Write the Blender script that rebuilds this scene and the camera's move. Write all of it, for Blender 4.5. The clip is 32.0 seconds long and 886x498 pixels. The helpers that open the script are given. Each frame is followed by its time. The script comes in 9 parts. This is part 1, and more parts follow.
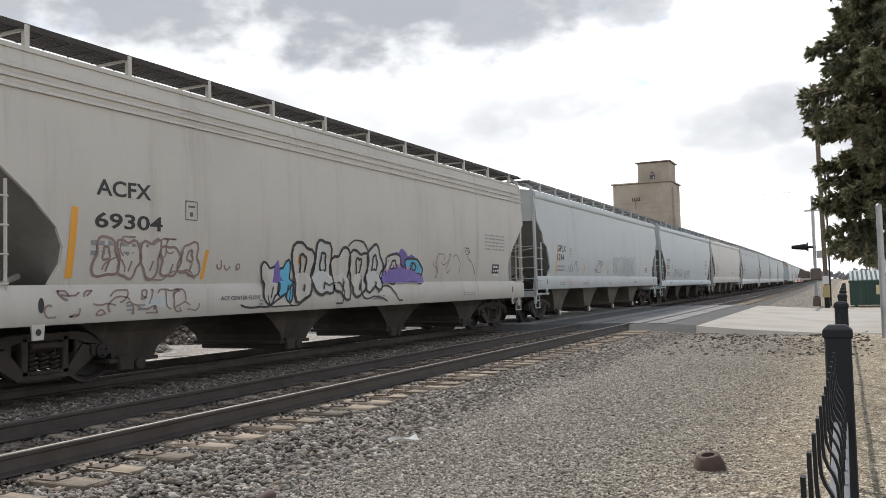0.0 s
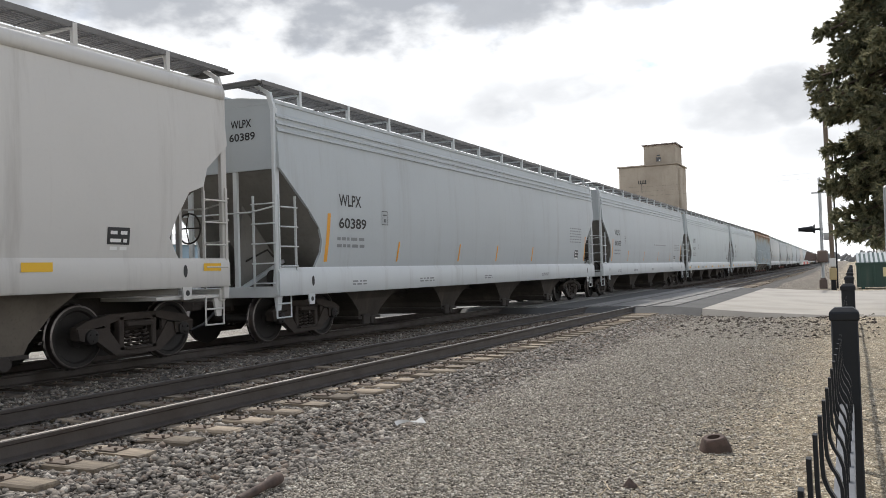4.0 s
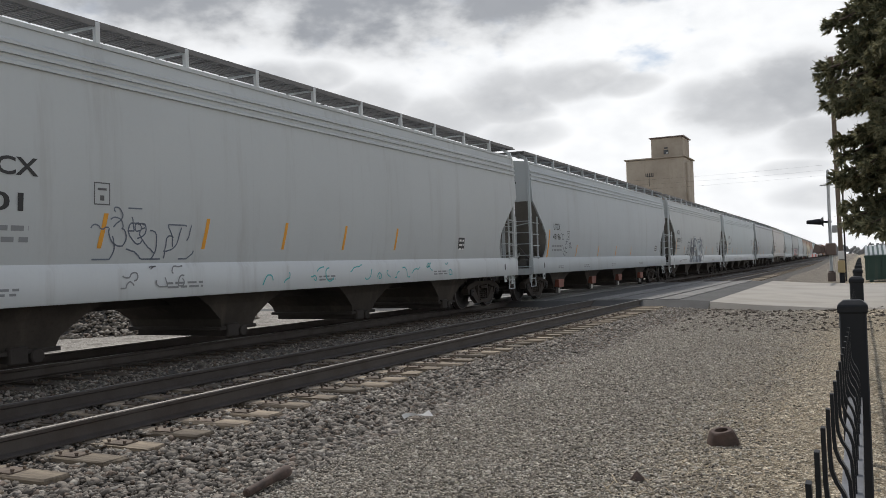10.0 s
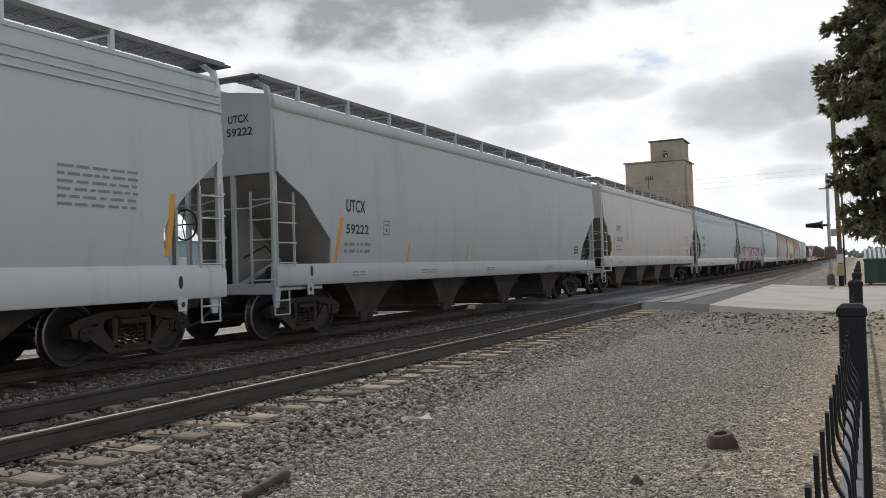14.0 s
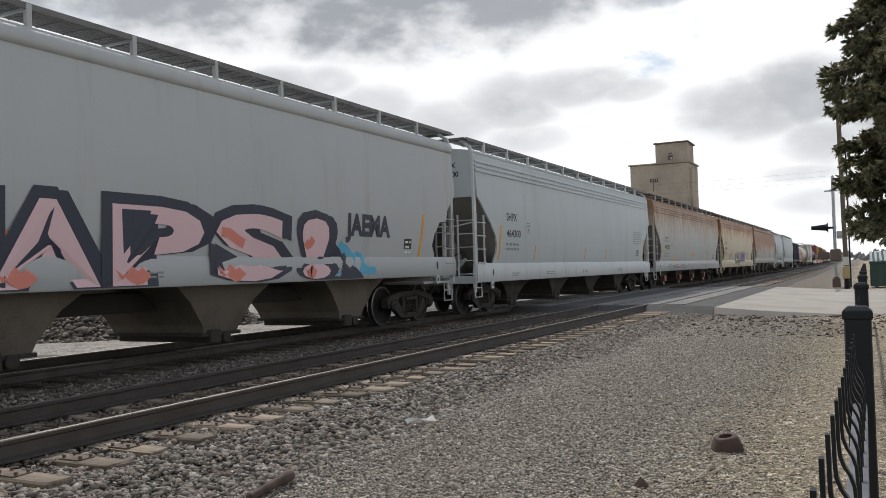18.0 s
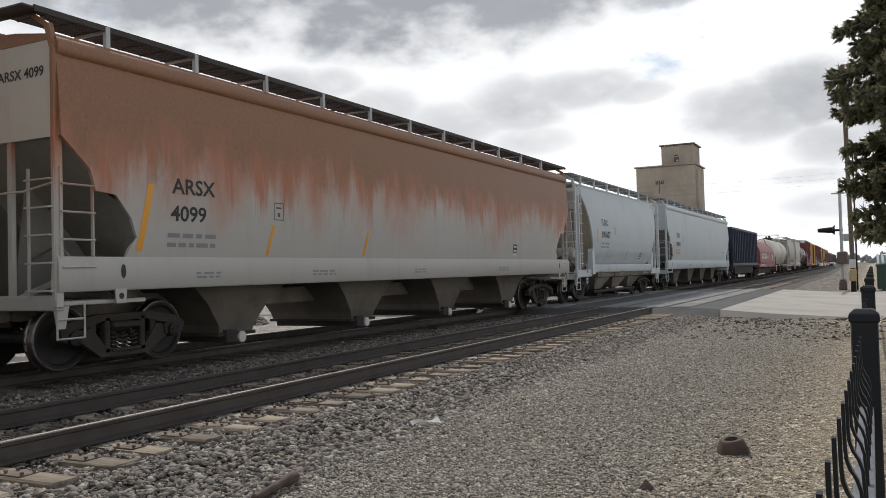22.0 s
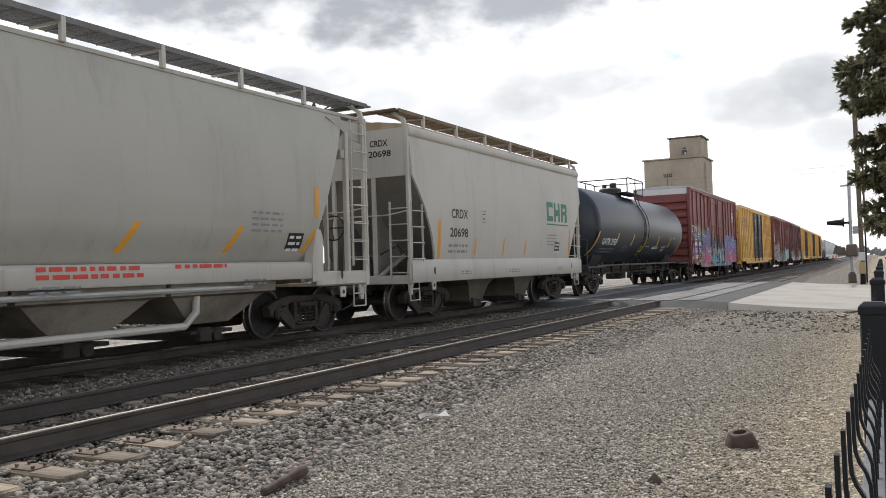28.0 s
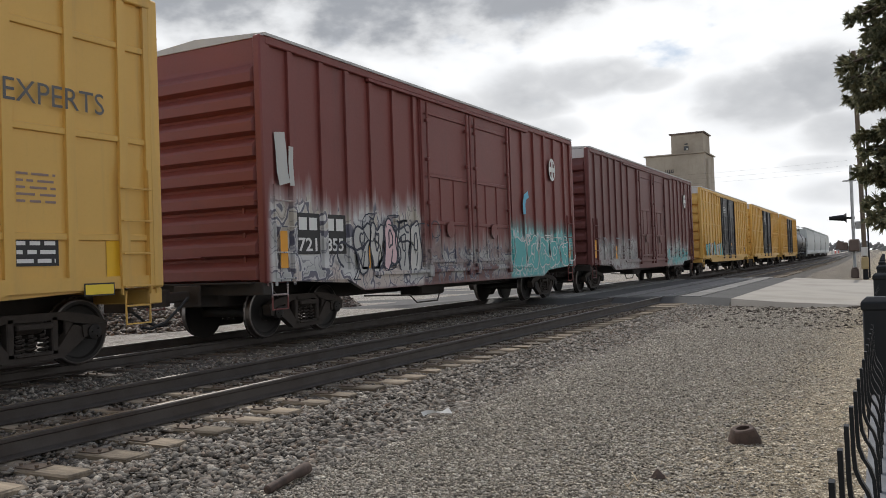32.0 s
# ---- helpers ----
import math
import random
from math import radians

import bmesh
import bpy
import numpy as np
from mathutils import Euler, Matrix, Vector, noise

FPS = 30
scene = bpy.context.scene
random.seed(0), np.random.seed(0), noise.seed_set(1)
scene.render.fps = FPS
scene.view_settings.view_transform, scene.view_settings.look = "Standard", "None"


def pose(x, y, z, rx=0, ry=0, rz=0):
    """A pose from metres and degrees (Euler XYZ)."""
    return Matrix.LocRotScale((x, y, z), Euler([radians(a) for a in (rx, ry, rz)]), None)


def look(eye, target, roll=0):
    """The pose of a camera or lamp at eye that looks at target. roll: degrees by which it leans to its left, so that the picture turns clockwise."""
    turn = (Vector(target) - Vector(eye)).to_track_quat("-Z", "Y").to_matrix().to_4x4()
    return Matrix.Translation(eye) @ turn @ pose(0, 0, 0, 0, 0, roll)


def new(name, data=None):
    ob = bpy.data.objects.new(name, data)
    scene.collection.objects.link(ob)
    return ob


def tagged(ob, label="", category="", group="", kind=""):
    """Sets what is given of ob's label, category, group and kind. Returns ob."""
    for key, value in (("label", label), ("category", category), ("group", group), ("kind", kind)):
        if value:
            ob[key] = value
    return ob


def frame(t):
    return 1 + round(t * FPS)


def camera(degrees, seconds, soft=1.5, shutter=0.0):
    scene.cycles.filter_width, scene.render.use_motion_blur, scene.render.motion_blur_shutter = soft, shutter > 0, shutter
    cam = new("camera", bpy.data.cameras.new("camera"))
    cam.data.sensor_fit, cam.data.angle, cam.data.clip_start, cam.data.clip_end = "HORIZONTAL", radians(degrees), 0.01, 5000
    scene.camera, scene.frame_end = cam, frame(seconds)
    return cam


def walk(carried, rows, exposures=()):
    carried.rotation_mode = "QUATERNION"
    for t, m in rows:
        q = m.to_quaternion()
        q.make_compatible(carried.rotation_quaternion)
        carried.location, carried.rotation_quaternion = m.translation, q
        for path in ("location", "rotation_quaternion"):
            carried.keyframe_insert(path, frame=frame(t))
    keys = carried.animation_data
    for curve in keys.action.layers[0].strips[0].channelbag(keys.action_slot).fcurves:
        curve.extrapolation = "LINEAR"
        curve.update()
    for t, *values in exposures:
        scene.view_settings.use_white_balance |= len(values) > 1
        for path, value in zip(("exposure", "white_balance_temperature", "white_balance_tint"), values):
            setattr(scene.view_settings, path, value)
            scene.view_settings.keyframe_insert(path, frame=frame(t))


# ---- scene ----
cam = camera(55.82, 32.0, soft=0.9)
EYE_Z = 1.419
# a hand-held camera that stands in one place and turns a little: seconds, rx, ry, rz
TURNS = (
    (0, 92.713, 1.519, 25.601), (0.5, 92.420, 1.544, 25.679), (1, 92.193, 1.576, 25.736),
    (1.5, 92.037, 1.606, 25.793), (2, 91.902, 1.653, 25.824), (2.5, 91.835, 1.695, 25.858),
    (3, 91.769, 1.751, 25.893), (3.5, 91.685, 1.744, 25.939), (5.5, 91.478, 1.785, 26.157),
    (6, 91.442, 1.802, 26.191), (6.5, 91.398, 1.834, 26.245), (7, 91.374, 1.827, 26.276),
    (7.5, 91.334, 1.829, 26.276), (8, 91.278, 1.829, 26.322), (8.5, 91.258, 1.888, 26.381),
    (9, 91.226, 1.835, 26.415), (9.5, 91.226, 1.835, 26.415), (10, 91.178, 1.841, 26.476),
    (10.5, 91.174, 1.856, 26.524), (11, 91.175, 1.848, 26.522), (11.5, 91.229, 1.840, 26.470),
    (12, 91.243, 1.806, 26.472), (12.5, 91.283, 1.820, 26.456), (13, 91.312, 1.750, 26.453),
    (13.5, 91.326, 1.779, 26.427), (14, 91.375, 1.773, 26.425), (14.5, 91.389, 1.724, 26.479),
    (16.5, 91.458, 1.690, 26.656), (17, 91.454, 1.669, 26.700), (17.5, 91.481, 1.654, 26.686),
    (18, 91.509, 1.662, 26.739), (18.5, 91.516, 1.624, 26.760), (19, 91.540, 1.591, 26.730),
    (19.5, 91.572, 1.594, 26.844), (20, 91.602, 1.586, 26.911), (20.5, 91.598, 1.562, 26.965),
    (21, 91.625, 1.586, 27.017), (21.5, 91.634, 1.565, 27.064), (22, 91.635, 1.518, 27.108),
    (22.5, 91.616, 1.489, 27.166), (23, 91.633, 1.498, 27.219), (23.5, 91.649, 1.501, 27.237),
    (24, 91.657, 1.481, 27.341), (24.5, 91.560, 1.472, 27.391), (25, 91.525, 1.475, 27.403),
    (25.5, 91.469, 1.454, 27.325), (27.5, 91.255, 1.650, 27.591), (28, 91.229, 1.687, 27.629),
    (28.5, 91.188, 1.724, 27.655), (29, 91.157, 1.788, 27.716), (29.5, 91.140, 1.814, 27.731),
    (30, 91.130, 1.839, 27.756), (30.5, 91.095, 1.880, 27.823), (31, 91.073, 1.898, 27.728),
    (31.5, 91.074, 1.938, 27.765), (32, 91.050, 1.985, 27.775),
)
EXPOSURES = ((0.0, 0.2), (6.0, 0.2), (8.5, -0.16), (11.0, -0.32), (13.5, -0.27), (17.0, -0.22), (20.0, -0.14), (24.0, -0.24), (26.5, 0.15), (29.0, 0.15), (30.5, -0.12), (32.0, -0.24))
walk(cam, [(t, pose(0, 0, EYE_Z, rx, ry, rz)) for t, rx, ry, rz in TURNS], EXPOSURES)

# ---- light: broken overcast, the sun veiled behind the train ----
SUN_EL, SUN_AZ = 46.0, -44.0   # azimuth from +Y, negative to the left


def nd(tree, kind, **values):
    n = tree.nodes.new(kind)
    for key, value in values.items():
        n.inputs[key].default_value = value
    return n


def math_node(tree, op, a, b=None, clamp=False):
    n = tree.nodes.new("ShaderNodeMath")
    n.operation, n.use_clamp = op, clamp
    for i, s in enumerate((a, b)):
        if s is None:
            continue
        if isinstance(s, (int, float)):
            n.inputs[i].default_value = s
        else:
            tree.links.new(s, n.inputs[i])
    return n.outputs[0]


def mix_colour(tree, fac, a, b, blend="MIX"):
    n = tree.nodes.new("ShaderNodeMix")
    n.data_type, n.blend_type = "RGBA", blend
    for i, s in ((0, fac), (6, a), (7, b)):
        if isinstance(s, (int, float)):
            n.inputs[i].default_value = s
        elif isinstance(s, tuple):
            n.inputs[i].default_value = (*s, 1) if len(s) == 3 else s
        else:
            tree.links.new(s, n.inputs[i])
    return n.outputs[2]


def smooth(tree, value, lo, hi):
    n = tree.nodes.new("ShaderNodeMapRange")
    n.interpolation_type = "SMOOTHSTEP"
    n.inputs[1].default_value, n.inputs[2].default_value = lo, hi
    tree.links.new(value, n.inputs[0])
    return n.outputs[0]


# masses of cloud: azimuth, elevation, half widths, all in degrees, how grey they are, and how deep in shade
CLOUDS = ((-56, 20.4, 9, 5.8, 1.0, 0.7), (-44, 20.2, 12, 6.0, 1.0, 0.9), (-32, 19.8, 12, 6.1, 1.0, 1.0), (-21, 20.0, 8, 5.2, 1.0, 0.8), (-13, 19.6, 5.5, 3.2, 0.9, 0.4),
          (-34.3, 12.9, 2.6, 1.3, 0.55, 0), (-31.5, 11, 4, 2.0, 0.6, 0), (-26.3, 10, 4.2, 1.9, 0.6, 0), (-22, 11.3, 4.0, 2.1, 0.68, 0), (-17.8, 12, 4.6, 1.5, 0.68, 0), (-13.9, 11.6, 2.8, 0.9, 0.55, 0), (-21, 8.8, 3.4, 1.1, 0.45, 0),
          (-6.4, 9.7, 4.6, 2.3, 0.75, 0.2), (-3, 10.6, 4.2, 2.5, 0.85, 0.4), (-2, 7.4, 3, 1.6, 0.65, 0.1), (-8.8, 10.4, 2.6, 1.3, 0.55, 0), (3, 10, 6, 3.5, 0.85, 0.3), (-3.1, 5.5, 2.6, 0.6, 0.4, 0), (-2.2, 3.6, 3, 1.0, 0.4, 0),
          (-47.7, 13.4, 4.2, 1.5, 0.6, 0), (-42.4, 12.2, 3, 1.4, 0.55, 0), (-37.3, 12.3, 3.4, 1.9, 0.68, 0), (-52.5, 13.8, 4, 1.5, 0.6, 0),
          # Unseen mass at azimuth 178 is widened and darkened to dim the car ends.
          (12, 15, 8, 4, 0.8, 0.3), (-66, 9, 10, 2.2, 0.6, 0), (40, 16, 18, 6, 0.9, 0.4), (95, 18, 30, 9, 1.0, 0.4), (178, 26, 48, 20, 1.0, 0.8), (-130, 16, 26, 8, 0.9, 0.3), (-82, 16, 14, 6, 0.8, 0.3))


def make_world():
    world = bpy.data.worlds.new("sky")
    scene.world = world
    world.use_nodes = True
    t = world.node_tree
    t.nodes.clear()
    out = t.nodes.new("ShaderNodeOutputWorld")
    bg = nd(t, "ShaderNodeBackground", Strength=1.0)
    t.links.new(bg.outputs[0], out.inputs[0])
    sky = t.nodes.new("ShaderNodeTexSky")
    sky.sky_type, sky.sun_disc = "NISHITA", False
    sky.sun_elevation, sky.sun_rotation = radians(SUN_EL), radians(SUN_AZ)
    blue = mix_colour(t, 1.0, sky.outputs[0], (0.115, 0.115, 0.115), "MULTIPLY")
    co = t.nodes.new("ShaderNodeTexCoord").outputs["Generated"]
    sep = t.nodes.new("ShaderNodeSeparateXYZ")
    t.links.new(co, sep.inputs[0])
    az = math_node(t, "MULTIPLY", math_node(t, "ARCTAN2", sep.outputs[0], sep.outputs[1]), 57.2958)
    el = math_node(t, "MULTIPLY", math_node(t, "ARCSINE", sep.outputs[2]), 57.2958)

    def noise_at(scale, detail, rough, stretch):
        m = t.nodes.new("ShaderNodeMapping")
        m.inputs["Scale"].default_value = (1, 1, stretch)
        t.links.new(co, m.inputs[0])
        n = nd(t, "ShaderNodeTexNoise", Scale=scale, Detail=detail, Roughness=rough)
        t.links.new(m.outputs[0], n.inputs["Vector"])
        return math_node(t, "SUBTRACT", n.outputs[0], 0.5)

    big, fine = noise_at(9.0, 5, 0.55, 2.0), noise_at(24.0, 6, 0.5, 1.8)
    wob = math_node(t, "ADD", math_node(t, "MULTIPLY", big, 1.3), math_node(t, "MULTIPLY", fine, 1.4))
    grey = deep = None
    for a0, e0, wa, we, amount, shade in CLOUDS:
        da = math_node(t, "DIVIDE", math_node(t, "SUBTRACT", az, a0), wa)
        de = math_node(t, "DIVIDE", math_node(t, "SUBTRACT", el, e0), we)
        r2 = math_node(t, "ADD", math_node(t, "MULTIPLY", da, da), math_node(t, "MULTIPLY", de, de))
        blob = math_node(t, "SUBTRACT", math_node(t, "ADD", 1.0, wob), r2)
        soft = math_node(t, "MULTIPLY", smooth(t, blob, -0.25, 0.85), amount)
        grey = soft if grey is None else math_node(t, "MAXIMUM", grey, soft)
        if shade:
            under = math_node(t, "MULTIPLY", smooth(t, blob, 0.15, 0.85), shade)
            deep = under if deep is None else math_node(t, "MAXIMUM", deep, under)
    # gaps of blue high up, thin white elsewhere
    gap = smooth(t, math_node(t, "ADD", math_node(t, "MULTIPLY", el, 0.035), math_node(t, "MULTIPLY", big, 2.2)), 0.62, 1.0)
    white = mix_colour(t, math_node(t, "ADD", 0.5, math_node(t, "MULTIPLY", fine, 1.2), True), (1.02, 1.045, 1.08), (1.36, 1.37, 1.38))
    veil = mix_colour(t, math_node(t, "MULTIPLY", gap, 0.75), white, blue)
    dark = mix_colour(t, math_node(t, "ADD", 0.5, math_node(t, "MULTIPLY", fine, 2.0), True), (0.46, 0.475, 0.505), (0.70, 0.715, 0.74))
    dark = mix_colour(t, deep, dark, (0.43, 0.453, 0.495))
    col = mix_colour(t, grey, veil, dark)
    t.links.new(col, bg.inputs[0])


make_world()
sun = new("sun", bpy.data.lights.new("sun", "SUN"))
sun.data.energy, sun.data.angle, sun.data.color = 3.1, radians(2.5), (1.0, 0.96, 0.9)
sa, se = radians(SUN_AZ), radians(SUN_EL)
sun.matrix_basis = look((math.sin(sa) * math.cos(se) * 50, math.cos(sa) * math.cos(se) * 50, math.sin(se) * 50), (0, 0, 0))
# ---- materials ----
def material(name, base, rough=0.6, metal=0.0, dark=None, scale=1.2, amount=0.35, grain=40.0, bump=0.15, streak=0.0,
             rust=0.0, rust_top=None, rust_steep=1.0, spec=0.5, vary=0.0, stretch=(1, 1, 1), lift=0.004, grime=None, tint=(0.42, 0.31, 0.175), run=(0.36, 0.205, 0.10), run_size=2.4):
    """A weathered surface: two scales of stain, fine relief, and, where asked for, running streaks and rust."""
    m = bpy.data.materials.new(name)
    m.use_nodes = True
    t = m.node_tree
    b = t.nodes["Principled BSDF"]
    co = t.nodes.new("ShaderNodeTexCoord").outputs["Object"]

    def noise_at(s, detail=5, squash=(1, 1, 1), rough_=0.6):
        mp = t.nodes.new("ShaderNodeMapping")
        mp.inputs["Scale"].default_value = squash
        t.links.new(co, mp.inputs[0])
        n = nd(t, "ShaderNodeTexNoise", Scale=s, Detail=detail, Roughness=rough_)
        t.links.new(mp.outputs[0], n.inputs["Vector"])
        return n.outputs[0]

    dark = dark or tuple(c * 0.55 for c in base)
    big = smooth(t, noise_at(scale, 6, stretch), 0.38, 0.72)
    fine = noise_at(grain, 4, stretch)
    col = mix_colour(t, math_node(t, "MULTIPLY", big, amount), base, dark)
    col = mix_colour(t, math_node(t, "MULTIPLY", smooth(t, fine, 0.5, 0.8), amount * 0.6), col, dark)
    if streak:
        runs = smooth(t, noise_at(2.3, 5, (1, 1.0, 0.07), 0.7), 0.5, 0.78)
        col = mix_colour(t, math_node(t, "MULTIPLY", runs, streak), col, grime or (0.18, 0.15, 0.12))
    if rust:
        sep = t.nodes.new("ShaderNodeSeparateXYZ")
        t.links.new(co, sep.inputs[0])
        high = math_node(t, "MULTIPLY", math_node(t, "SUBTRACT", sep.outputs[2], rust_top), rust_steep)
        stain = math_node(t, "ADD", noise_at(0.8, 7, (1, 1.0, 0.4), 0.65), math_node(t, "MULTIPLY", high, 0.2))
        runs = math_node(t, "ADD", noise_at(run_size, 8, (1, 1.0, 0.1 if run_size > 2 else 0.25), 0.72), math_node(t, "MULTIPLY", high, 0.17))
        bloom = math_node(t, "ADD", noise_at(1.3, 9, (1, 1.0, 0.5), 0.72), math_node(t, "MULTIPLY", high, 0.26))
        col = mix_colour(t, math_node(t, "MULTIPLY", smooth(t, stain, 0.36, 0.72), rust * 0.62), col, tint)
        col = mix_colour(t, math_node(t, "MULTIPLY", smooth(t, runs, 0.48, 0.72), rust * 0.8), col, run)
        col = mix_colour(t, math_node(t, "MULTIPLY", smooth(t, bloom, 0.58, 0.86), rust * 0.85), col, mix_colour(t, fine, (0.19, 0.085, 0.045), (0.35, 0.18, 0.09)))
    if vary:
        info = t.nodes.new("ShaderNodeObjectInfo")
        hsv = nd(t, "ShaderNodeHueSaturation")
        t.links.new(col, hsv.inputs["Color"])
        t.links.new(math_node(t, "ADD", 1 - vary / 2, math_node(t, "MULTIPLY", info.outputs["Random"], vary)), hsv.inputs["Value"])
        col = hsv.outputs[0]
    t.links.new(col, b.inputs["Base Color"])
    t.links.new(math_node(t, "ADD", rough - 0.08, math_node(t, "MULTIPLY", fine, 0.2), True), b.inputs["Roughness"])
    b.inputs["Metallic"].default_value = metal
    b.inputs["Specular IOR Level"].default_value = spec
    if bump:
        bn = nd(t, "ShaderNodeBump", Strength=bump, Distance=lift)
        t.links.new(fine, bn.inputs["Height"])
        t.links.new(bn.outputs[0], b.inputs["Normal"])
    return m


def island_material(name, colours, rough=0.85, grain=60.0, bump=0.4, lift=0.004):
    """Loose pieces joined in one mesh: every piece takes its own tone."""
    m = bpy.data.materials.new(name)
    m.use_nodes = True
    t = m.node_tree
    b = t.nodes["Principled BSDF"]
    geo = t.nodes.new("ShaderNodeNewGeometry")
    ramp = t.nodes.new("ShaderNodeValToRGB")
    ramp.color_ramp.interpolation = "LINEAR"
    while len(ramp.color_ramp.elements) < len(colours):
        ramp.color_ramp.elements.new(0.5)
    for i, c in enumerate(colours):
        ramp.color_ramp.elements[i].position = i / (len(colours) - 1)
        ramp.color_ramp.elements[i].color = (*c, 1)
    t.links.new(geo.outputs["Random Per Island"], ramp.inputs[0])
    co = t.nodes.new("ShaderNodeTexCoord").outputs["Object"]
    n = nd(t, "ShaderNodeTexNoise", Scale=grain, Detail=4)
    t.links.new(co, n.inputs["Vector"])
    col = mix_colour(t, smooth(t, n.outputs[0], 0.35, 0.7), ramp.outputs[0], (0.3, 0.29, 0.27), "MULTIPLY")
    col = mix_colour(t, 0.55, ramp.outputs[0], col)
    t.links.new(col, b.inputs["Base Color"])
    b.inputs["Roughness"].default_value = rough
    bn = nd(t, "ShaderNodeBump", Strength=bump, Distance=lift)
    t.links.new(n.outputs[0], bn.inputs["Height"])
    t.links.new(bn.outputs[0], b.inputs["Normal"])
    return m


def paint(name, base, streak=0.25, **kw):
    kw = {"rough": 0.5, "scale": 0.5, "amount": 0.16, "grain": 18.0, "bump": 0.05, "lift": 0.01, "dark": tuple(c * 0.72 for c in base), **kw}
    return material(name, base, streak=streak, **kw)


def graffiti_paint(name, base, zones, grime=(0.09, 0.05, 0.045), seed=0):
    """Car paint with spray-painted letters over it: each zone gives its stretch of the side, its height, its fills from foot to top, its lines and its highlights."""
    m = paint(name, base, 0.3, amount=0.35, grime=grime)
    t = m.node_tree
    b = t.nodes["Principled BSDF"]
    col = b.inputs["Base Color"].links[0].from_socket
    co = t.nodes.new("ShaderNodeTexCoord").outputs["Object"]
    sep = t.nodes.new("ShaderNodeSeparateXYZ")
    t.links.new(co, sep.inputs[0])
    x, y, z = sep.outputs

    def mapped(scale, shift):
        mp = t.nodes.new("ShaderNodeMapping")
        mp.inputs["Scale"].default_value = scale
        mp.inputs["Location"].default_value = (0, shift, shift * 0.37)
        t.links.new(co, mp.inputs[0])
        return mp.outputs[0]

    def noise_at(s, detail, scale=(0, 1, 1), shift=0.0):
        n = nd(t, "ShaderNodeTexNoise", Scale=s, Detail=detail, Roughness=0.55)
        t.links.new(mapped(scale, shift), n.inputs["Vector"])
        return n

    def cells(vec, s, kind):
        v = nd(t, "ShaderNodeTexVoronoi", Scale=s)
        v.feature = kind
        t.links.new(vec, v.inputs["Vector"])
        return v

    outer = smooth(t, x, 1.36, 1.44)
    for i, (y0, y1, z0, top, fills, line, light, size) in enumerate(zones):
        sh = seed + 3.7 * i
        warp = t.nodes.new("ShaderNodeVectorMath")
        warp.operation = "MULTIPLY_ADD"
        t.links.new(noise_at(1.5, 2, shift=sh).outputs["Color"], warp.inputs[0])
        warp.inputs[1].default_value = (0, 1.1, 1.1)
        t.links.new(mapped((0, 1.0, 0.62), sh), warp.inputs[2])
        vec = warp.outputs[0]
        cell, edge = cells(vec, 1 / size, "F1"), cells(vec, 1 / size, "DISTANCE_TO_EDGE")
        inner = cells(vec, 2.3 / size, "DISTANCE_TO_EDGE")
        tone = t.nodes.new("ShaderNodeSeparateColor")
        t.links.new(cell.outputs["Color"], tone.inputs[0])
        rise = math_node(t, "DIVIDE", math_node(t, "SUBTRACT", z, z0), top - z0)
        mixed = math_node(t, "ADD", rise, math_node(t, "MULTIPLY", math_node(t, "SUBTRACT", tone.outputs[0], 0.5), 0.8))
        ramp = t.nodes.new("ShaderNodeValToRGB")
        while len(ramp.color_ramp.elements) < len(fills):
            ramp.color_ramp.elements.new(0.5)
        for k, c in enumerate(fills):
            ramp.color_ramp.elements[k].position = k / (len(fills) - 1)
            ramp.color_ramp.elements[k].color = (*c, 1)
        t.links.new(mixed, ramp.inputs[0])
        art = mix_colour(t, math_node(t, "MULTIPLY", smooth(t, inner.outputs["Distance"], 0.045, 0.02), 0.55), ramp.outputs[0], line)
        art = mix_colour(t, math_node(t, "MULTIPLY", smooth(t, edge.outputs["Distance"], 0.085, 0.055), 0.5), art, light)
        art = mix_colour(t, math_node(t, "MULTIPLY", smooth(t, edge.outputs["Distance"], 0.045, 0.03), 0.8), art, line)
        ragged = math_node(t, "MULTIPLY", math_node(t, "SUBTRACT", noise_at(0.75, 4, (0, 1, 0.3), sh).outputs[0], 0.5), 1.5)
        drips = math_node(t, "MULTIPLY", math_node(t, "SUBTRACT", noise_at(5.0, 4, (0, 1, 0.06), sh).outputs[0], 0.5), 1.1)
        over = math_node(t, "SUBTRACT", z, math_node(t, "ADD", top, math_node(t, "ADD", ragged, drips)))
        body = smooth(t, over, 0.12, -0.06)
        mist = math_node(t, "MULTIPLY", smooth(t, over, 0.5, -0.1), 0.55)
        ends = math_node(t, "MULTIPLY", smooth(t, y, y0 - 0.1, y0 + 0.1), smooth(t, y, y1 + 0.1, y1 - 0.1))
        where = math_node(t, "MULTIPLY", math_node(t, "MULTIPLY", ends, outer), smooth(t, z, z0 - 0.12, z0 + 0.02))
        col = mix_colour(t, math_node(t, "MULTIPLY", where, mist), col, light)
        col = mix_colour(t, math_node(t, "MULTIPLY", where, body), col, art)
    t.links.new(col, b.inputs["Base Color"])
    return m


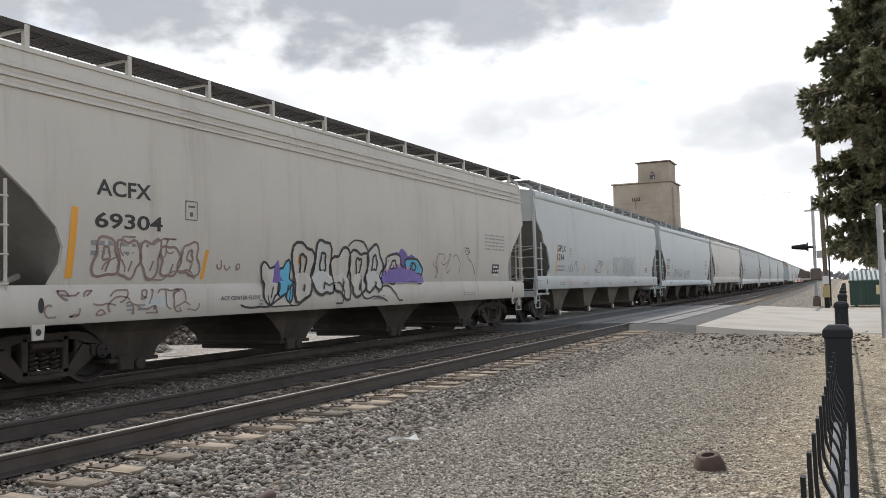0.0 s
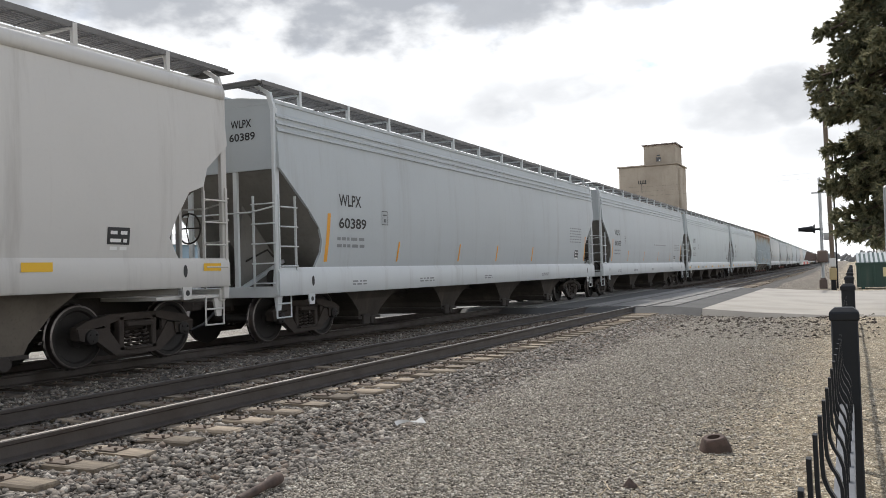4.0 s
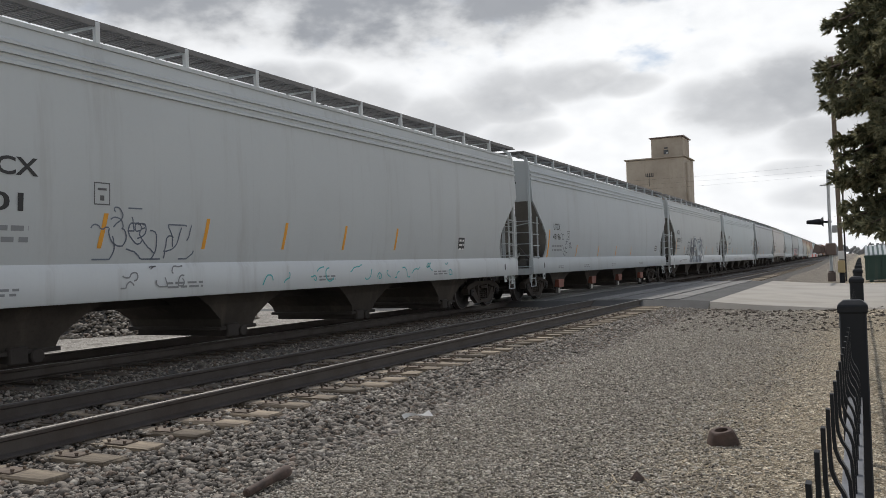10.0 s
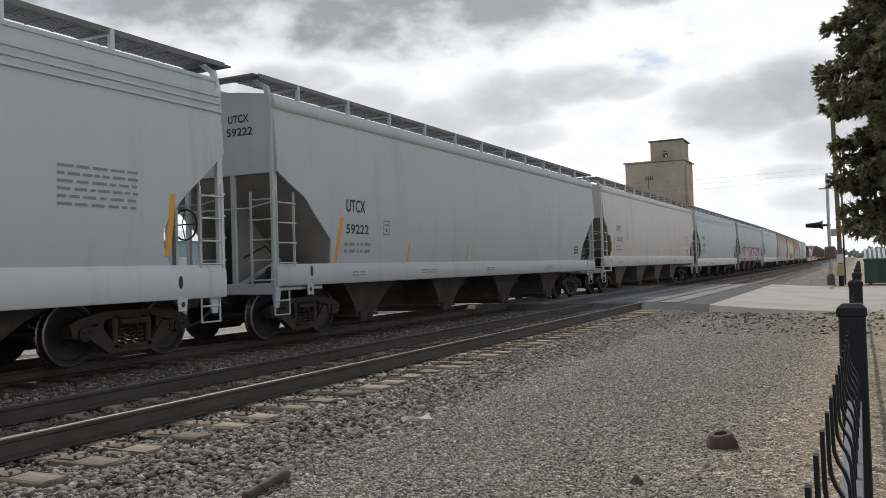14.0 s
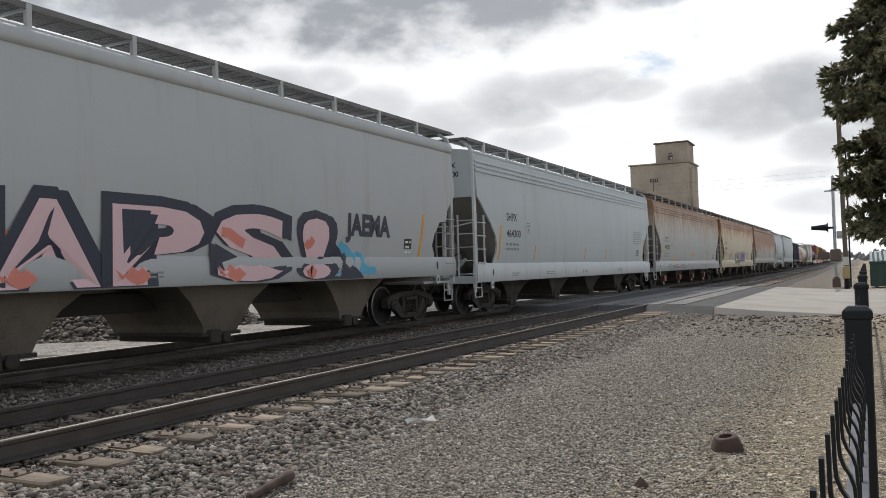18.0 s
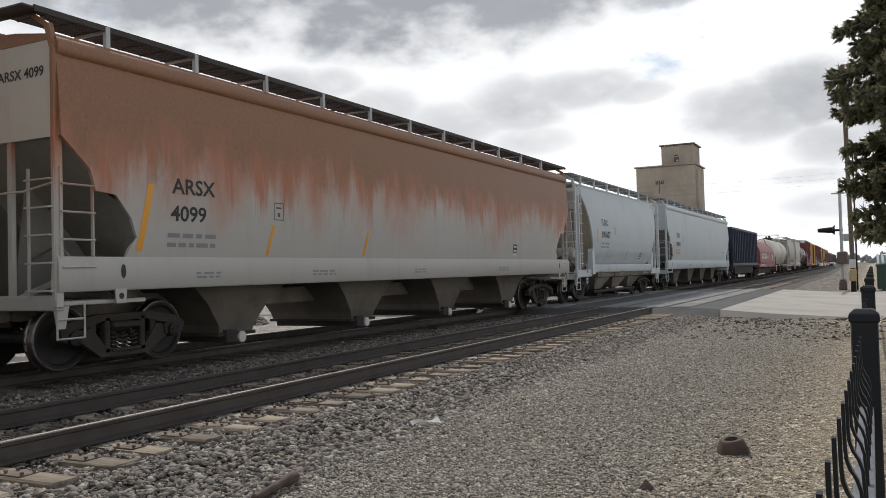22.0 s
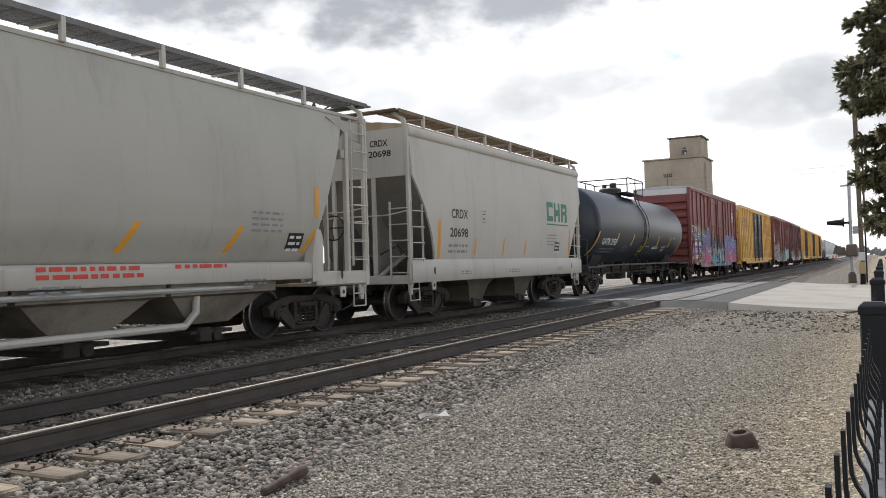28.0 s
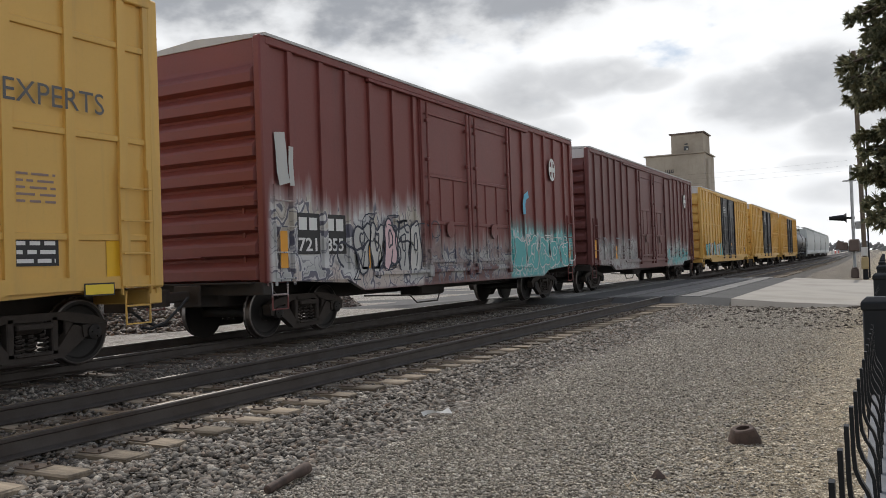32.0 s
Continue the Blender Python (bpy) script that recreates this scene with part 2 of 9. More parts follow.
STEEL = material("rail_steel", (0.08, 0.069, 0.062), 0.6, 0.35, dark=(0.045, 0.032, 0.025), scale=3, grain=60, amount=0.6)
RAIL_HEAD = material("worn_rail_head", (0.21, 0.195, 0.18), 0.42, 0.85, dark=(0.12, 0.105, 0.09), scale=2, grain=30, bump=0.03, stretch=(1, 0.1, 1))
TIE_WOOD = material("weathered_tie_wood", (0.29, 0.235, 0.17), 0.9, dark=(0.065, 0.05, 0.038), scale=7, grain=34, amount=0.95, bump=0.8, stretch=(0.14, 1, 1), vary=0.9, lift=0.01)
PLATE_RUST = material("rusty_tie_plate", (0.155, 0.115, 0.085), 0.85, dark=(0.06, 0.045, 0.036), scale=9, grain=50, amount=0.7, bump=0.3, vary=0.5)
TIE_DARK = material("creosoted_tie_wood", (0.12, 0.095, 0.075), 0.85, dark=(0.045, 0.035, 0.03), scale=5, grain=30, amount=0.7, bump=0.6, stretch=(0.18, 1, 1), vary=0.5, lift=0.01)
TRUCK_STEEL = material("grimy_cast_steel", (0.052, 0.041, 0.034), 0.8, 0.1, dark=(0.022, 0.018, 0.015), scale=4, grain=45, amount=0.6, bump=0.3)
WHEEL_STEEL = material("wheel_steel", (0.026, 0.023, 0.021), 0.65, 0.2, dark=(0.015, 0.013, 0.012), scale=5, grain=40, amount=0.6)
TREAD = material("polished_wheel_tread", (0.22, 0.20, 0.19), 0.4, 1.0, dark=(0.08, 0.07, 0.065), scale=6, grain=30, bump=0.02)
UNDER = material("under_frame_grime", (0.045, 0.038, 0.033), 0.85, dark=(0.025, 0.021, 0.018), scale=1.5, grain=30, amount=0.6, bump=0.2)
GRATE = material("galvanised_grating", (0.20, 0.195, 0.19), 0.6, 0.5, dark=(0.09, 0.08, 0.075), scale=3, grain=50)
GRATE_DARK = material("weathered_dark_grating", (0.07, 0.06, 0.055), 0.7, 0.3, dark=(0.03, 0.025, 0.022), scale=3, grain=50)
BLACK_PAINT = paint("black_lettering_paint", (0.022, 0.022, 0.024), 0.0)
DARK_LETTER = paint("worn_black_lettering", (0.10, 0.10, 0.105), 0.0)
GREY_LETTER = paint("faded_grey_lettering", (0.24, 0.25, 0.26), 0.0)
ORANGE = paint("orange_reflective_tape", (0.80, 0.36, 0.03), 0.12)
GOLD = paint("golden_yellow_tape", (0.80, 0.47, 0.02), 0.12)
YELLOW = paint("yellow_tape", (0.85, 0.62, 0.05), 0.05)
WHITE_LETTER = paint("white_lettering_paint", (0.78, 0.78, 0.76), 0.1)
BALLAST_BED = material("ballast_bed", (0.125, 0.113, 0.10), 0.95, dark=(0.04, 0.035, 0.03), scale=18, grain=42, amount=0.9, bump=1.0, lift=0.03)
# ---- mesh helpers ----
class Shape:
    """Collects vertices and faces for one mesh."""

    def __init__(self):
        self.v, self.f = [], []

    def add(self, verts, faces):
        n = len(self.v)
        self.v += [tuple(p) for p in verts]
        self.f += [tuple(i + n for i in f) for f in faces]
        return self

    def box(self, lo, hi, b=0.0):
        lo, hi = [min(a, c) for a, c in zip(lo, hi)], [max(a, c) for a, c in zip(lo, hi)]
        b = min(b, *[(h - l) * 0.45 for l, h in zip(lo, hi)])
        if b <= 0:
            v = [(x, y, z) for x in (lo[0], hi[0]) for y in (lo[1], hi[1]) for z in (lo[2], hi[2])]
            return self.add(v, [(0, 1, 3, 2), (4, 6, 7, 5), (0, 4, 5, 1), (2, 3, 7, 6), (0, 2, 6, 4), (1, 5, 7, 3)])
        v, idx = [], {}
        for s in [(i, j, k) for i in (0, 1) for j in (0, 1) for k in (0, 1)]:
            for a in range(3):
                p = [(hi if s[c] else lo)[c] - (0 if c == a else (b if s[c] else -b)) for c in range(3)]
                idx[s, a] = len(v)
                v.append(p)
        f = []
        for a in range(3):
            o = [c for c in range(3) if c != a]
            for side in (0, 1):
                q = []
                for m, n in ((0, 0), (1, 0), (1, 1), (0, 1)):
                    s = [0, 0, 0]
                    s[a], s[o[0]], s[o[1]] = side, m, n
                    q.append(idx[tuple(s), a])
                f.append(q if (side == 1) == (a != 1) else q[::-1])
            for m in (0, 1):
                for n in (0, 1):
                    s0, s1 = [0, 0, 0], [0, 0, 0]
                    s0[a], s1[a] = 0, 1
                    s0[o[0]] = s1[o[0]] = m
                    s0[o[1]] = s1[o[1]] = n
                    s0, s1 = tuple(s0), tuple(s1)
                    f.append([idx[s0, o[0]], idx[s1, o[0]], idx[s1, o[1]], idx[s0, o[1]]])
        for s in [(i, j, k) for i in (0, 1) for j in (0, 1) for k in (0, 1)]:
            f.append([idx[s, 0], idx[s, 1], idx[s, 2]])
        return self.add(v, f)

    def beam(self, p, q, w, h=None):
        p, q, h = Vector(p), Vector(q), h or w
        d = (q - p).normalized()
        u = d.cross(Vector((0, 0, 1)))
        u = Vector((1, 0, 0)) if u.length < 1e-3 else u.normalized()
        n = u.cross(d)
        c = [(-w / 2, -h / 2), (w / 2, -h / 2), (w / 2, h / 2), (-w / 2, h / 2)]
        v = [e + u * a + n * b for e in (p, q) for a, b in c]
        return self.add(v, [(3, 2, 1, 0), (4, 5, 6, 7), (0, 1, 5, 4), (1, 2, 6, 5), (2, 3, 7, 6), (3, 0, 4, 7)])

    def rod(self, pts, r, n=6):
        pts = [Vector(p) for p in pts]
        rings = []
        for i, p in enumerate(pts):
            d = (pts[min(i + 1, len(pts) - 1)] - pts[max(i - 1, 0)]).normalized()
            u = d.cross(Vector((0, 0, 1)))
            u = d.cross(Vector((1, 0, 0))) if u.length < 1e-3 else u
            u.normalize()
            w = u.cross(d)
            rings.append([p + (u * math.cos(a) + w * math.sin(a)) * r for a in [2 * math.pi * k / n for k in range(n)]])
        v = [p for ring in rings for p in ring]
        f = [(i * n + k, i * n + (k + 1) % n, (i + 1) * n + (k + 1) % n, (i + 1) * n + k) for i in range(len(pts) - 1) for k in range(n)]
        f += [tuple(range(n))[::-1], tuple((len(pts) - 1) * n + k for k in range(n))]
        return self.add(v, f)

    def lathe(self, profile, centre=(0, 0, 0), axis="x", n=24, caps=True):
        """profile: pairs of place along the axis and radius."""
        v = []
        for a, r in profile:
            for k in range(n):
                c, s = math.cos(2 * math.pi * k / n) * r, math.sin(2 * math.pi * k / n) * r
                p = {"x": (a, c, s), "y": (s, a, c), "z": (c, s, a)}[axis]
                v.append([p[i] + centre[i] for i in range(3)])
        f = [(i * n + k, i * n + (k + 1) % n, (i + 1) * n + (k + 1) % n, (i + 1) * n + k) for i in range(len(profile) - 1) for k in range(n)]
        if caps:
            f += [tuple(range(n))[::-1], tuple((len(profile) - 1) * n + k for k in range(n))]
        return self.add(v, f)

    def prism(self, poly, axis, a0, a1):
        """A flat outline pushed along an axis: x takes (y, z), y takes (x, z), z takes (x, y)."""
        put = {"x": lambda p, a: (a, p[0], p[1]), "y": lambda p, a: (p[0], a, p[1]), "z": lambda p, a: (p[0], p[1], a)}[axis]
        n = len(poly)
        v = [put(p, a) for a in (a0, a1) for p in poly]
        f = [tuple(range(n))[::-1], tuple(range(n, 2 * n))] + [(i, (i + 1) % n, n + (i + 1) % n, n + i) for i in range(n)]
        return self.add(v, f)

    def sheet(self, rows):
        """Quads between rows of points."""
        w = len(rows[0])
        v = [p for r in rows for p in r]
        return self.add(v, [(i * w + k, i * w + k + 1, (i + 1) * w + k + 1, (i + 1) * w + k) for i in range(len(rows) - 1) for k in range(w - 1)])

    def mirrored(self):
        """The same again on the other side, x to -x."""
        n = len(self.v)
        self.v += [(-x, y, z) for x, y, z in self.v]
        self.f += [tuple(i + n for i in f[::-1]) for f in self.f]
        return self

    def flipped(self):
        """Both ends of a car: turned half round about z."""
        n = len(self.v)
        self.v += [(-x, -y, z) for x, y, z in self.v]
        self.f += [tuple(i + n for i in f) for f in self.f]
        return self

    def mesh(self, name, mat, smooth_angle=40, fix=True):
        me = bpy.data.meshes.new(name)
        me.from_pydata(self.v, [], self.f)
        if fix:
            bm = bmesh.new()
            bm.from_mesh(me)
            bmesh.ops.recalc_face_normals(bm, faces=bm.faces)
            bm.to_mesh(me)
            bm.free()
        me.materials.append(mat)
        if smooth_angle:
            me.shade_smooth()
            me.set_sharp_from_angle(angle=radians(smooth_angle))
        return me


def part(name, shape, mat, parent=None, label="", at=None, smooth_angle=40, fix=True):
    me = shape if isinstance(shape, bpy.types.Mesh) else shape.mesh(name, mat, smooth_angle, fix)
    ob = new(name, me)
    if parent is not None:
        ob.parent = parent
    if at is not None:
        ob.matrix_basis = at
    if label:
        ob["label"] = label
    return ob


def thing(name, label, category, group="", at=None, kind=""):
    ob = new(name)
    ob.empty_display_size = 0.3
    if at is not None:
        ob.matrix_basis = at
    return tagged(ob, label, category, group, kind)


FONT_CACHE = {}


def letter_outline(text, size, bold=0.0, squeeze=1.0):
    """Flat triangles of a word in the built-in font; its left foot is at the origin."""
    key = (text, size, bold, squeeze)
    if key not in FONT_CACHE:
        cu = bpy.data.curves.new("word", "FONT")
        cu.body, cu.size, cu.offset, cu.resolution_u = text, size, bold, 3
        ob = bpy.data.objects.new("word", cu)
        scene.collection.objects.link(ob)
        bpy.context.view_layer.update()
        me = bpy.data.meshes.new_from_object(ob.evaluated_get(bpy.context.evaluated_depsgraph_get()))
        FONT_CACHE[key] = ([(v.co.x * squeeze, v.co.y) for v in me.vertices], [tuple(p.vertices) for p in me.polygons])
        bpy.data.meshes.remove(me)
        bpy.data.objects.remove(ob)
        bpy.data.curves.remove(cu)
    return FONT_CACHE[key]


def lettering(shape, text, size, y, z, side, bold=0.0, squeeze=0.85, proud=0.006, sag=0.0):
    """Lays a word on a car's near side; side(z) is the half width there."""
    pts, faces = letter_outline(text, size, bold, squeeze)
    return shape.add([(side(z + b) + proud, y + a, z + b + sag * a) for a, b in pts], faces)


def bars(shape, y, z, width, rows, side, h=0.035, gap=0.06, seed=0, proud=0.006):
    """Small writing that cannot be read: plain bars."""
    rnd = random.Random(seed)
    for i in range(rows):
        a, zz = y, z - i * gap
        while a < y + width:
            w = min(rnd.uniform(0.08, 0.26), y + width - a)
            shape.add([(side(zz) + proud, a, zz), (side(zz) + proud, a + w, zz), (side(zz + h) + proud, a + w, zz + h), (side(zz + h) + proud, a, zz + h)], [(0, 1, 2, 3)])
            a += w + rnd.uniform(0.04, 0.07)
    return shape


def patch(shape, y0, y1, z0, z1, side, proud=0.005, lean=0.0, steps=3):
    """A painted or taped rectangle that follows the side."""
    rows = []
    for k in range(steps + 1):
        z = z0 + (z1 - z0) * k / steps
        rows.append([(side(z) + proud, y0 + lean * (z - z0), z), (side(z) + proud, y1 + lean * (z - z0), z)])
    return shape.sheet(rows)
# ---- the plan: tracks run along +Y, the train's track behind the empty one ----
NEAR_X, FAR_X, RAIL_Z, GAUGE = -6.404, -10.789, 0.2, 1.505
BEND_Y, BEND_LEN, BEND = 85.0, 35.0, 0.0165


def bend(y):
    """How far the line has swung to the left at y: a short curve, then straight on."""
    if y < BEND_Y:
        return 0.0
    return -BEND * (y - BEND_Y) ** 2 / (2 * BEND_LEN) if y < BEND_Y + BEND_LEN else -BEND * (y - BEND_Y - BEND_LEN / 2)


def heading(y):
    return math.degrees(math.atan(BEND * min(1.0, max(0.0, y - BEND_Y) / BEND_LEN)))


def track_stations(y0, y1):
    ys, y = [], y0
    while y < y1:
        ys.append(y)
        y += 400 if y < -20 else (30 if y < 90 else 12)
    return ys + [y1]


# ground
def ground_material():
    m = bpy.data.materials.new("gravel_ground")
    m.use_nodes = True
    t = m.node_tree
    b = t.nodes["Principled BSDF"]
    co = t.nodes.new("ShaderNodeTexCoord").outputs["Object"]
    sep = t.nodes.new("ShaderNodeSeparateXYZ")
    t.links.new(co, sep.inputs[0])

    def noise_at(s, d=5, r=0.6):
        n = nd(t, "ShaderNodeTexNoise", Scale=s, Detail=d, Roughness=r)
        t.links.new(co, n.inputs["Vector"])
        return n.outputs[0]

    fine = nd(t, "ShaderNodeTexVoronoi", Scale=120.0)
    t.links.new(co, fine.inputs["Vector"])
    sepf = t.nodes.new("ShaderNodeSeparateColor")
    t.links.new(fine.outputs["Color"], sepf.inputs[0])
    vor = nd(t, "ShaderNodeTexVoronoi", Scale=52.0)
    t.links.new(co, vor.inputs["Vector"])
    sepc = t.nodes.new("ShaderNodeSeparateColor")
    t.links.new(vor.outputs["Color"], sepc.inputs[0])
    shade = smooth(t, math_node(t, "ADD", math_node(t, "MULTIPLY", sepc.outputs[0], 0.5), math_node(t, "MULTIPLY", sepf.outputs[0], 0.5)), 0.3, 0.72)
    gap = math_node(t, "MULTIPLY", smooth(t, vor.outputs["Distance"], 0.3, 0.62), smooth(t, noise_at(14), 0.35, 0.6))
    stone = mix_colour(t, shade, (0.085, 0.073, 0.059), (0.50, 0.45, 0.375))
    stone = mix_colour(t, gap, stone, (0.075, 0.064, 0.052))
    sand = mix_colour(t, shade, (0.27, 0.23, 0.165), (0.66, 0.585, 0.455))
    sand = mix_colour(t, gap, sand, (0.22, 0.175, 0.115))
    edge = math_node(t, "ADD", sep.outputs[0], math_node(t, "MULTIPLY", math_node(t, "SUBTRACT", noise_at(0.8, 8, 0.7), 0.5), 2.6))
    side = smooth(t, edge, -2.3, 0.1)
    col = mix_colour(t, side, stone, sand)
    lot = mix_colour(t, smooth(t, noise_at(3.0, 7), 0.4, 0.7), (0.36, 0.335, 0.30), (0.22, 0.205, 0.18))
    col = mix_colour(t, smooth(t, sep.outputs[0], -13.2, -14.2), col, lot)
    dirt = smooth(t, noise_at(0.35, 7, 0.65), 0.46, 0.7)
    col = mix_colour(t, math_node(t, "MULTIPLY", dirt, 0.3), col, (0.155, 0.13, 0.10))
    straw = smooth(t, noise_at(9, 6, 0.75), 0.56, 0.68)
    col = mix_colour(t, math_node(t, "MULTIPLY", straw, 0.25), col, (0.12, 0.085, 0.05))
    clump = smooth(t, math_node(t, "ADD", math_node(t, "MULTIPLY", noise_at(17, 3, 0.7), 0.6), math_node(t, "MULTIPLY", noise_at(41, 2), 0.4)), 0.41, 0.58)
    col = mix_colour(t, 1.0, col, mix_colour(t, clump, (0.56, 0.545, 0.53), (1.4, 1.4, 1.4)), "MULTIPLY")
    t.links.new(col, b.inputs["Base Color"])
    b.inputs["Roughness"].default_value = 0.95
    b.inputs["Specular IOR Level"].default_value = 0.2
    bn = nd(t, "ShaderNodeBump", Strength=0.9, Distance=0.02)
    h = math_node(t, "ADD", math_node(t, "MULTIPLY", vor.outputs["Distance"], -0.8), noise_at(30))
    t.links.new(h, bn.inputs["Height"])
    t.links.new(bn.outputs[0], b.inputs["Normal"])
    return m


GROUND_Z = -0.08


def ground_height(x, y):
    base = GROUND_Z + 0.03 * (noise.noise((x * 0.25, y * 0.25, 3.1))) + 0.012 * noise.noise((x * 1.3, y * 1.3, 8.0))
    return base if -60 < x < 30 and -20 < y < 90 else GROUND_Z


def build_ground():
    xs = [-4000, -900, -200, -60] + [-40 + i * 4 for i in range(6)] + [-18 + i for i in range(3)] + [-5.5 + 0.3 * i for i in range(34)] + [6, 9, 14, 30, 90, 300, 1200, 4000]
    ys = [-4000, -900, -200, -40, -10, -4] + [-2 + 0.35 * i for i in range(70)] + [23 + i * 2.5 for i in range(14)] + [62, 75, 90, 140, 220, 400, 900, 4500]
    s = Shape().sheet([[(x, y, ground_height(x, y)) for x in xs] for y in ys])
    tagged(part("ground", s, ground_material(), smooth_angle=180), "grey-brown gravel ground with a pale sandy dry-grass strip", "ground", kind="structure")


def build_track(x0, label, tie_mat, first, last, out):
    """Rails, ties and tie plates of one track."""
    track = thing("railway_track", label, "railway track", "two parallel tracks", kind="structure")
    ys = track_stations(-660, 1000)
    foot = [(-0.07, 0.0), (0.07, 0.0), (0.07, 0.012), (0.014, 0.034), (0.010, 0.125), (0.034, 0.138), (0.036, 0.165), (0.027, 0.172), (-0.027, 0.172), (-0.036, 0.165), (-0.034, 0.138), (-0.010, 0.125), (-0.014, 0.034), (-0.07, 0.012)]
    for s in (1, -1):
        xc = x0 + s * GAUGE / 2
        n = len(foot)
        v = [(xc + bend(y) + a, y, RAIL_Z - 0.174 + z) for y in ys for a, z in foot]
        f = [(i * n + k, i * n + (k + 1) % n, (i + 1) * n + (k + 1) % n, (i + 1) * n + k) for i in range(len(ys) - 1) for k in range(n)]
        rail = part("rail", Shape().add(v, f + [tuple(range(n)), tuple((len(ys) - 1) * n + k for k in range(n))]), STEEL, track, "rusty brown steel rail", smooth_angle=30)
        head = Shape().sheet([[(xc + bend(y) + a, y, RAIL_Z + z) for a, z in ((-0.024, -0.0005), (0.0, 0.002), (0.024, -0.0005))] for y in ys])
        part("running_surface", head, RAIL_HEAD, rail, "polished bright running surface")
    shapes = []
    rnd = random.Random(5)
    for k in range(4):
        w, wob = 0.115, 0.012
        s = Shape()
        s.box((-1.18, -w, -0.16), (1.18, w, 0.0), 0.014)
        s.v = [(x + rnd.uniform(-wob, wob), y + rnd.uniform(-wob, wob), z + rnd.uniform(-0.006, 0.006)) for x, y, z in s.v]
        shapes.append(s.mesh("tie", tie_mat, 0))
    plate = Shape().box((-0.115, -0.085, 0.0), (0.11, 0.08, 0.010), 0.003)
    for px, py in ((-0.092, -0.05), (-0.092, 0.05), (0.092, 0.05), (0.092, -0.05)):
        plate.box((px - 0.01, py - 0.01, 0.01), (px + 0.01, py + 0.01, 0.022), 0.003)
        plate.box((px - 0.014, py - 0.012, 0.02), (px + 0.014, py + 0.012, 0.034), 0.004)
    plate = plate.mesh("tie_plate", PLATE_RUST, 0)
    y = first
    while y < last:
        if not 25.6 < y < 45.4:
            off = rnd.uniform(-out, out) * rnd.choice((0.4, 1.0, 1.8))
            m = pose(x0 + off, y + rnd.uniform(-0.02, 0.02), RAIL_Z - 0.186 + rnd.uniform(-0.006, 0.004), rnd.uniform(-0.6, 0.6), rnd.uniform(-0.3, 0.3), rnd.uniform(-1.2, 1.2))
            tie = part("tie", shapes[rnd.randrange(4)], None, track, at=m)
            if y < 22:
                for s in (1, -1):
                    part("tie_plate", plate, None, tie, at=pose(s * GAUGE / 2 - off, 0, 0.0))
        y += 0.52
    rest = Shape()
    y = last
    while y < 190:
        x = x0 + bend(y)
        rest.box((x - 1.18, y - 0.11, 0.0), (x + 1.18, y + 0.11, RAIL_Z - 0.186))
        y += 0.52
    ob = part("far_ties", rest, tie_mat, track, "weathered wooden ties running on into the distance", smooth_angle=0, fix=False)
    ob["kind"] = "stuff"
    return track


def build_ballast():
    """The stone bed under both tracks, level with the tops of the ties, falling off at its shoulders."""
    prof = [(-19.0, GROUND_Z - 0.02), (-13.6, GROUND_Z), (-12.6, -0.03), (-12.2, -0.01), (-9.3, -0.01), (-8.6, -0.04), (-8.0, -0.015), (-5.75, -0.03), (-5.0, -0.05), (-4.2, GROUND_Z + 0.005), (-3.8, GROUND_Z - 0.03)]
    ys = [-660, -200, -10] + [-4 + 0.5 * i for i in range(60)] + [26 + 3 * i for i in range(22)] + track_stations(92, 1000)[1:]
    rows = []
    for y in ys:
        rows.append([(x + bend(y), y, z + (0.02 * noise.noise((x * 2.1, y * 1.1, 1.0)) if -5 < y < 40 else 0)) for x, z in prof])
    tagged(part("ballast_bed", Shape().sheet(rows), BALLAST_BED, smooth_angle=180), "grey crushed stone ballast under two railway tracks", "ballast", kind="structure")


STONE_TONES = [(0.062, 0.052, 0.043), (0.185, 0.16, 0.133), (0.285, 0.25, 0.207), (0.10, 0.087, 0.073), (0.47, 0.43, 0.37), (0.175, 0.125, 0.09), (0.31, 0.28, 0.247)]
BALLAST_STONE = island_material("ballast_stone", STONE_TONES)
PEBBLE = island_material("fine_gravel_stone", [(0.07, 0.058, 0.046), (0.68, 0.62, 0.52), (0.29, 0.254, 0.21), (0.52, 0.465, 0.38), (0.12, 0.10, 0.082), (0.82, 0.76, 0.655)], grain=90)


CLOD = island_material("dark_dirt", [(0.05, 0.04, 0.03), (0.09, 0.07, 0.052), (0.14, 0.115, 0.09)], grain=40)
GRIT = island_material("sand_grit", [(0.40, 0.345, 0.25), (0.58, 0.515, 0.40), (0.70, 0.635, 0.51), (0.26, 0.215, 0.15)], grain=120)
STRAW = island_material("dry_straw", [(0.20, 0.14, 0.08), (0.42, 0.33, 0.20), (0.12, 0.085, 0.05), (0.55, 0.45, 0.29)], bump=0.0)


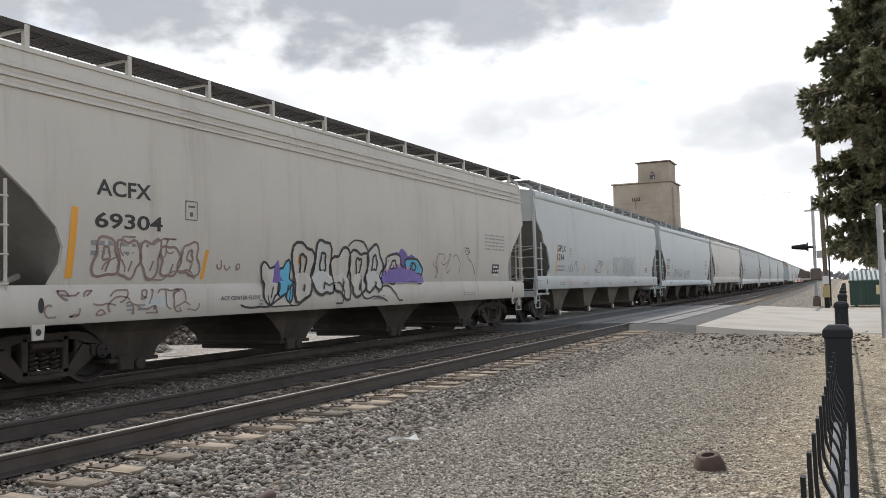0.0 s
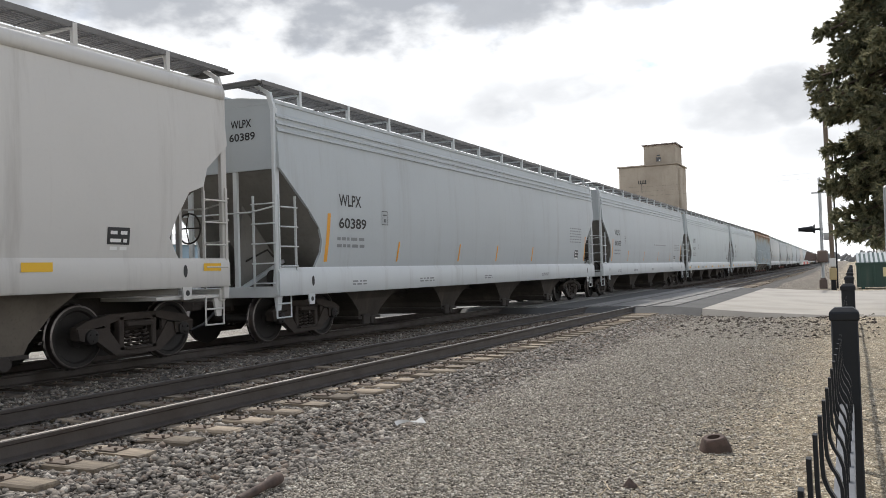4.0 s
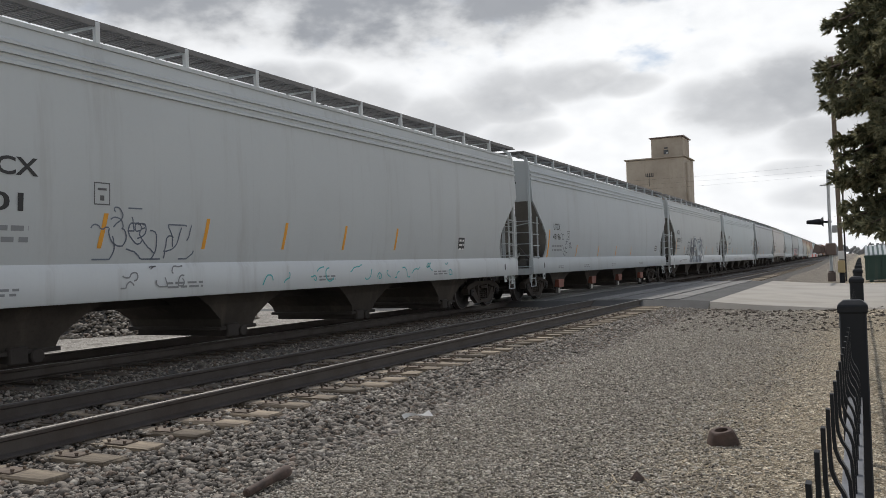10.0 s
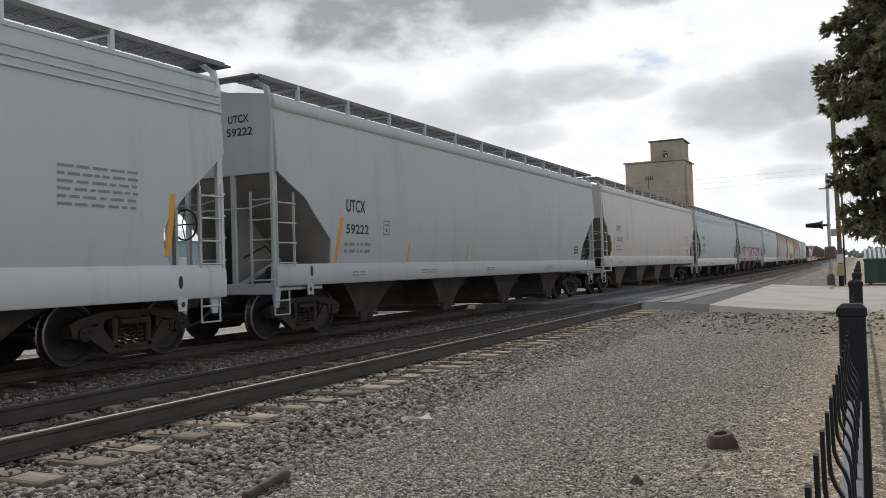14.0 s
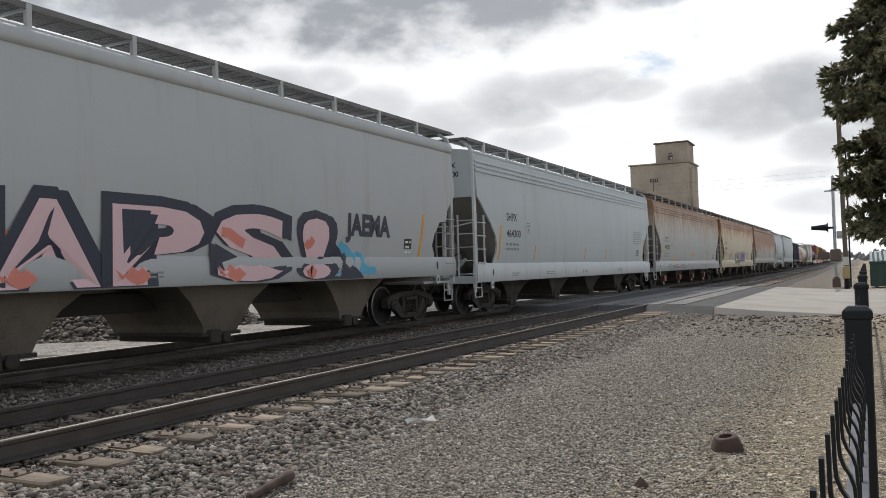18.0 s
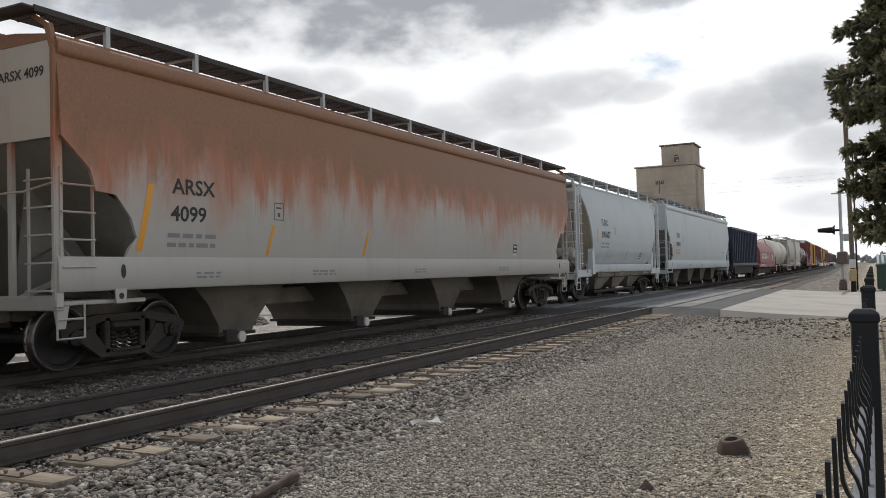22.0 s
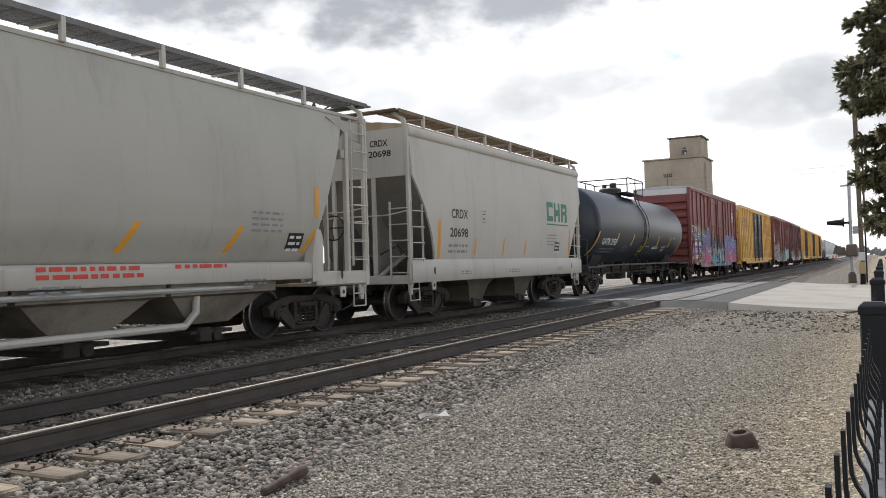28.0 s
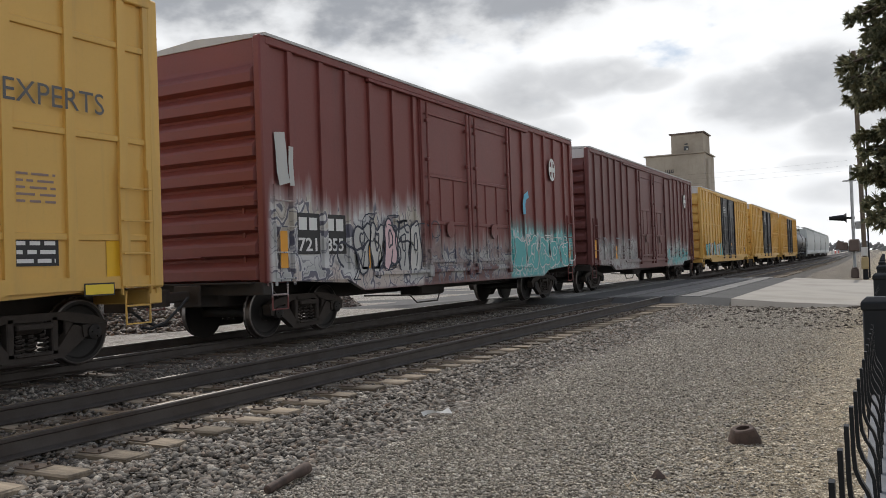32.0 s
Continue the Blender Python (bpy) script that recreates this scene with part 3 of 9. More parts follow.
def stones(name, label, count, place, size, mat, seed, flat=0.65, plain=False):
    """Many small crushed stones in one mesh: skewed, cut octahedra."""
    rng = np.random.default_rng(seed)
    base = np.array([(1, 0, 0), (-1, 0, 0), (0, 1, 0), (0, -1, 0), (0, 0, 1), (0, 0, -1), (.62, .62, .5), (-.6, .6, -.45), (.55, -.65, -.5), (-.6, -.6, .55)], float)
    faces = np.array([(0, 6, 4), (6, 2, 4), (2, 7, 1), (4, 2, 1), (4, 1, 9), (9, 1, 3), (4, 9, 3), (4, 3, 0), (0, 3, 8), (8, 3, 5), (0, 8, 5), (0, 5, 2), (0, 2, 6), (2, 5, 7), (7, 5, 1), (1, 5, 3)])
    if plain:
        base = base[:6]
        faces = np.array([(0, 2, 4), (2, 1, 4), (1, 3, 4), (3, 0, 4), (2, 0, 5), (1, 2, 5), (3, 1, 5), (0, 3, 5)])
    pts, sizes = place(rng, count), size[0] + (size[1] - size[0]) * rng.uniform(0, 1, count) ** 1.7
    n = len(pts)
    v = base[None] * (1 + rng.uniform(-0.4, 0.4, (n, len(base), 3)))
    v = v * sizes[:n, None, None] * np.stack([rng.uniform(0.8, 1.7, n), rng.uniform(0.6, 1.1, n), rng.uniform(0.45, 0.9, n) * flat / 0.65], 1)[:, None]
    a, c = rng.uniform(0, 6.28, n), rng.uniform(-0.6, 0.6, n)
    ca, sa_, cc, sc = np.cos(a), np.sin(a), np.cos(c), np.sin(c)
    z0 = np.zeros(n)
    o = np.ones(n)
    rz = np.stack([np.stack([ca, -sa_, z0], 1), np.stack([sa_, ca, z0], 1), np.stack([z0, z0, o], 1)], 1)
    rx = np.stack([np.stack([o, z0, z0], 1), np.stack([z0, cc, -sc], 1), np.stack([z0, sc, cc], 1)], 1)
    v = np.einsum("nij,nkj->nki", rz @ rx, v) + pts[:, None]
    f = (faces[None] + (np.arange(n) * len(base))[:, None, None]).reshape(-1, 3)
    me = bpy.data.meshes.new(name)
    me.vertices.add(n * len(base))
    me.vertices.foreach_set("co", v.reshape(-1))
    me.loops.add(f.size)
    me.loops.foreach_set("vertex_index", f.reshape(-1).astype(np.int32))
    me.polygons.add(len(f))
    me.polygons.foreach_set("loop_start", np.arange(0, f.size, 3, dtype=np.int32))
    me.update(calc_edges=True)
    me.materials.append(mat)
    return tagged(new(name, me), label, "gravel", kind="stuff")


def spread(x0, x1, y0, y1, z, power=1.6, lean=1.0, fuzz=0.0):
    """Places thinning out with distance, their edges blurred by fuzz."""
    def place(rng, n):
        u = rng.uniform(0, 1, n)
        y = y0 + (y1 - y0) * u ** power
        x = x0 + (x1 - x0) * rng.uniform(0, 1, n) ** lean + rng.normal(0, 1, n) * fuzz
        return np.stack([x, y, z(x, y)], 1)
    return place


def build_stones():
    shoulder = lambda x, y: np.where(x < -5.0, -0.030, -0.030 - (x + 5.0) * 0.05)
    flat = lambda x, y: np.full_like(x, -0.004)
    stones("ballast_stones", "loose grey crushed ballast stones beside the rails", 32000, spread(-5.75, -3.75, 1.6, 27, shoulder, 1.6), (0.011, 0.045), BALLAST_STONE, 1)
    stones("ballast_stones", "dark dusty ballast stones between the rails", 9000, spread(-7.1, -5.72, 2.4, 24, lambda x, y: np.full_like(x, 0.004)), (0.012, 0.032), BALLAST_STONE, 2)
    stones("ballast_stones", "grey ballast stones between the two tracks", 12000, spread(-10.0, -7.2, 3.5, 26, flat, 1.3), (0.018, 0.04), BALLAST_STONE, 3, plain=True)
    stones("ballast_stones", "grey ballast stones along the far side of the train", 3000, spread(-14.0, -11.6, 5.0, 30, lambda x, y: np.where(x > -12.5, 0.0, -0.05), 1.2), (0.025, 0.05), BALLAST_STONE, 4, plain=True)
    low = lambda x, y: np.array([ground_height(a, b) for a, b in zip(x, y)]) + 0.004
    stones("loose_gravel", "fine loose gravel scattered over the ground", 80000, spread(-4.3, -0.9, 2.8, 22, low, 1.5, 1.2, 0.4), (0.006, 0.0175), PEBBLE, 5, plain=True)
    stones("loose_gravel", "coarse pale and dark gravel over the ground", 24000, spread(-4.4, -1.1, 4.5, 25, low, 0.75, 1.15, 0.4), (0.009, 0.019), PEBBLE, 16, plain=True)
    stones("loose_gravel", "few larger pebbles on the gravel ground", 1500, spread(-4.2, -1.0, 2.8, 22, low, 1.5), (0.012, 0.026), PEBBLE, 6)
    stones("sandy_grit", "pale tan grit and sand grains beside the fence", 34000, spread(1.2, -2.6, 2.6, 22, low, 1.8, 1.4, 0.3), (0.004, 0.011), GRIT, 7, plain=True)
    stones("dirt_clods", "dark clods of dirt along the edge of the road", 900, spread(-4.5, 0.5, 25.2, 17.5, low, 1.6), (0.015, 0.06), CLOD, 8)
    rng = random.Random(17)
    straw = Shape()
    for _ in range(5200):
        y = 2.6 + 19 * rng.random() ** 1.7
        x = -1.6 + 2.9 * rng.random() ** 0.7
        a, l, w = rng.uniform(0, 3.14), rng.uniform(0.03, 0.11), rng.uniform(0.0015, 0.004)
        c, d = math.cos(a), math.sin(a)
        z = GROUND_Z + rng.uniform(0.004, 0.018)
        straw.add([(x - c * l + d * w, y - d * l - c * w, z), (x - c * l - d * w, y - d * l + c * w, z), (x + c * l - d * w, y + d * l + c * w, z + 0.006), (x + c * l + d * w, y + d * l - c * w, z + 0.006)], [(0, 1, 2, 3)])
    ob = part("dry_straw", straw, STRAW, smooth_angle=0, fix=False)
    tagged(ob, "scattered dry grass straw on the sandy strip", "dry grass", kind="stuff")
# ---- running gear shared by all the cars ----
WHEEL_R, AXLE = 0.457, 0.9
WHEELSETS = {-AXLE: [], AXLE: []}
GEAR = {}


def make_gear():
    s = Shape()
    for k in (1, -1):
        x = k * GAUGE / 2
        wheel = [(x - k * 0.075, 0.30), (x - k * 0.075, WHEEL_R + 0.026), (x - k * 0.05, WHEEL_R + 0.026), (x - k * 0.038, WHEEL_R + 0.002), (x + k * 0.06, WHEEL_R - 0.004), (x + k * 0.066, WHEEL_R - 0.02),
                 (x + k * 0.066, WHEEL_R - 0.075), (x + k * 0.03, WHEEL_R - 0.10), (x + k * 0.005, 0.26), (x + k * 0.03, 0.16), (x + k * 0.075, 0.14), (x + k * 0.075, 0.085)]
        s.lathe(wheel, n=24)
    s.lathe([(-1.08, 0.07), (-0.66, 0.085), (0.66, 0.085), (1.08, 0.07)], n=14)
    for k in (1, -1):
        s.lathe([(k * 0.99, 0.05), (k * 0.99, 0.105), (k * 1.13, 0.105), (k * 1.145, 0.08), (k * 1.145, 0.02)], n=16)
        for j in range(3):
            a = 2.1 * j + 0.4
            s.lathe([(k * 1.14, 0.014), (k * 1.165, 0.014)], (0, 0.06 * math.cos(a), 0.06 * math.sin(a)), n=6)
    GEAR["wheelset"] = s.mesh("wheelset", WHEEL_STEEL, 35)
    for k in (1,):
        t = Shape()
        x = k * GAUGE / 2
        t.lathe([(x - k * 0.052, WHEEL_R + 0.027), (x - k * 0.037, WHEEL_R + 0.004), (x + k * 0.058, WHEEL_R - 0.001), (x + k * 0.0675, WHEEL_R - 0.018), (x + k * 0.0675, WHEEL_R - 0.03)], n=30, caps=False)
    GEAR["tread"] = t.mesh("tread", TREAD, 35)
    f = Shape()
    x0, x1 = 0.95, 1.07
    f.prism([(-1.13, 0.53), (-1.13, 0.60), (-0.95, 0.68), (-0.5, 0.76), (0.5, 0.76), (0.95, 0.68), (1.13, 0.60), (1.13, 0.53), (0.62, 0.60), (0.4, 0.66), (-0.4, 0.66), (-0.62, 0.60)], "x", x0, x1)
    f.prism([(-0.80, 0.40), (-0.44, 0.15), (0.44, 0.15), (0.80, 0.40), (0.72, 0.55), (0.60, 0.58), (0.34, 0.26), (-0.34, 0.26), (-0.60, 0.58), (-0.72, 0.55)], "x", x0, x1)
    for k in (1, -1):
        f.box((x0, k * 0.27, 0.2), (x1, k * 0.37, 0.72), 0.015)
        f.prism([(k * 0.72, 0.56), (k * 0.74, 0.40), (k * 0.80, 0.40), (k * 0.80, 0.52), (k * 1.0, 0.52), (k * 1.02, 0.40), (k * 1.1, 0.42), (k * 1.13, 0.58)], "x", x0 - 0.03, x1 + 0.03)
        f.box((x0 + 0.03, k * 0.62, 0.30), (x0 + 0.09, k * 0.5, 0.66), 0.01)
    GEAR["side_frame"] = f.mesh("side_frame", TRUCK_STEEL, 30)
    p = Shape()
    for y in (-0.17, 0.0, 0.17):
        p.rod([(1.01 + 0.055 * math.cos(a), y + 0.065 * math.sin(a), 0.25 + a * 0.0095) for a in [i * 1.047 for i in range(25)]], 0.017, 4)
    p.box((0.93, -0.26, 0.55), (1.12, 0.26, 0.64), 0.02)
    p.box((0.93, -0.26, 0.215), (1.10, 0.26, 0.25), 0.01)
    GEAR["suspension"] = p.mesh("suspension", TRUCK_STEEL, 40)
    b = Shape().box((-1.0, -0.22, 0.50), (1.0, 0.22, 0.72), 0.04)
    b.lathe([(0.70, 0.2), (0.82, 0.2)], axis="z", n=16)
    b.box((-0.95, -0.5, 0.36), (0.95, -0.42, 0.46), 0.015).box((-0.95, 0.42, 0.36), (0.95, 0.5, 0.46), 0.015)
    for k in (1, -1):
        for x in (0.72, -0.72):
            b.box((x - 0.05, k * 0.44, 0.32), (x + 0.05, k * 0.55, 0.58), 0.02)
    GEAR["truck"] = b.mesh("truck", TRUCK_STEEL, 35)
    c = Shape().box((-0.09, -0.10, 0.72), (0.09, 0.62, 0.90), 0.03)
    c.prism([(-0.14, -0.34), (0.05, -0.40), (0.16, -0.30), (0.15, -0.08), (-0.11, -0.06), (-0.19, -0.2)], "z", 0.67, 0.95)
    c.box((-0.3, 0.58, 0.62), (0.3, 0.66, 1.0), 0.02)
    GEAR["coupler"] = c.mesh("coupler", TRUCK_STEEL, 35)
    h = Shape().rod([(0.28, 0.35, 0.80), (0.30, 0.1, 0.62), (0.26, -0.15, 0.42), (0.16, -0.36, 0.33), (0.08, -0.5, 0.36)], 0.025, 6)
    GEAR["air_hose"] = h.mesh("air_hose", BLACK_PAINT, 60)


make_gear()


def add_trucks(car, dist):
    for s in (1, -1):
        truck = part("truck", GEAR["truck"], None, car, at=pose(0, s * dist, 0))
        for k in (1, -1):
            turn = pose(0, 0, 0, 0, 0, 0 if k == 1 else 180)
            part("side_frame", GEAR["side_frame"], None, truck, at=turn)
            part("suspension", GEAR["suspension"], None, truck, at=turn)
            w = part("wheelset", GEAR["wheelset"], None, truck, at=pose(0, k * AXLE, WHEEL_R))
            WHEELSETS[k * AXLE].append(w)
            # the bright tread is a body of turning, so it may stay still round the turning wheel
            for turn in (0, 180):
                part("tread", GEAR["tread"], None, truck, at=pose(0, k * AXLE, WHEEL_R, 0, 0, turn))


def add_couplers(car, half):
    for s in (1, -1):
        at = pose(0, -(half) + 0.04, 0) if s == 1 else pose(0, half - 0.04, 0, 0, 0, 180)
        part("coupler", GEAR["coupler"], None, car, at=at)
        part("air_hose", GEAR["air_hose"], None, car, at=at)


def ladder(p0, p1, out, z0, z1, step=0.36, r=0.014):
    """Rungs between two uprights given by their feet (x, y); out is how far the rungs stand off."""
    s = Shape()
    for x, y in (p0, p1):
        s.beam((x, y, z0), (x, y, z1), 0.045, 0.02)
    z = z0 + 0.12
    while z < z1:
        s.rod([(p0[0], p0[1], z), (p0[0] + out[0], p0[1] + out[1], z), (p1[0] + out[0], p1[1] + out[1], z), (p1[0], p1[1], z)], r, 5)
        z += step
    return s


def step_iron(x, y, z, w=0.42, h=0.46):
    s = Shape()
    s.rod([(x, y, z), (x, y, z - h), (x, y + w, z - h), (x, y + w, z)], 0.02, 5)
    s.rod([(x, y, z - h * 0.45), (x, y + w, z - h * 0.45)], 0.016, 5)
    return s


def table(points):
    """A function that runs straight between points (z, value), falling z or rising."""
    pts = sorted(points)

    def at(z):
        if z <= pts[0][0]:
            return pts[0][1]
        for (a, u), (b, w) in zip(pts, pts[1:]):
            if z <= b:
                return u + (w - u) * (z - a) / (b - a)
        return pts[-1][1]
    return at


def fitted_word(text, y0, y1, z0, z1, side, proud=0.006, bold=0.02):
    """A stencilled word that fills a rectangle of the side."""
    pts, faces = letter_outline(text, 1.0, bold, 1.0)
    a0, a1 = min(p[0] for p in pts), max(p[0] for p in pts)
    b0, b1 = min(p[1] for p in pts), max(p[1] for p in pts)
    out = []
    for a, b in pts:
        z = z0 + (z1 - z0) * (b - b0) / (b1 - b0)
        out.append((side(z) + proud, y0 + (y1 - y0) * (a - a0) / (a1 - a0), z))
    return Shape().add(out, faces)


def mark_block(car, side, front, marks, mbox, number, nbox, panel, mat=None, seed=0):
    """Reporting mark and number in their rectangles (from the car's front), small print under them and a test panel beside them."""
    mat = mat or BLACK_PAINT
    for name, word, (a, b, c, d) in (("reporting_mark", marks, mbox), ("car_number", number, nbox)):
        part(name, fitted_word(word, front + a, front + b, c, d, side), mat, car, smooth_angle=0, fix=False)
    part("small_print", bars(Shape(), front + nbox[0] - 0.05, nbox[2] - 0.24, 1.05, 2, side, 0.065, 0.14, seed), GREY_LETTER, car, smooth_angle=0, fix=False)
    s = Shape()
    a, b, w, h = front + panel[0], panel[1], 0.016, 0.29
    for q in ((a, a + 0.27, b, b + w), (a, a + 0.27, b + h, b + h + w), (a, a + w, b, b + h), (a + 0.27 - w, a + 0.27, b, b + h), (a + 0.10, a + 0.17, b + 0.06, b + 0.13), (a + 0.06, a + 0.21, b + 0.20, b + 0.23)):
        patch(s, *q, side, 0.006)
    part("test_panel", s, DARK_LETTER, car, smooth_angle=0, fix=False)


def consolidated(car, side, y, z, w=0.55, h=0.36):
    part("stencil_panel", patch(Shape(), y, y + w, z, z + h, side, 0.006), BLACK_PAINT, car, smooth_angle=0, fix=False)
    part("stencil_print", bars(Shape(), y + 0.05, z + h - 0.1, w - 0.1, 3, side, 0.05, 0.11, 3, 0.011), WHITE_LETTER, car, smooth_angle=0, fix=False)


def tapes(car, side, spots, z0=1.5, z1=2.0, w=0.09, lean=0.0, mat=None, proud=0.006):
    for y in spots:
        y, a, b = y if isinstance(y, tuple) else (y, z0, z1)
        part("reflective_tape", patch(Shape(), y, y + w, a, b, side, proud, lean, 4), mat or ORANGE, car, smooth_angle=0, fix=False)


# ---- covered hopper cars ----
FLOW = ((1.34, 1.50), (1.55, 1.535), (1.9, 1.575), (2.3, 1.60), (2.7, 1.61), (3.1, 1.605), (3.5, 1.585), (3.96, 1.545), (4.18, 1.52), (4.42, 1.47))
NOTCH_CUT = ((1.30, 1.05), (1.55, 1.08), (1.66, 1.12), (1.84, 1.25), (2.1, 1.14), (2.41, 0.86), (2.44, 0.53), (2.72, 0.44), (3.12, 0.0))
HIGH_NOTCH_CUT = ((1.30, 1.05), (1.55, 1.10), (1.66, 1.18), (1.87, 1.32), (2.18, 1.18), (2.58, 0.92), (2.70, 0.60), (3.0, 0.5), (3.42, 0.0))
ACF_CUT = ((1.3, 1.10), (1.5, 1.20), (1.68, 1.31), (1.9, 1.33), (2.15, 1.22), (2.5, 0.86), (2.8, 0.48), (3.1, 0.12), (3.2, 0.0))
TALL_CUT = ((1.3, 1.34), (1.5, 1.42), (1.8, 1.47), (2.14, 1.40), (2.63, 1.05), (3.01, 0.63), (3.36, 0.14), (3.46, 0.0))
STRAIGHT_CUT = ((1.3, 1.30), (1.4, 1.35), (1.86, 1.33), (2.1, 1.12), (2.3, 0.95), (2.72, 0.42), (3.06, 0.0))
BULGE = ((1.34, 1.22), (1.5, 1.37), (1.7, 1.49), (1.9, 1.565), (2.3, 1.62), (2.7, 1.63), (3.1, 1.61), (3.5, 1.56), (3.96, 1.46), (4.18, 1.40), (4.3, 1.36))
BULGE_CUT = ((1.3, 1.80), (1.6, 1.76), (2.09, 1.70), (2.6, 1.48), (3.01, 1.30), (3.6, 0.98), (4.16, 0.66), (4.3, 0.6))
SLANT_CUT = ((1.3, 1.15), (1.6, 1.06), (2.0, 0.9), (2.59, 0.56), (3.3, 0.02), (4.2, 0.01))


def hopper(label, length, body, sill=None, profile=FLOW, cut=ACF_CUT, sill_z=(0.88, 1.40), bays=4, board=None, stripes=True, ends=None, dirty=None, frame_ends=False, cap_mat=None, bay_mat=None, roof_mat=None, slope_mat=None, gate_mat=None):
    """A covered hopper car: curved sides cut away at the ends, sloping end sheets, side sills, roof with running boards, ladders, hopper bays."""
    car = thing("covered_hopper_car", label, "hopper car", "cars of the freight train")
    sill, ends, dirty, board = sill or body, ends or body, dirty or UNDER, board or GRATE
    side, nick = table(profile), table(cut)
    ye, top = length / 2 - 0.70, profile[-1][0]
    # side sheets
    zs = sorted({z for z, _ in profile} | {z for z, _ in cut if profile[0][0] <= z <= top} | {1.7, 2.0, 2.2, 2.4})
    for s in (1, -1):
        sh = Shape()
        rows = []
        for z in zs:
            c = ye - nick(z)
            rows.append([(s * side(z), -c + 2 * c * k / 10, z) for k in range(11)])
        sh.sheet(rows)
        back = [[(s * (side(z) - 0.05), p[1], z) for p in r] for z, r in zip(zs, rows)]
        sh.sheet([r[::-1] for r in back])
        for col in (0, 10):
            sh.sheet([[rows[i][col], back[i][col]] for i in range(len(zs))])
        if stripes:
            for z in (3.90, 4.03, 4.16):
                rib = Shape().prism([(s * (side(z) - 0.01), z - 0.028), (s * (side(z) + 0.038), z - 0.028), (s * (side(z) + 0.034), z + 0.015), (s * (side(z) - 0.01), z + 0.05)], "y", -ye, ye)
                part("side_rib", rib, body, car)
        elif not frame_ends:
            e = side(4.2)
            eave = Shape().prism([(s * (e - 0.03), 4.17), (s * (e + 0.03), 4.19), (s * (e + 0.055), 4.25), (s * (e + 0.05), 4.33), (s * (e + 0.01), 4.41), (s * (e - 0.05), 4.43)], "y", -ye, ye)
            part("eave", eave, body, car, smooth_angle=60)
        part("side_sheet", sh, body, car)
    # roof
    w = side(top)
    roof = Shape().prism([(-w - 0.03, top - 0.03), (-w - 0.03, top + 0.03), (-0.75, top + 0.14), (-0.3, top + 0.17), (0.3, top + 0.17), (0.75, top + 0.14), (w + 0.03, top + 0.03), (w + 0.03, top - 0.03)], "y", -ye, ye)
    part("roof", roof, roof_mat or body, car)
    hatch = Shape()
    for k in range(5):
        y = -ye * 0.84 + 2 * ye * 0.84 * k / 4
        hatch.box((-0.32, y - ye * 0.17, top + 0.16), (0.32, y + ye * 0.17, top + 0.24), 0.03)
    part("hatch_cover", hatch, body, car)
    # running boards on brackets
    zb = top + 0.30
    for s in (1, -1):
        rb = Shape()
        for k in range(9):
            x = s * (0.80 + 0.078 * k)
            rb.box((x - 0.019, -ye - 0.25, zb), (x + 0.019, ye + 0.25, zb + 0.025))
        y = -ye
        while y < ye:
            rb.box((s * 0.78, y - 0.012, zb - 0.01), (s * 1.44, y + 0.012, zb))
            y += 0.42
        rb.box((s * 1.42, -ye - 0.25, zb - 0.03), (s * 1.45, ye + 0.25, zb + 0.05))
        part("running_board", rb, board, car, "metal grating walkway along the roof edge", fix=False)
        y, k = -ye + 0.9, 0
        while y < ye - 0.4:
            br = Shape().box((s * 1.39, y - 0.04, top), (s * 1.46, y + 0.04, zb + 0.04), 0.008)
            br.beam((s * 1.38, y, zb - 0.02), (s * 0.8, y, zb - 0.02), 0.05, 0.03)
            part("bracket", br, sill if sill not in (RUSTY_CREAM, RUSTY_GREY, RUSTY_RED) else GREY_D, car)
            y += 1.72
    # ends, built once and turned round for the other end
    for turn in (0, 180):
        at = pose(0, 0, 0, 0, 0, turn)
        zc = min(z for z, v in cut if v <= 0.05) if not frame_ends else 3.1
        if frame_ends:
            wall = Shape().prism([(-w, 3.5), (w, 3.5), (w, top), (0.4, top + 0.14), (-0.4, top + 0.14), (-w, top)], "y", -ye + 0.75, -ye + 0.8)
            slope = None
        else:
            wall = Shape().prism([(-side(zc) + 0.02, zc), (side(zc) - 0.02, zc), (side(3.6) - 0.02, 3.6), (w - 0.02, top), (0.3, top + 0.16), (-0.3, top + 0.16), (-w + 0.02, top), (-side(3.6) + 0.02, 3.6)], "y", -ye + 0.01, -ye + 0.06)
            slope = None
        # the sheet that slopes in under the end meets the side sheets along their cut edges
        rows = []
        for i in range(11):
            z0 = zc + 0.04 if not frame_ends else top
            z = z0 - i * (z0 - 1.0) / 10
            edge, mid_y = nick(max(z, 1.34)) + 0.015, max(0.05, (zc - z) * 0.92) if not frame_ends else nick(max(z, 1.34)) + 0.05
            hw = side(max(z, 1.34)) - 0.02
            rows.append([(s * hw, -ye + edge + (mid_y - edge) * q, z) for s, q in ((-1.0, 0.0), (-0.9, 0.35), (-0.7, 0.9), (-0.4, 1.0), (0.4, 1.0), (0.7, 0.9), (0.9, 0.35), (1.0, 0.0))])
        slope = Shape().sheet(rows)
        part("end_wall", wall, ends, car, at=at)
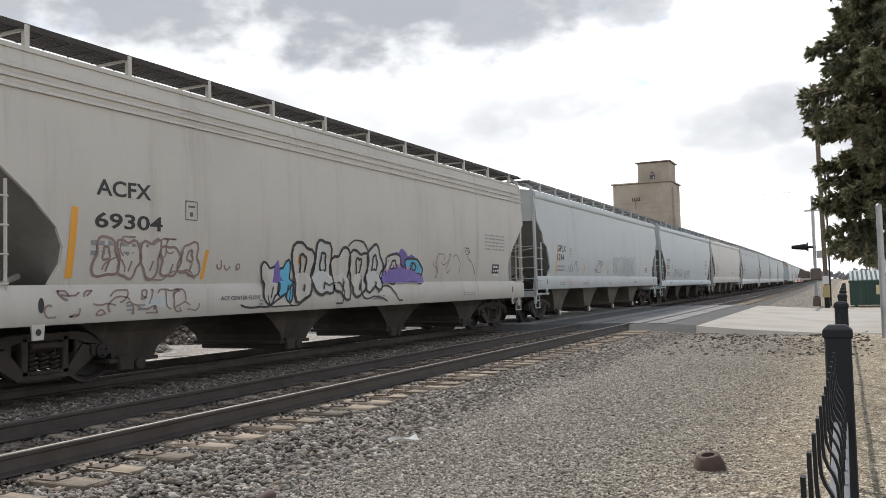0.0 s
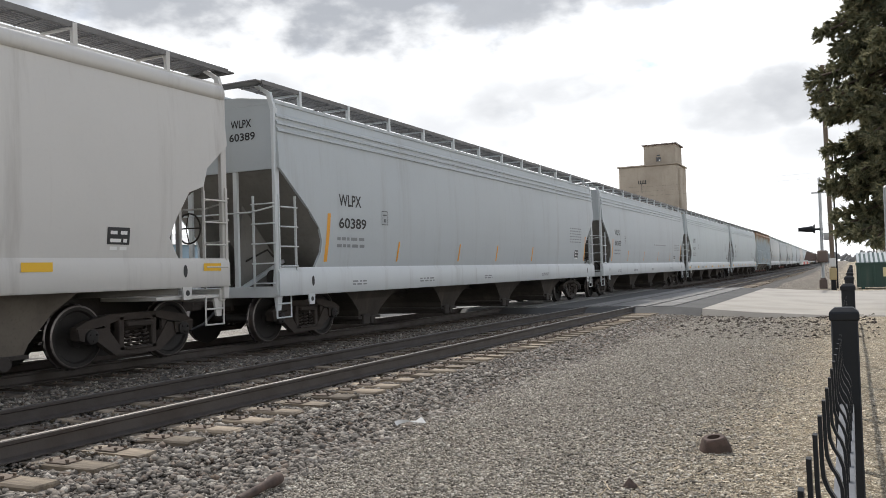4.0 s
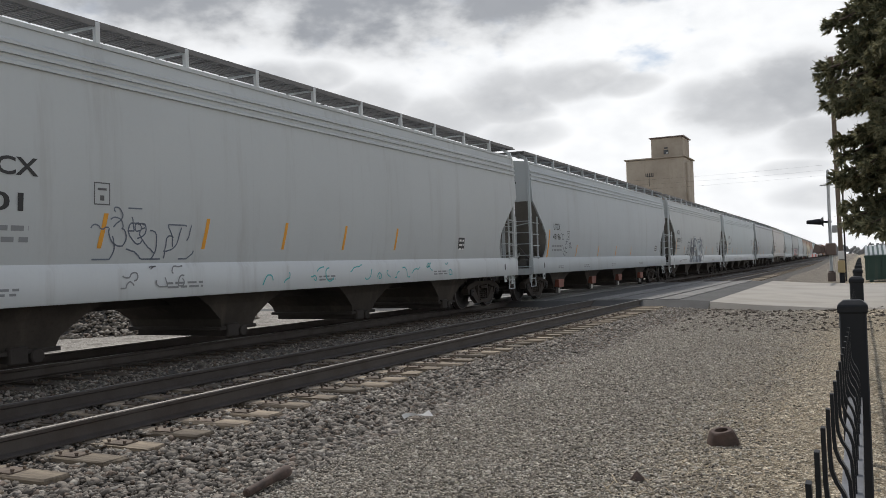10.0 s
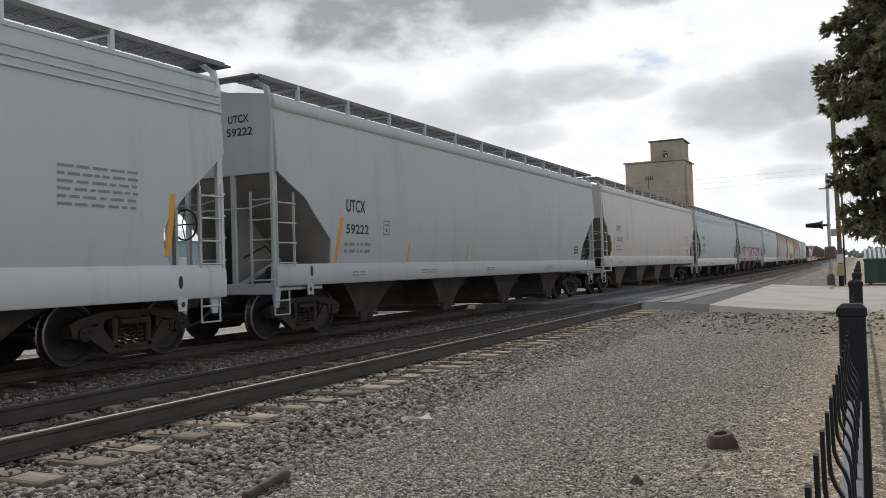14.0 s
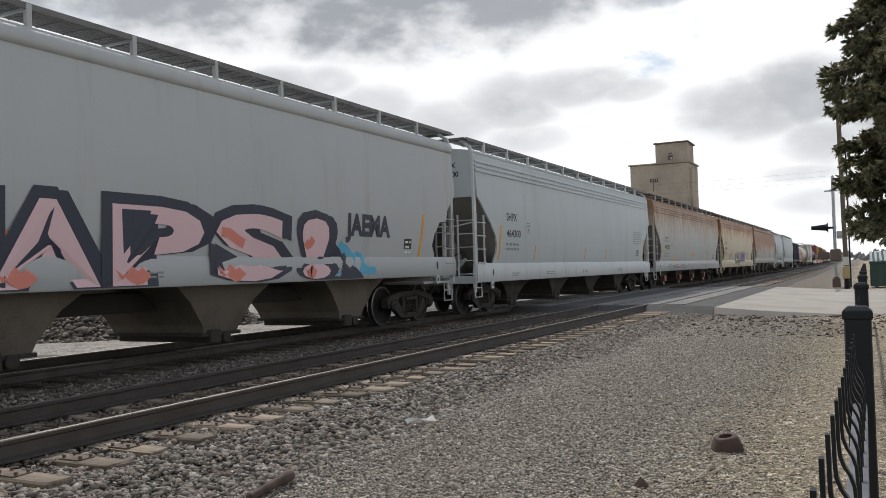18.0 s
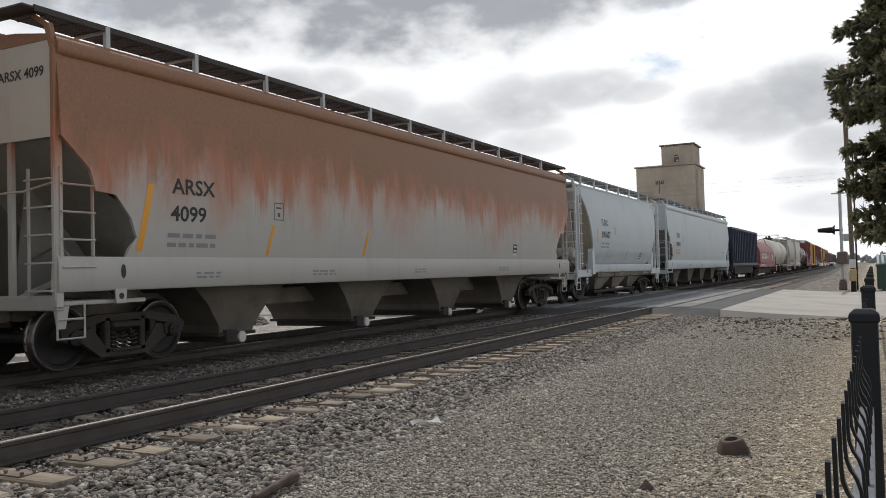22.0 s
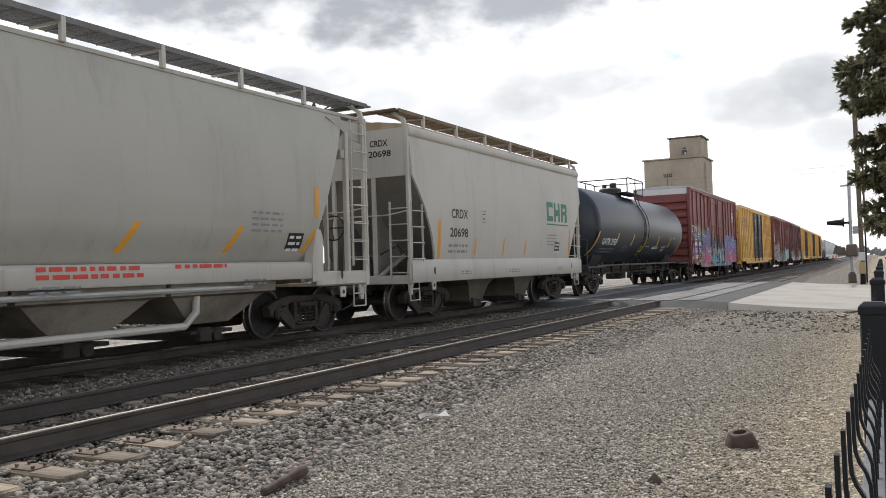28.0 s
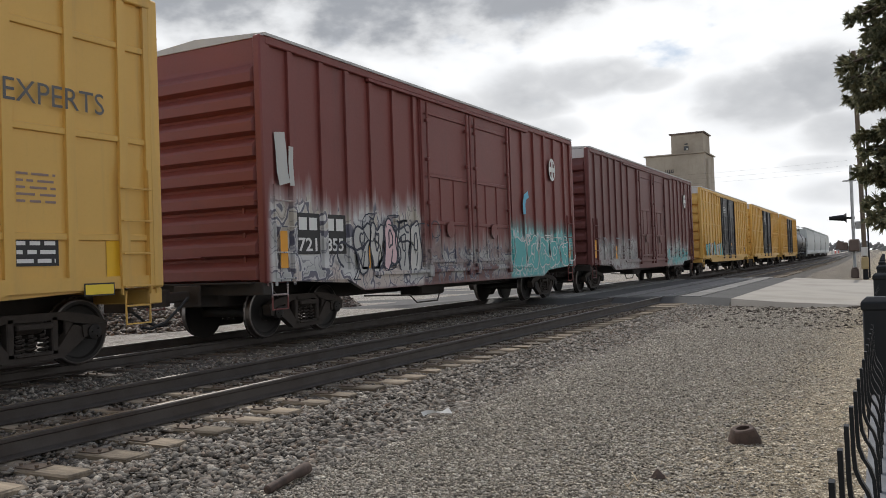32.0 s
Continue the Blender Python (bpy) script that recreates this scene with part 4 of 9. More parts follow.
        if frame_ends:
            part("cross_beam", Shape().box((-1.45, -ye + 0.62, 3.42), (1.45, -ye + 0.76, 3.60), 0.015), ends, car, at=at)
            part("cross_beam", Shape().box((-1.46, -ye - 0.04, 4.0), (1.46, -ye + 0.05, 4.12), 0.012), ends, car, at=at)
            for s in (1, -1):
                part("slope_stiffener", Shape().beam((s * 0.95, -ye + 0.82, 3.4), (s * 0.8, -ye + 1.62, 1.7), 0.16, 0.2), ends, car, at=at)
                part("frame_post", Shape().box((s * 1.36, -ye + 0.50, 0.95), (s * 1.46, -ye + 0.60, 3.95), 0.012), sill, car, at=at)
                part("top_gusset", Shape().prism([(-ye - 0.03, top - 0.12), (-ye + 1.2, top - 0.12), (-ye + 0.62, 3.95), (-ye + 0.5, 3.86), (-ye - 0.03, 3.80)], "x", s * 1.40, s * 1.44), ends, car, at=at, smooth_angle=0)
            part("air_reservoir", Shape().lathe([(-0.62, 0.05), (-0.58, 0.17), (-0.5, 0.21), (0.5, 0.21), (0.58, 0.17), (0.62, 0.05)], (0.55, -ye + 0.85, 1.82), "x", 16), ends, car, "pale air tank lying across the end platform", at=at)
            part("valve_bracket", Shape().box((0.75, -ye + 0.7, 0.98), (0.85, -ye + 1.0, 1.66), 0.01).box((0.2, -ye + 0.7, 0.98), (0.3, -ye + 1.0, 1.66), 0.01), ends, car, at=at)
        part("slope_sheet", slope, slope_mat or DUSTY_SHADED_SLOPE, car, at=at, smooth_angle=60)
        for s in (1, -1):
            post = Shape().box((s * 1.45, -ye - 0.05, 0.9), (s * 1.53, -ye + 0.08, top - 0.12), 0.012)
            post.beam((s * 1.49, -ye - 0.01, top - 0.14), (s * 1.40, -ye - 0.01, top + 0.16), 0.07, 0.09).beam((s * 1.41, -ye - 0.01, top + 0.14), (s * 1.12, -ye - 0.03, zb + 0.03), 0.06, 0.07)
            part("corner_post", post, sill, car, at=at)
            part("crossover_board", Shape().box((s * 0.05, -ye - 0.42, zb + 0.0), (s * 1.44, -ye - 0.1, zb + 0.03), 0.006), board, car, at=at)
            inner = Shape().beam((s * 0.55, -ye + 0.05, 1.0), (s * 0.55, -ye + 0.05, zc + 0.1), 0.09, 0.06)
            inner.beam((s * 0.55, -ye + 0.1, 1.0), (s * 0.5, -ye + 1.5, 1.55), 0.07, 0.07)
            part("end_post", inner, sill, car, at=at)
            part("side_ladder", ladder((s * 1.53, -ye + 0.02), (s * 1.53, -ye + 0.53), (s * 0.05, 0), 1.3, 2.72 if not frame_ends else 4.2), sill, car, at=at)
            part("end_ladder", ladder((s * 1.5, -ye - 0.05), (s * 1.02, -ye - 0.05), (0, -0.06), 1.0, 2.72 if not frame_ends else 4.3), sill, car, at=at)
            part("step", step_iron(s * 1.46, -ye + 0.02, 0.95), sill, car, at=at)
            part("jack_pad", Shape().prism([(-ye + 0.0, 0.92), (-ye + 0.22, 0.92), (-ye + 0.16, 0.62), (-ye + 0.05, 0.62)], "x", s * 1.40, s * 1.44), sill, car, at=at)
            part("gusset", Shape().prism([(-ye + 0.15, 1.0), (-ye + 1.75, 1.0), (-ye + 1.2, 1.75), (-ye + 0.35, 2.6)], "x", s * 0.42, s * 0.45), slope_mat or DUSTY_SHADED_SLOPE, car, at=at, smooth_angle=0)
        plat = Shape().box((-1.48, -ye - 0.02, 0.86), (1.48, -ye + 0.12, 1.06), 0.015)
        plat.box((-1.46, -ye + 0.1, 0.92), (1.46, -ye + 1.5, 0.98), 0.01)
        part("end_sill", plat, sill, car, at=at)
        rail = Shape().rod([(-1.5, -ye - 0.08, 2.5), (-1.0, -ye - 0.1, 2.42), (1.0, -ye - 0.1, 2.42), (1.5, -ye - 0.08, 2.5)], 0.016, 5)
        part("hand_rail", rail, sill, car, at=at)
        pipe = Shape().rod([(0.3, -ye + 0.2, 1.02), (0.35, -ye + 0.4, 1.5), (0.9, -ye + 0.5, 1.75), (1.2, -ye + 0.7, 1.3), (1.25, -ye + 1.1, 1.0)], 0.022, 5)
        part("brake_pipe", pipe, dirty, car, at=at)
    gear = Shape().lathe([(-0.3, 0.05), (-0.28, 0.15), (0.28, 0.15), (0.3, 0.05)], (0.95, -ye + 0.85, 1.22), "y", 14)
    part("brake_cylinder", gear, dirty, car)
    wheel = Shape()
    ring = [(0.62 + 0.26 * math.cos(a), ye + 0.12, 2.1 + 0.26 * math.sin(a)) for a in [i * math.pi / 8 for i in range(17)]]
    wheel.rod(ring, 0.016, 5)
    for a in range(4):
        wheel.rod([(0.62, ye + 0.05, 2.1), (0.62 + 0.25 * math.cos(a * 1.571), ye + 0.12, 2.1 + 0.25 * math.sin(a * 1.571))], 0.012, 4)
    part("brake_wheel", wheel, dirty, car)
    # side sills
    for s in (1, -1):
        if frame_ends:
            part("side_sill", Shape().prism([(s * 1.3, 1.08), (s * 1.55, 1.08), (s * 1.565, 1.10), (s * 1.565, 1.34), (s * 1.5, 1.39), (s * 1.3, 1.39)], "y", -ye + 1.7, ye - 1.7), sill, car)
            for q in (1, -1):
                part("end_stub_sill", Shape().box((s * 1.38, q * (ye + 0.02), 0.94), (s * 1.52, q * (ye - 1.75), 1.2), 0.015), sill, car)
                skirt = Shape().prism([(q * (ye - 1.62), 1.02), (q * (ye - 1.95), 1.02), (q * (ye - 1.95), 1.42), (q * (ye - 1.82), 1.98), (q * (ye - 1.68), 1.98), (q * (ye - 1.62), 1.85)], "x", s * 1.40, s * 1.585)
                part("bolster_skirt", skirt, sill, car, smooth_angle=20)
            continue
        a, b = sill_z
        sl = Shape().prism([(s * 1.40, a), (s * 1.55, a), (s * 1.57, a + 0.03), (s * 1.57, b - 0.1), (s * (side(b) + 0.005), b), (s * 1.44, b)], "y", -ye - 0.03, ye + 0.03)
        part("side_sill", sl, sill, car)
    # hopper bays below, meeting each other at the height of the sill
    long = ye > 9
    pitch = (4.1 if stripes else 4.0) if long else 2 * (ye - 2.75) / bays
    for k in range(bays):
        y, h = pitch * (k - (bays - 1) / 2) - (0.2 if long else 0.0), pitch / 2 - 0.03
        b = Shape()
        ring = lambda hy, hx, z: [(-hx, y - hy, z), (hx, y - hy, z), (hx, y + hy, z), (-hx, y + hy, z)]
        low = sill_z[0] + 0.02
        if frame_ends:
            v = ring(h, 1.42, 1.34) + ring(h * 0.98, 1.40, low) + ring(h * 0.84, 1.25, 0.86) + ring(h * 0.55, 1.1, 0.58) + ring(0.42, 1.02, 0.42)
        else:
            v = ring(h, 1.40, 1.34) + ring(h * 0.60, 1.20, low) + ring(h * 0.40, 1.12, low * 0.6 + 0.16) + ring(0.46, 1.06, 0.44) + ring(0.40, 1.02, 0.27)
        b.add(v, [(i * 4 + j, i * 4 + (j + 1) % 4, i * 4 + 4 + (j + 1) % 4, i * 4 + 4 + j) for i in range(4) for j in range(4)] + [(16, 17, 18, 19)])
        bay = part("hopper_bay", b, bay_mat or DUSTY_SHADED_BAY, car, smooth_angle=0)
        g = Shape().box((-1.06, y - 0.50, 0.25), (1.08, y + 0.46, 0.31), 0.01)
        g.box((-1.04, y - 0.30, 0.14), (1.02, y + 0.26, 0.26), 0.02)
        g.box((1.02, y - 0.34, 0.13), (1.12, y - 0.06, 0.36), 0.02)
        part("outlet_gate", g, UNDER, bay)
        if gate_mat:
            part("gate_end", Shape().prism([(y - 0.25, 0.34), (y + 0.22, 0.34), (y + 0.34, 0.62), (y - 0.31, 0.62)], "x", 0.92, 1.22), gate_mat, bay, "red painted outlet housing")
        for s in (1, -1):
            part("outlet_cap", Shape().lathe([(s * 1.0, 0.10), (s * 1.10, 0.10), (s * 1.115, 0.085), (s * 1.115, 0.02)], (0, y + 0.08, 0.215), "x", 14), cap_mat or dirty, bay)
    part("centre_sill", Shape().box((-0.3, -ye - 0.05, 0.70), (0.3, ye + 0.05, 1.02), 0.02), dirty, car)
    add_trucks(car, ye - 1.48)
    add_couplers(car, ye + 0.46)
    return car, side, ye


def ribbed_hopper(label, length, body, dirty, board):
    """An older covered hopper with flat sides and outside posts."""
    car = thing("covered_hopper_car", label, "hopper car", "cars of the freight train")
    ye, bot, top = length / 2 - 0.50, 1.14, 4.50
    side = lambda z: 1.56
    for s in (1, -1):
        sh = Shape()
        for x in (1.50, 1.47):
            sh.add([(s * x, -ye + 1.62, bot), (s * x, ye - 1.62, bot), (s * x, ye - 1.42, 1.75), (s * x, ye, 2.6), (s * x, ye, top), (s * x, -ye, top), (s * x, -ye, 2.6), (s * x, -ye + 1.42, 1.75)], [(0, 1, 2, 3, 4, 5, 6, 7)])
        sh.box((s * 1.46, -ye, top - 0.12), (s * 1.58, ye, top + 0.02), 0.015)
        sh.box((s * 1.46, -ye + 1.5, bot - 0.04), (s * 1.56, ye - 1.5, bot + 0.07), 0.01)
        part("side_sheet", sh, body, car, smooth_angle=20)
        n = 22
        for y in [-ye + 0.1] + [-9.475 + 0.871 * k for k in range(n)] + [ye - 0.1]:
            inset = min(y + ye, ye - y)
            lo = bot if inset > 1.58 else max(bot, 2.62 - inset * 0.68)
            part("side_post", Shape().prism([(y - 0.075, lo), (y + 0.075, lo), (y + 0.075, top - 0.1), (y - 0.075, top - 0.1)], "x", s * 1.50, s * 1.57), body, car)
    part("roof", Shape().prism([(-1.56, top), (-1.5, top + 0.05), (0, top + 0.16), (1.5, top + 0.05), (1.56, top)], "y", -ye, ye), body, car)
    zb = top + 0.26
    for s in (1, -1):
        rb = Shape()
        for k in range(8):
            rb.box((s * (0.84 + 0.085 * k) - 0.026, -ye - 0.2, zb), (s * (0.84 + 0.085 * k) + 0.026, ye + 0.2, zb + 0.03))
        rb.box((s * 1.45, -ye - 0.2, zb - 0.05), (s * 1.48, ye + 0.2, zb + 0.06))
        part("running_board", rb, board, car, "dark grating walkway along the roof edge", fix=False)
        y = -9.11
        while y < ye:
            part("bracket", Shape().box((s * 1.44, y - 0.04, top), (s * 1.5, y + 0.04, zb + 0.06), 0.008), body, car)
            y += 1.66
    for turn in (0, 180):
        at = pose(0, 0, 0, 0, 0, turn)
        part("end_wall", Shape().prism([(-1.5, 2.6), (1.5, 2.6), (1.5, top), (0, top + 0.15), (-1.5, top)], "y", -ye + 0.01, -ye + 0.06), body, car, at=at)
        # slope sheet borrows the dark bay colour as painted shade under the end
        part("slope_sheet", Shape().sheet([[(-1.48, -ye + 0.04, 2.6), (1.48, -ye + 0.04, 2.6)], [(-1.3, -ye + 2.4, 1.0), (1.3, -ye + 2.4, 1.0)]]), DUSTY_SHADED_BAY, car, at=at)
        part("end_sill", Shape().box((-1.5, -ye - 0.02, 0.82), (1.5, -ye + 0.12, 1.1), 0.015).box((-1.46, -ye + 0.1, 0.9), (1.46, -ye + 1.5, 0.97), 0.01), body, car, at=at)
        for s in (1, -1):
            part("corner_post", Shape().box((s * 1.42, -ye - 0.02, 0.85), (s * 1.5, -ye + 0.08, 2.7), 0.01), body, car, at=at)
            part("end_post", Shape().beam((s * 0.6, -ye + 0.05, 1.0), (s * 0.6, -ye + 0.05, 2.7), 0.1, 0.08), body, car, at=at)
            part("side_ladder", ladder((s * 1.52, -ye + 0.05), (s * 1.52, -ye + 0.5), (s * 0.05, 0), 1.0, 2.7), body, car, at=at)
            part("end_ladder", ladder((s * 1.5, -ye - 0.03), (s * 1.05, -ye - 0.03), (0, -0.06), 1.0, 4.4), body, car, at=at)
            part("step", step_iron(s * 1.46, -ye + 0.04, 0.9), body, car, at=at)
    part("air_reservoir", Shape().lathe([(-0.62, 0.1), (-0.55, 0.2), (0.5, 0.2), (0.58, 0.1)], (0.55, -ye + 0.75, 1.38), "x", 16), dirty, car)
    part("brake_valve", Shape().box((-0.5, -ye + 0.45, 0.97), (-0.1, -ye + 0.85, 1.6), 0.04), DUSTY_SHADED_BAY, car)
    for k in range(4):
        y, h = -6.0 + 3.75 * k + 0.2, 1.85
        b = Shape()
        ring = lambda hy, hx, z: [(-hx, y - hy, z), (hx, y - hy, z), (hx, y + hy, z), (-hx, y + hy, z)]
        v = ring(h, 1.46, 1.18) + ring(1.15, 1.0, 0.50) + ring(0.80, 0.98, 0.30)
        b.add(v, [(i * 4 + j, i * 4 + (j + 1) % 4, i * 4 + 4 + (j + 1) % 4, i * 4 + 4 + j) for i in range(2) for j in range(4)] + [(8, 9, 10, 11)])
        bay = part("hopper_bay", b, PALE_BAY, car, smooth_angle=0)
        part("outlet_gate", Shape().box((-1.1, y - 0.78, 0.16), (1.08, y + 0.7, 0.27), 0.01), UNDER, bay)
        part("gate_end", Shape().box((1.0, y + 0.32, 0.18), (1.16, y + 0.56, 0.40), 0.02), RUST_RED, bay)
    part("centre_sill", Shape().box((-0.3, -ye, 0.7), (0.3, ye, 1.05), 0.02), dirty, car)
    add_trucks(car, ye - 1.28)
    add_couplers(car, ye + 0.66)
    return car, side, ye


# ---- gondola, coil car, tank cars, boxcars ----
def gondola(label, length, body, dirty):
    car = thing("gondola_car", label, "gondola car", "cars of the freight train")
    ye, bot, top = length / 2 - 0.75, 1.22, 4.08
    side = lambda z: 1.53
    for s in (1, -1):
        part("side_wall", Shape().prism([(-ye + 0.85, bot), (ye - 0.85, bot), (ye - 0.5, 2.6), (ye, top), (-ye, top), (-ye + 0.5, 2.6)], "x", s * 1.44, s * 1.47), body, car, smooth_angle=0)
        part("top_chord", Shape().box((s * 1.40, -ye - 0.02, top - 0.12), (s * 1.58, ye + 0.02, top + 0.04), 0.02), body, car)
        part("side_sill", Shape().box((s * 1.40, -ye + 0.2, bot - 0.06), (s * 1.56, ye - 0.2, bot + 0.18), 0.02), body, car)
        for k in range(16):
            y = -7.34 + 0.982 * k
            part("side_post", Shape().prism([(y - 0.07, bot + 0.18), (y + 0.07, bot + 0.18), (y + 0.05, top - 0.1), (y - 0.05, top - 0.1)], "x", s * 1.47, s * 1.575), body, car, smooth_angle=0)
        for t in (1, -1):
            part("end_brace", Shape().beam((s * 1.5, t * (ye - 0.1), top - 0.1), (s * 1.46, t * (ye - 0.62), bot + 0.1), 0.14, 0.12), body, car)
    for turn in (0, 180):
        at = pose(0, 0, 0, 0, 0, turn)
        end = Shape().sheet([[(-1.46, -ye + 0.02, top), (1.46, -ye + 0.02, top)], [(-1.46, -ye + 1.25, bot), (1.46, -ye + 1.25, bot)]])
        end.sheet([[(-1.46, -ye + 0.1, top), (1.46, -ye + 0.1, top)][::-1], [(-1.46, -ye + 1.33, bot), (1.46, -ye + 1.33, bot)][::-1]])
        part("end_wall", end, body, car, at=at)
        part("top_chord", Shape().box((-1.5, -ye - 0.04, top - 0.12), (1.5, -ye + 0.12, top + 0.04), 0.02), body, car, at=at)
        part("end_sill", Shape().box((-1.5, -ye + 0.0, 0.82), (1.5, -ye + 0.15, 1.15), 0.015).box((-1.46, -ye + 0.1, 1.0), (1.46, -ye + 1.6, 1.08), 0.01), dirty, car, at=at)
        for s in (1, -1):
            part("end_post", Shape().beam((s * 0.6, -ye + 0.1, 1.1), (s * 0.6, -ye + 0.75, 2.3), 0.1, 0.1), dirty, car, at=at)
            part("side_ladder", ladder((s * 1.52, -ye + 0.05), (s * 1.52, -ye + 0.5), (s * 0.05, 0), 1.0, 2.2), body, car, at=at)
            part("end_ladder", ladder((s * 1.5, -ye - 0.0), (s * 1.0, -ye - 0.0), (0, -0.05), 1.0, 2.5), dirty, car, at=at)
            part("step", step_iron(s * 1.46, -ye + 0.04, 0.95), body, car, at=at)
    part("brake_cylinder", Shape().lathe([(-0.3, 0.1), (-0.28, 0.17), (0.25, 0.17), (0.28, 0.1)], (0.35, -ye + 0.75, 1.38), "y", 14), dirty, car)
    part("brake_valve", Shape().box((-0.55, -ye + 0.5, 1.1), (-0.15, -ye + 0.85, 1.55), 0.04), dirty, car)
    tub = Shape()
    for t in (1, -1):
        tub.prism([(t * (ye - 2.2), 1.2), (t * 0.0, 1.2), (t * 0.0, 0.53), (t * (ye - 2.45), 0.53)], "x", -1.35, 1.35)
    part("floor_tub", tub, dirty, car, smooth_angle=0)
    part("centre_sill", Shape().box((-0.3, -ye, 0.7), (0.3, ye, 1.05), 0.02), dirty, car)
    add_trucks(car, ye - 1.15)
    add_couplers(car, ye + 0.71)
    return car, side, ye


def coil_car(label, length, body, dark_red, dirty):
    car = thing("coil_car", label, "coil car", "cars of the freight train")
    ye = length / 2 - 0.75
    yh = ye - 1.32
    arch = table([(2.25 + 1.40 * math.sin(a * math.pi / 40), 1.5 * math.cos(a * math.pi / 40)) for a in range(21)])
    side = lambda z: 1.52 if z < 2.25 else arch(z)
    prof = [(-1.52, 1.3), (-1.52, 2.25)] + [(-1.5 * math.cos(a * math.pi / 24), 2.25 + 1.40 * math.sin(a * math.pi / 24)) for a in range(1, 24)] + [(1.52, 2.25), (1.52, 1.3)]
    part("hood", Shape().prism(prof, "y", -yh, yh), body, car, "faded red rounded steel hood", smooth_angle=30)
    seam = Shape()
    for s in (1, -1):
        seam.box((s * 1.48, -yh, 2.36), (s * 1.525, yh, 2.42), 0.005)
        seam.box((s * 1.5, -yh, 1.30), (s * 1.56, yh, 1.42), 0.01)
    part("hood_seam", seam, dark_red, car)
    for k in (-1, 0, 1):
        y = k * yh * 0.62
        if k:
            b = Shape().beam((0.55, y, 3.5), (1.05, y + 0.1, 3.05), 0.07, 0.05).beam((0.0, y - 0.1, 3.75), (0.75, y + 0.12, 3.95), 0.06, 0.05)
            b.beam((0.72, y + 0.11, 3.98), (1.30, y - 0.25, 2.75), 0.05, 0.05)
            b.beam((0.3, y, 3.78), (0.3, y - 2.2, 3.72), 0.05, 0.05)
            part("lifting_arm", b, dark_red, car)
    loop = Shape()
    for x in (-0.28, 0.28):
        loop.rod([(x, -0.7, 3.68), (x, -0.55, 4.05), (x, -0.25, 4.25), (x, 0.25, 4.25), (x, 0.55, 4.05), (x, 0.75, 3.68)], 0.045, 6)
    loop.rod([(-0.28, 0.05, 4.26), (0.28, 0.05, 4.26)], 0.04, 6)
    part("lifting_bail", loop, dark_red, car)
    for s in (1, -1):
        part("side_sill", Shape().box((s * 1.34, -ye, 0.95), (s * 1.54, ye, 1.31), 0.02), body, car)
        for k in range(3):
            y = -yh * 0.8 + yh * 0.8 * k
            part("stake_pocket", Shape().box((s * 1.52, y, 0.84), (s * 1.58, y + 0.14, 1.1), 0.01), dark_red, car)
    for turn in (0, 180):
        at = pose(0, 0, 0, 0, 0, turn)
        part("end_sill", Shape().box((-1.5, -ye, 0.8), (1.5, -ye + 0.16, 1.1), 0.02).box((-1.48, -ye + 0.1, 1.0), (1.48, -ye + 1.1, 1.06), 0.01), dark_red, car, at=at)
        rail = Shape()
        for x in (-1.3, -0.1, 0.1, 1.3):
            rail.beam((x, -ye + 0.08, 1.05), (x, -ye + 0.08, 2.05), 0.06, 0.05)
        rail.rod([(-1.35, -ye + 0.08, 2.0), (1.35, -ye + 0.08, 2.0)], 0.02, 5).rod([(-1.35, -ye + 0.08, 1.6), (1.35, -ye + 0.08, 1.6)], 0.016, 5)
        part("end_rail", rail, dark_red, car, at=at)
        for s in (1, -1):
            part("step", step_iron(s * 1.46, -ye + 0.04, 0.9), dark_red, car, at=at)
            part("side_ladder", ladder((s * 1.54, -ye + 0.05), (s * 1.54, -ye + 0.5), (s * 0.05, 0), 0.9, 2.05), dark_red, car, at=at)
    part("under_frame", Shape().prism([(-yh, 0.82), (yh, 0.82), (yh - 2.2, 0.34), (-yh + 2.2, 0.34)], "x", -1.2, 1.2), dirty, car, smooth_angle=0)
    add_trucks(car, ye - 1.25)
    add_couplers(car, ye + 0.66)
    return car, side, ye


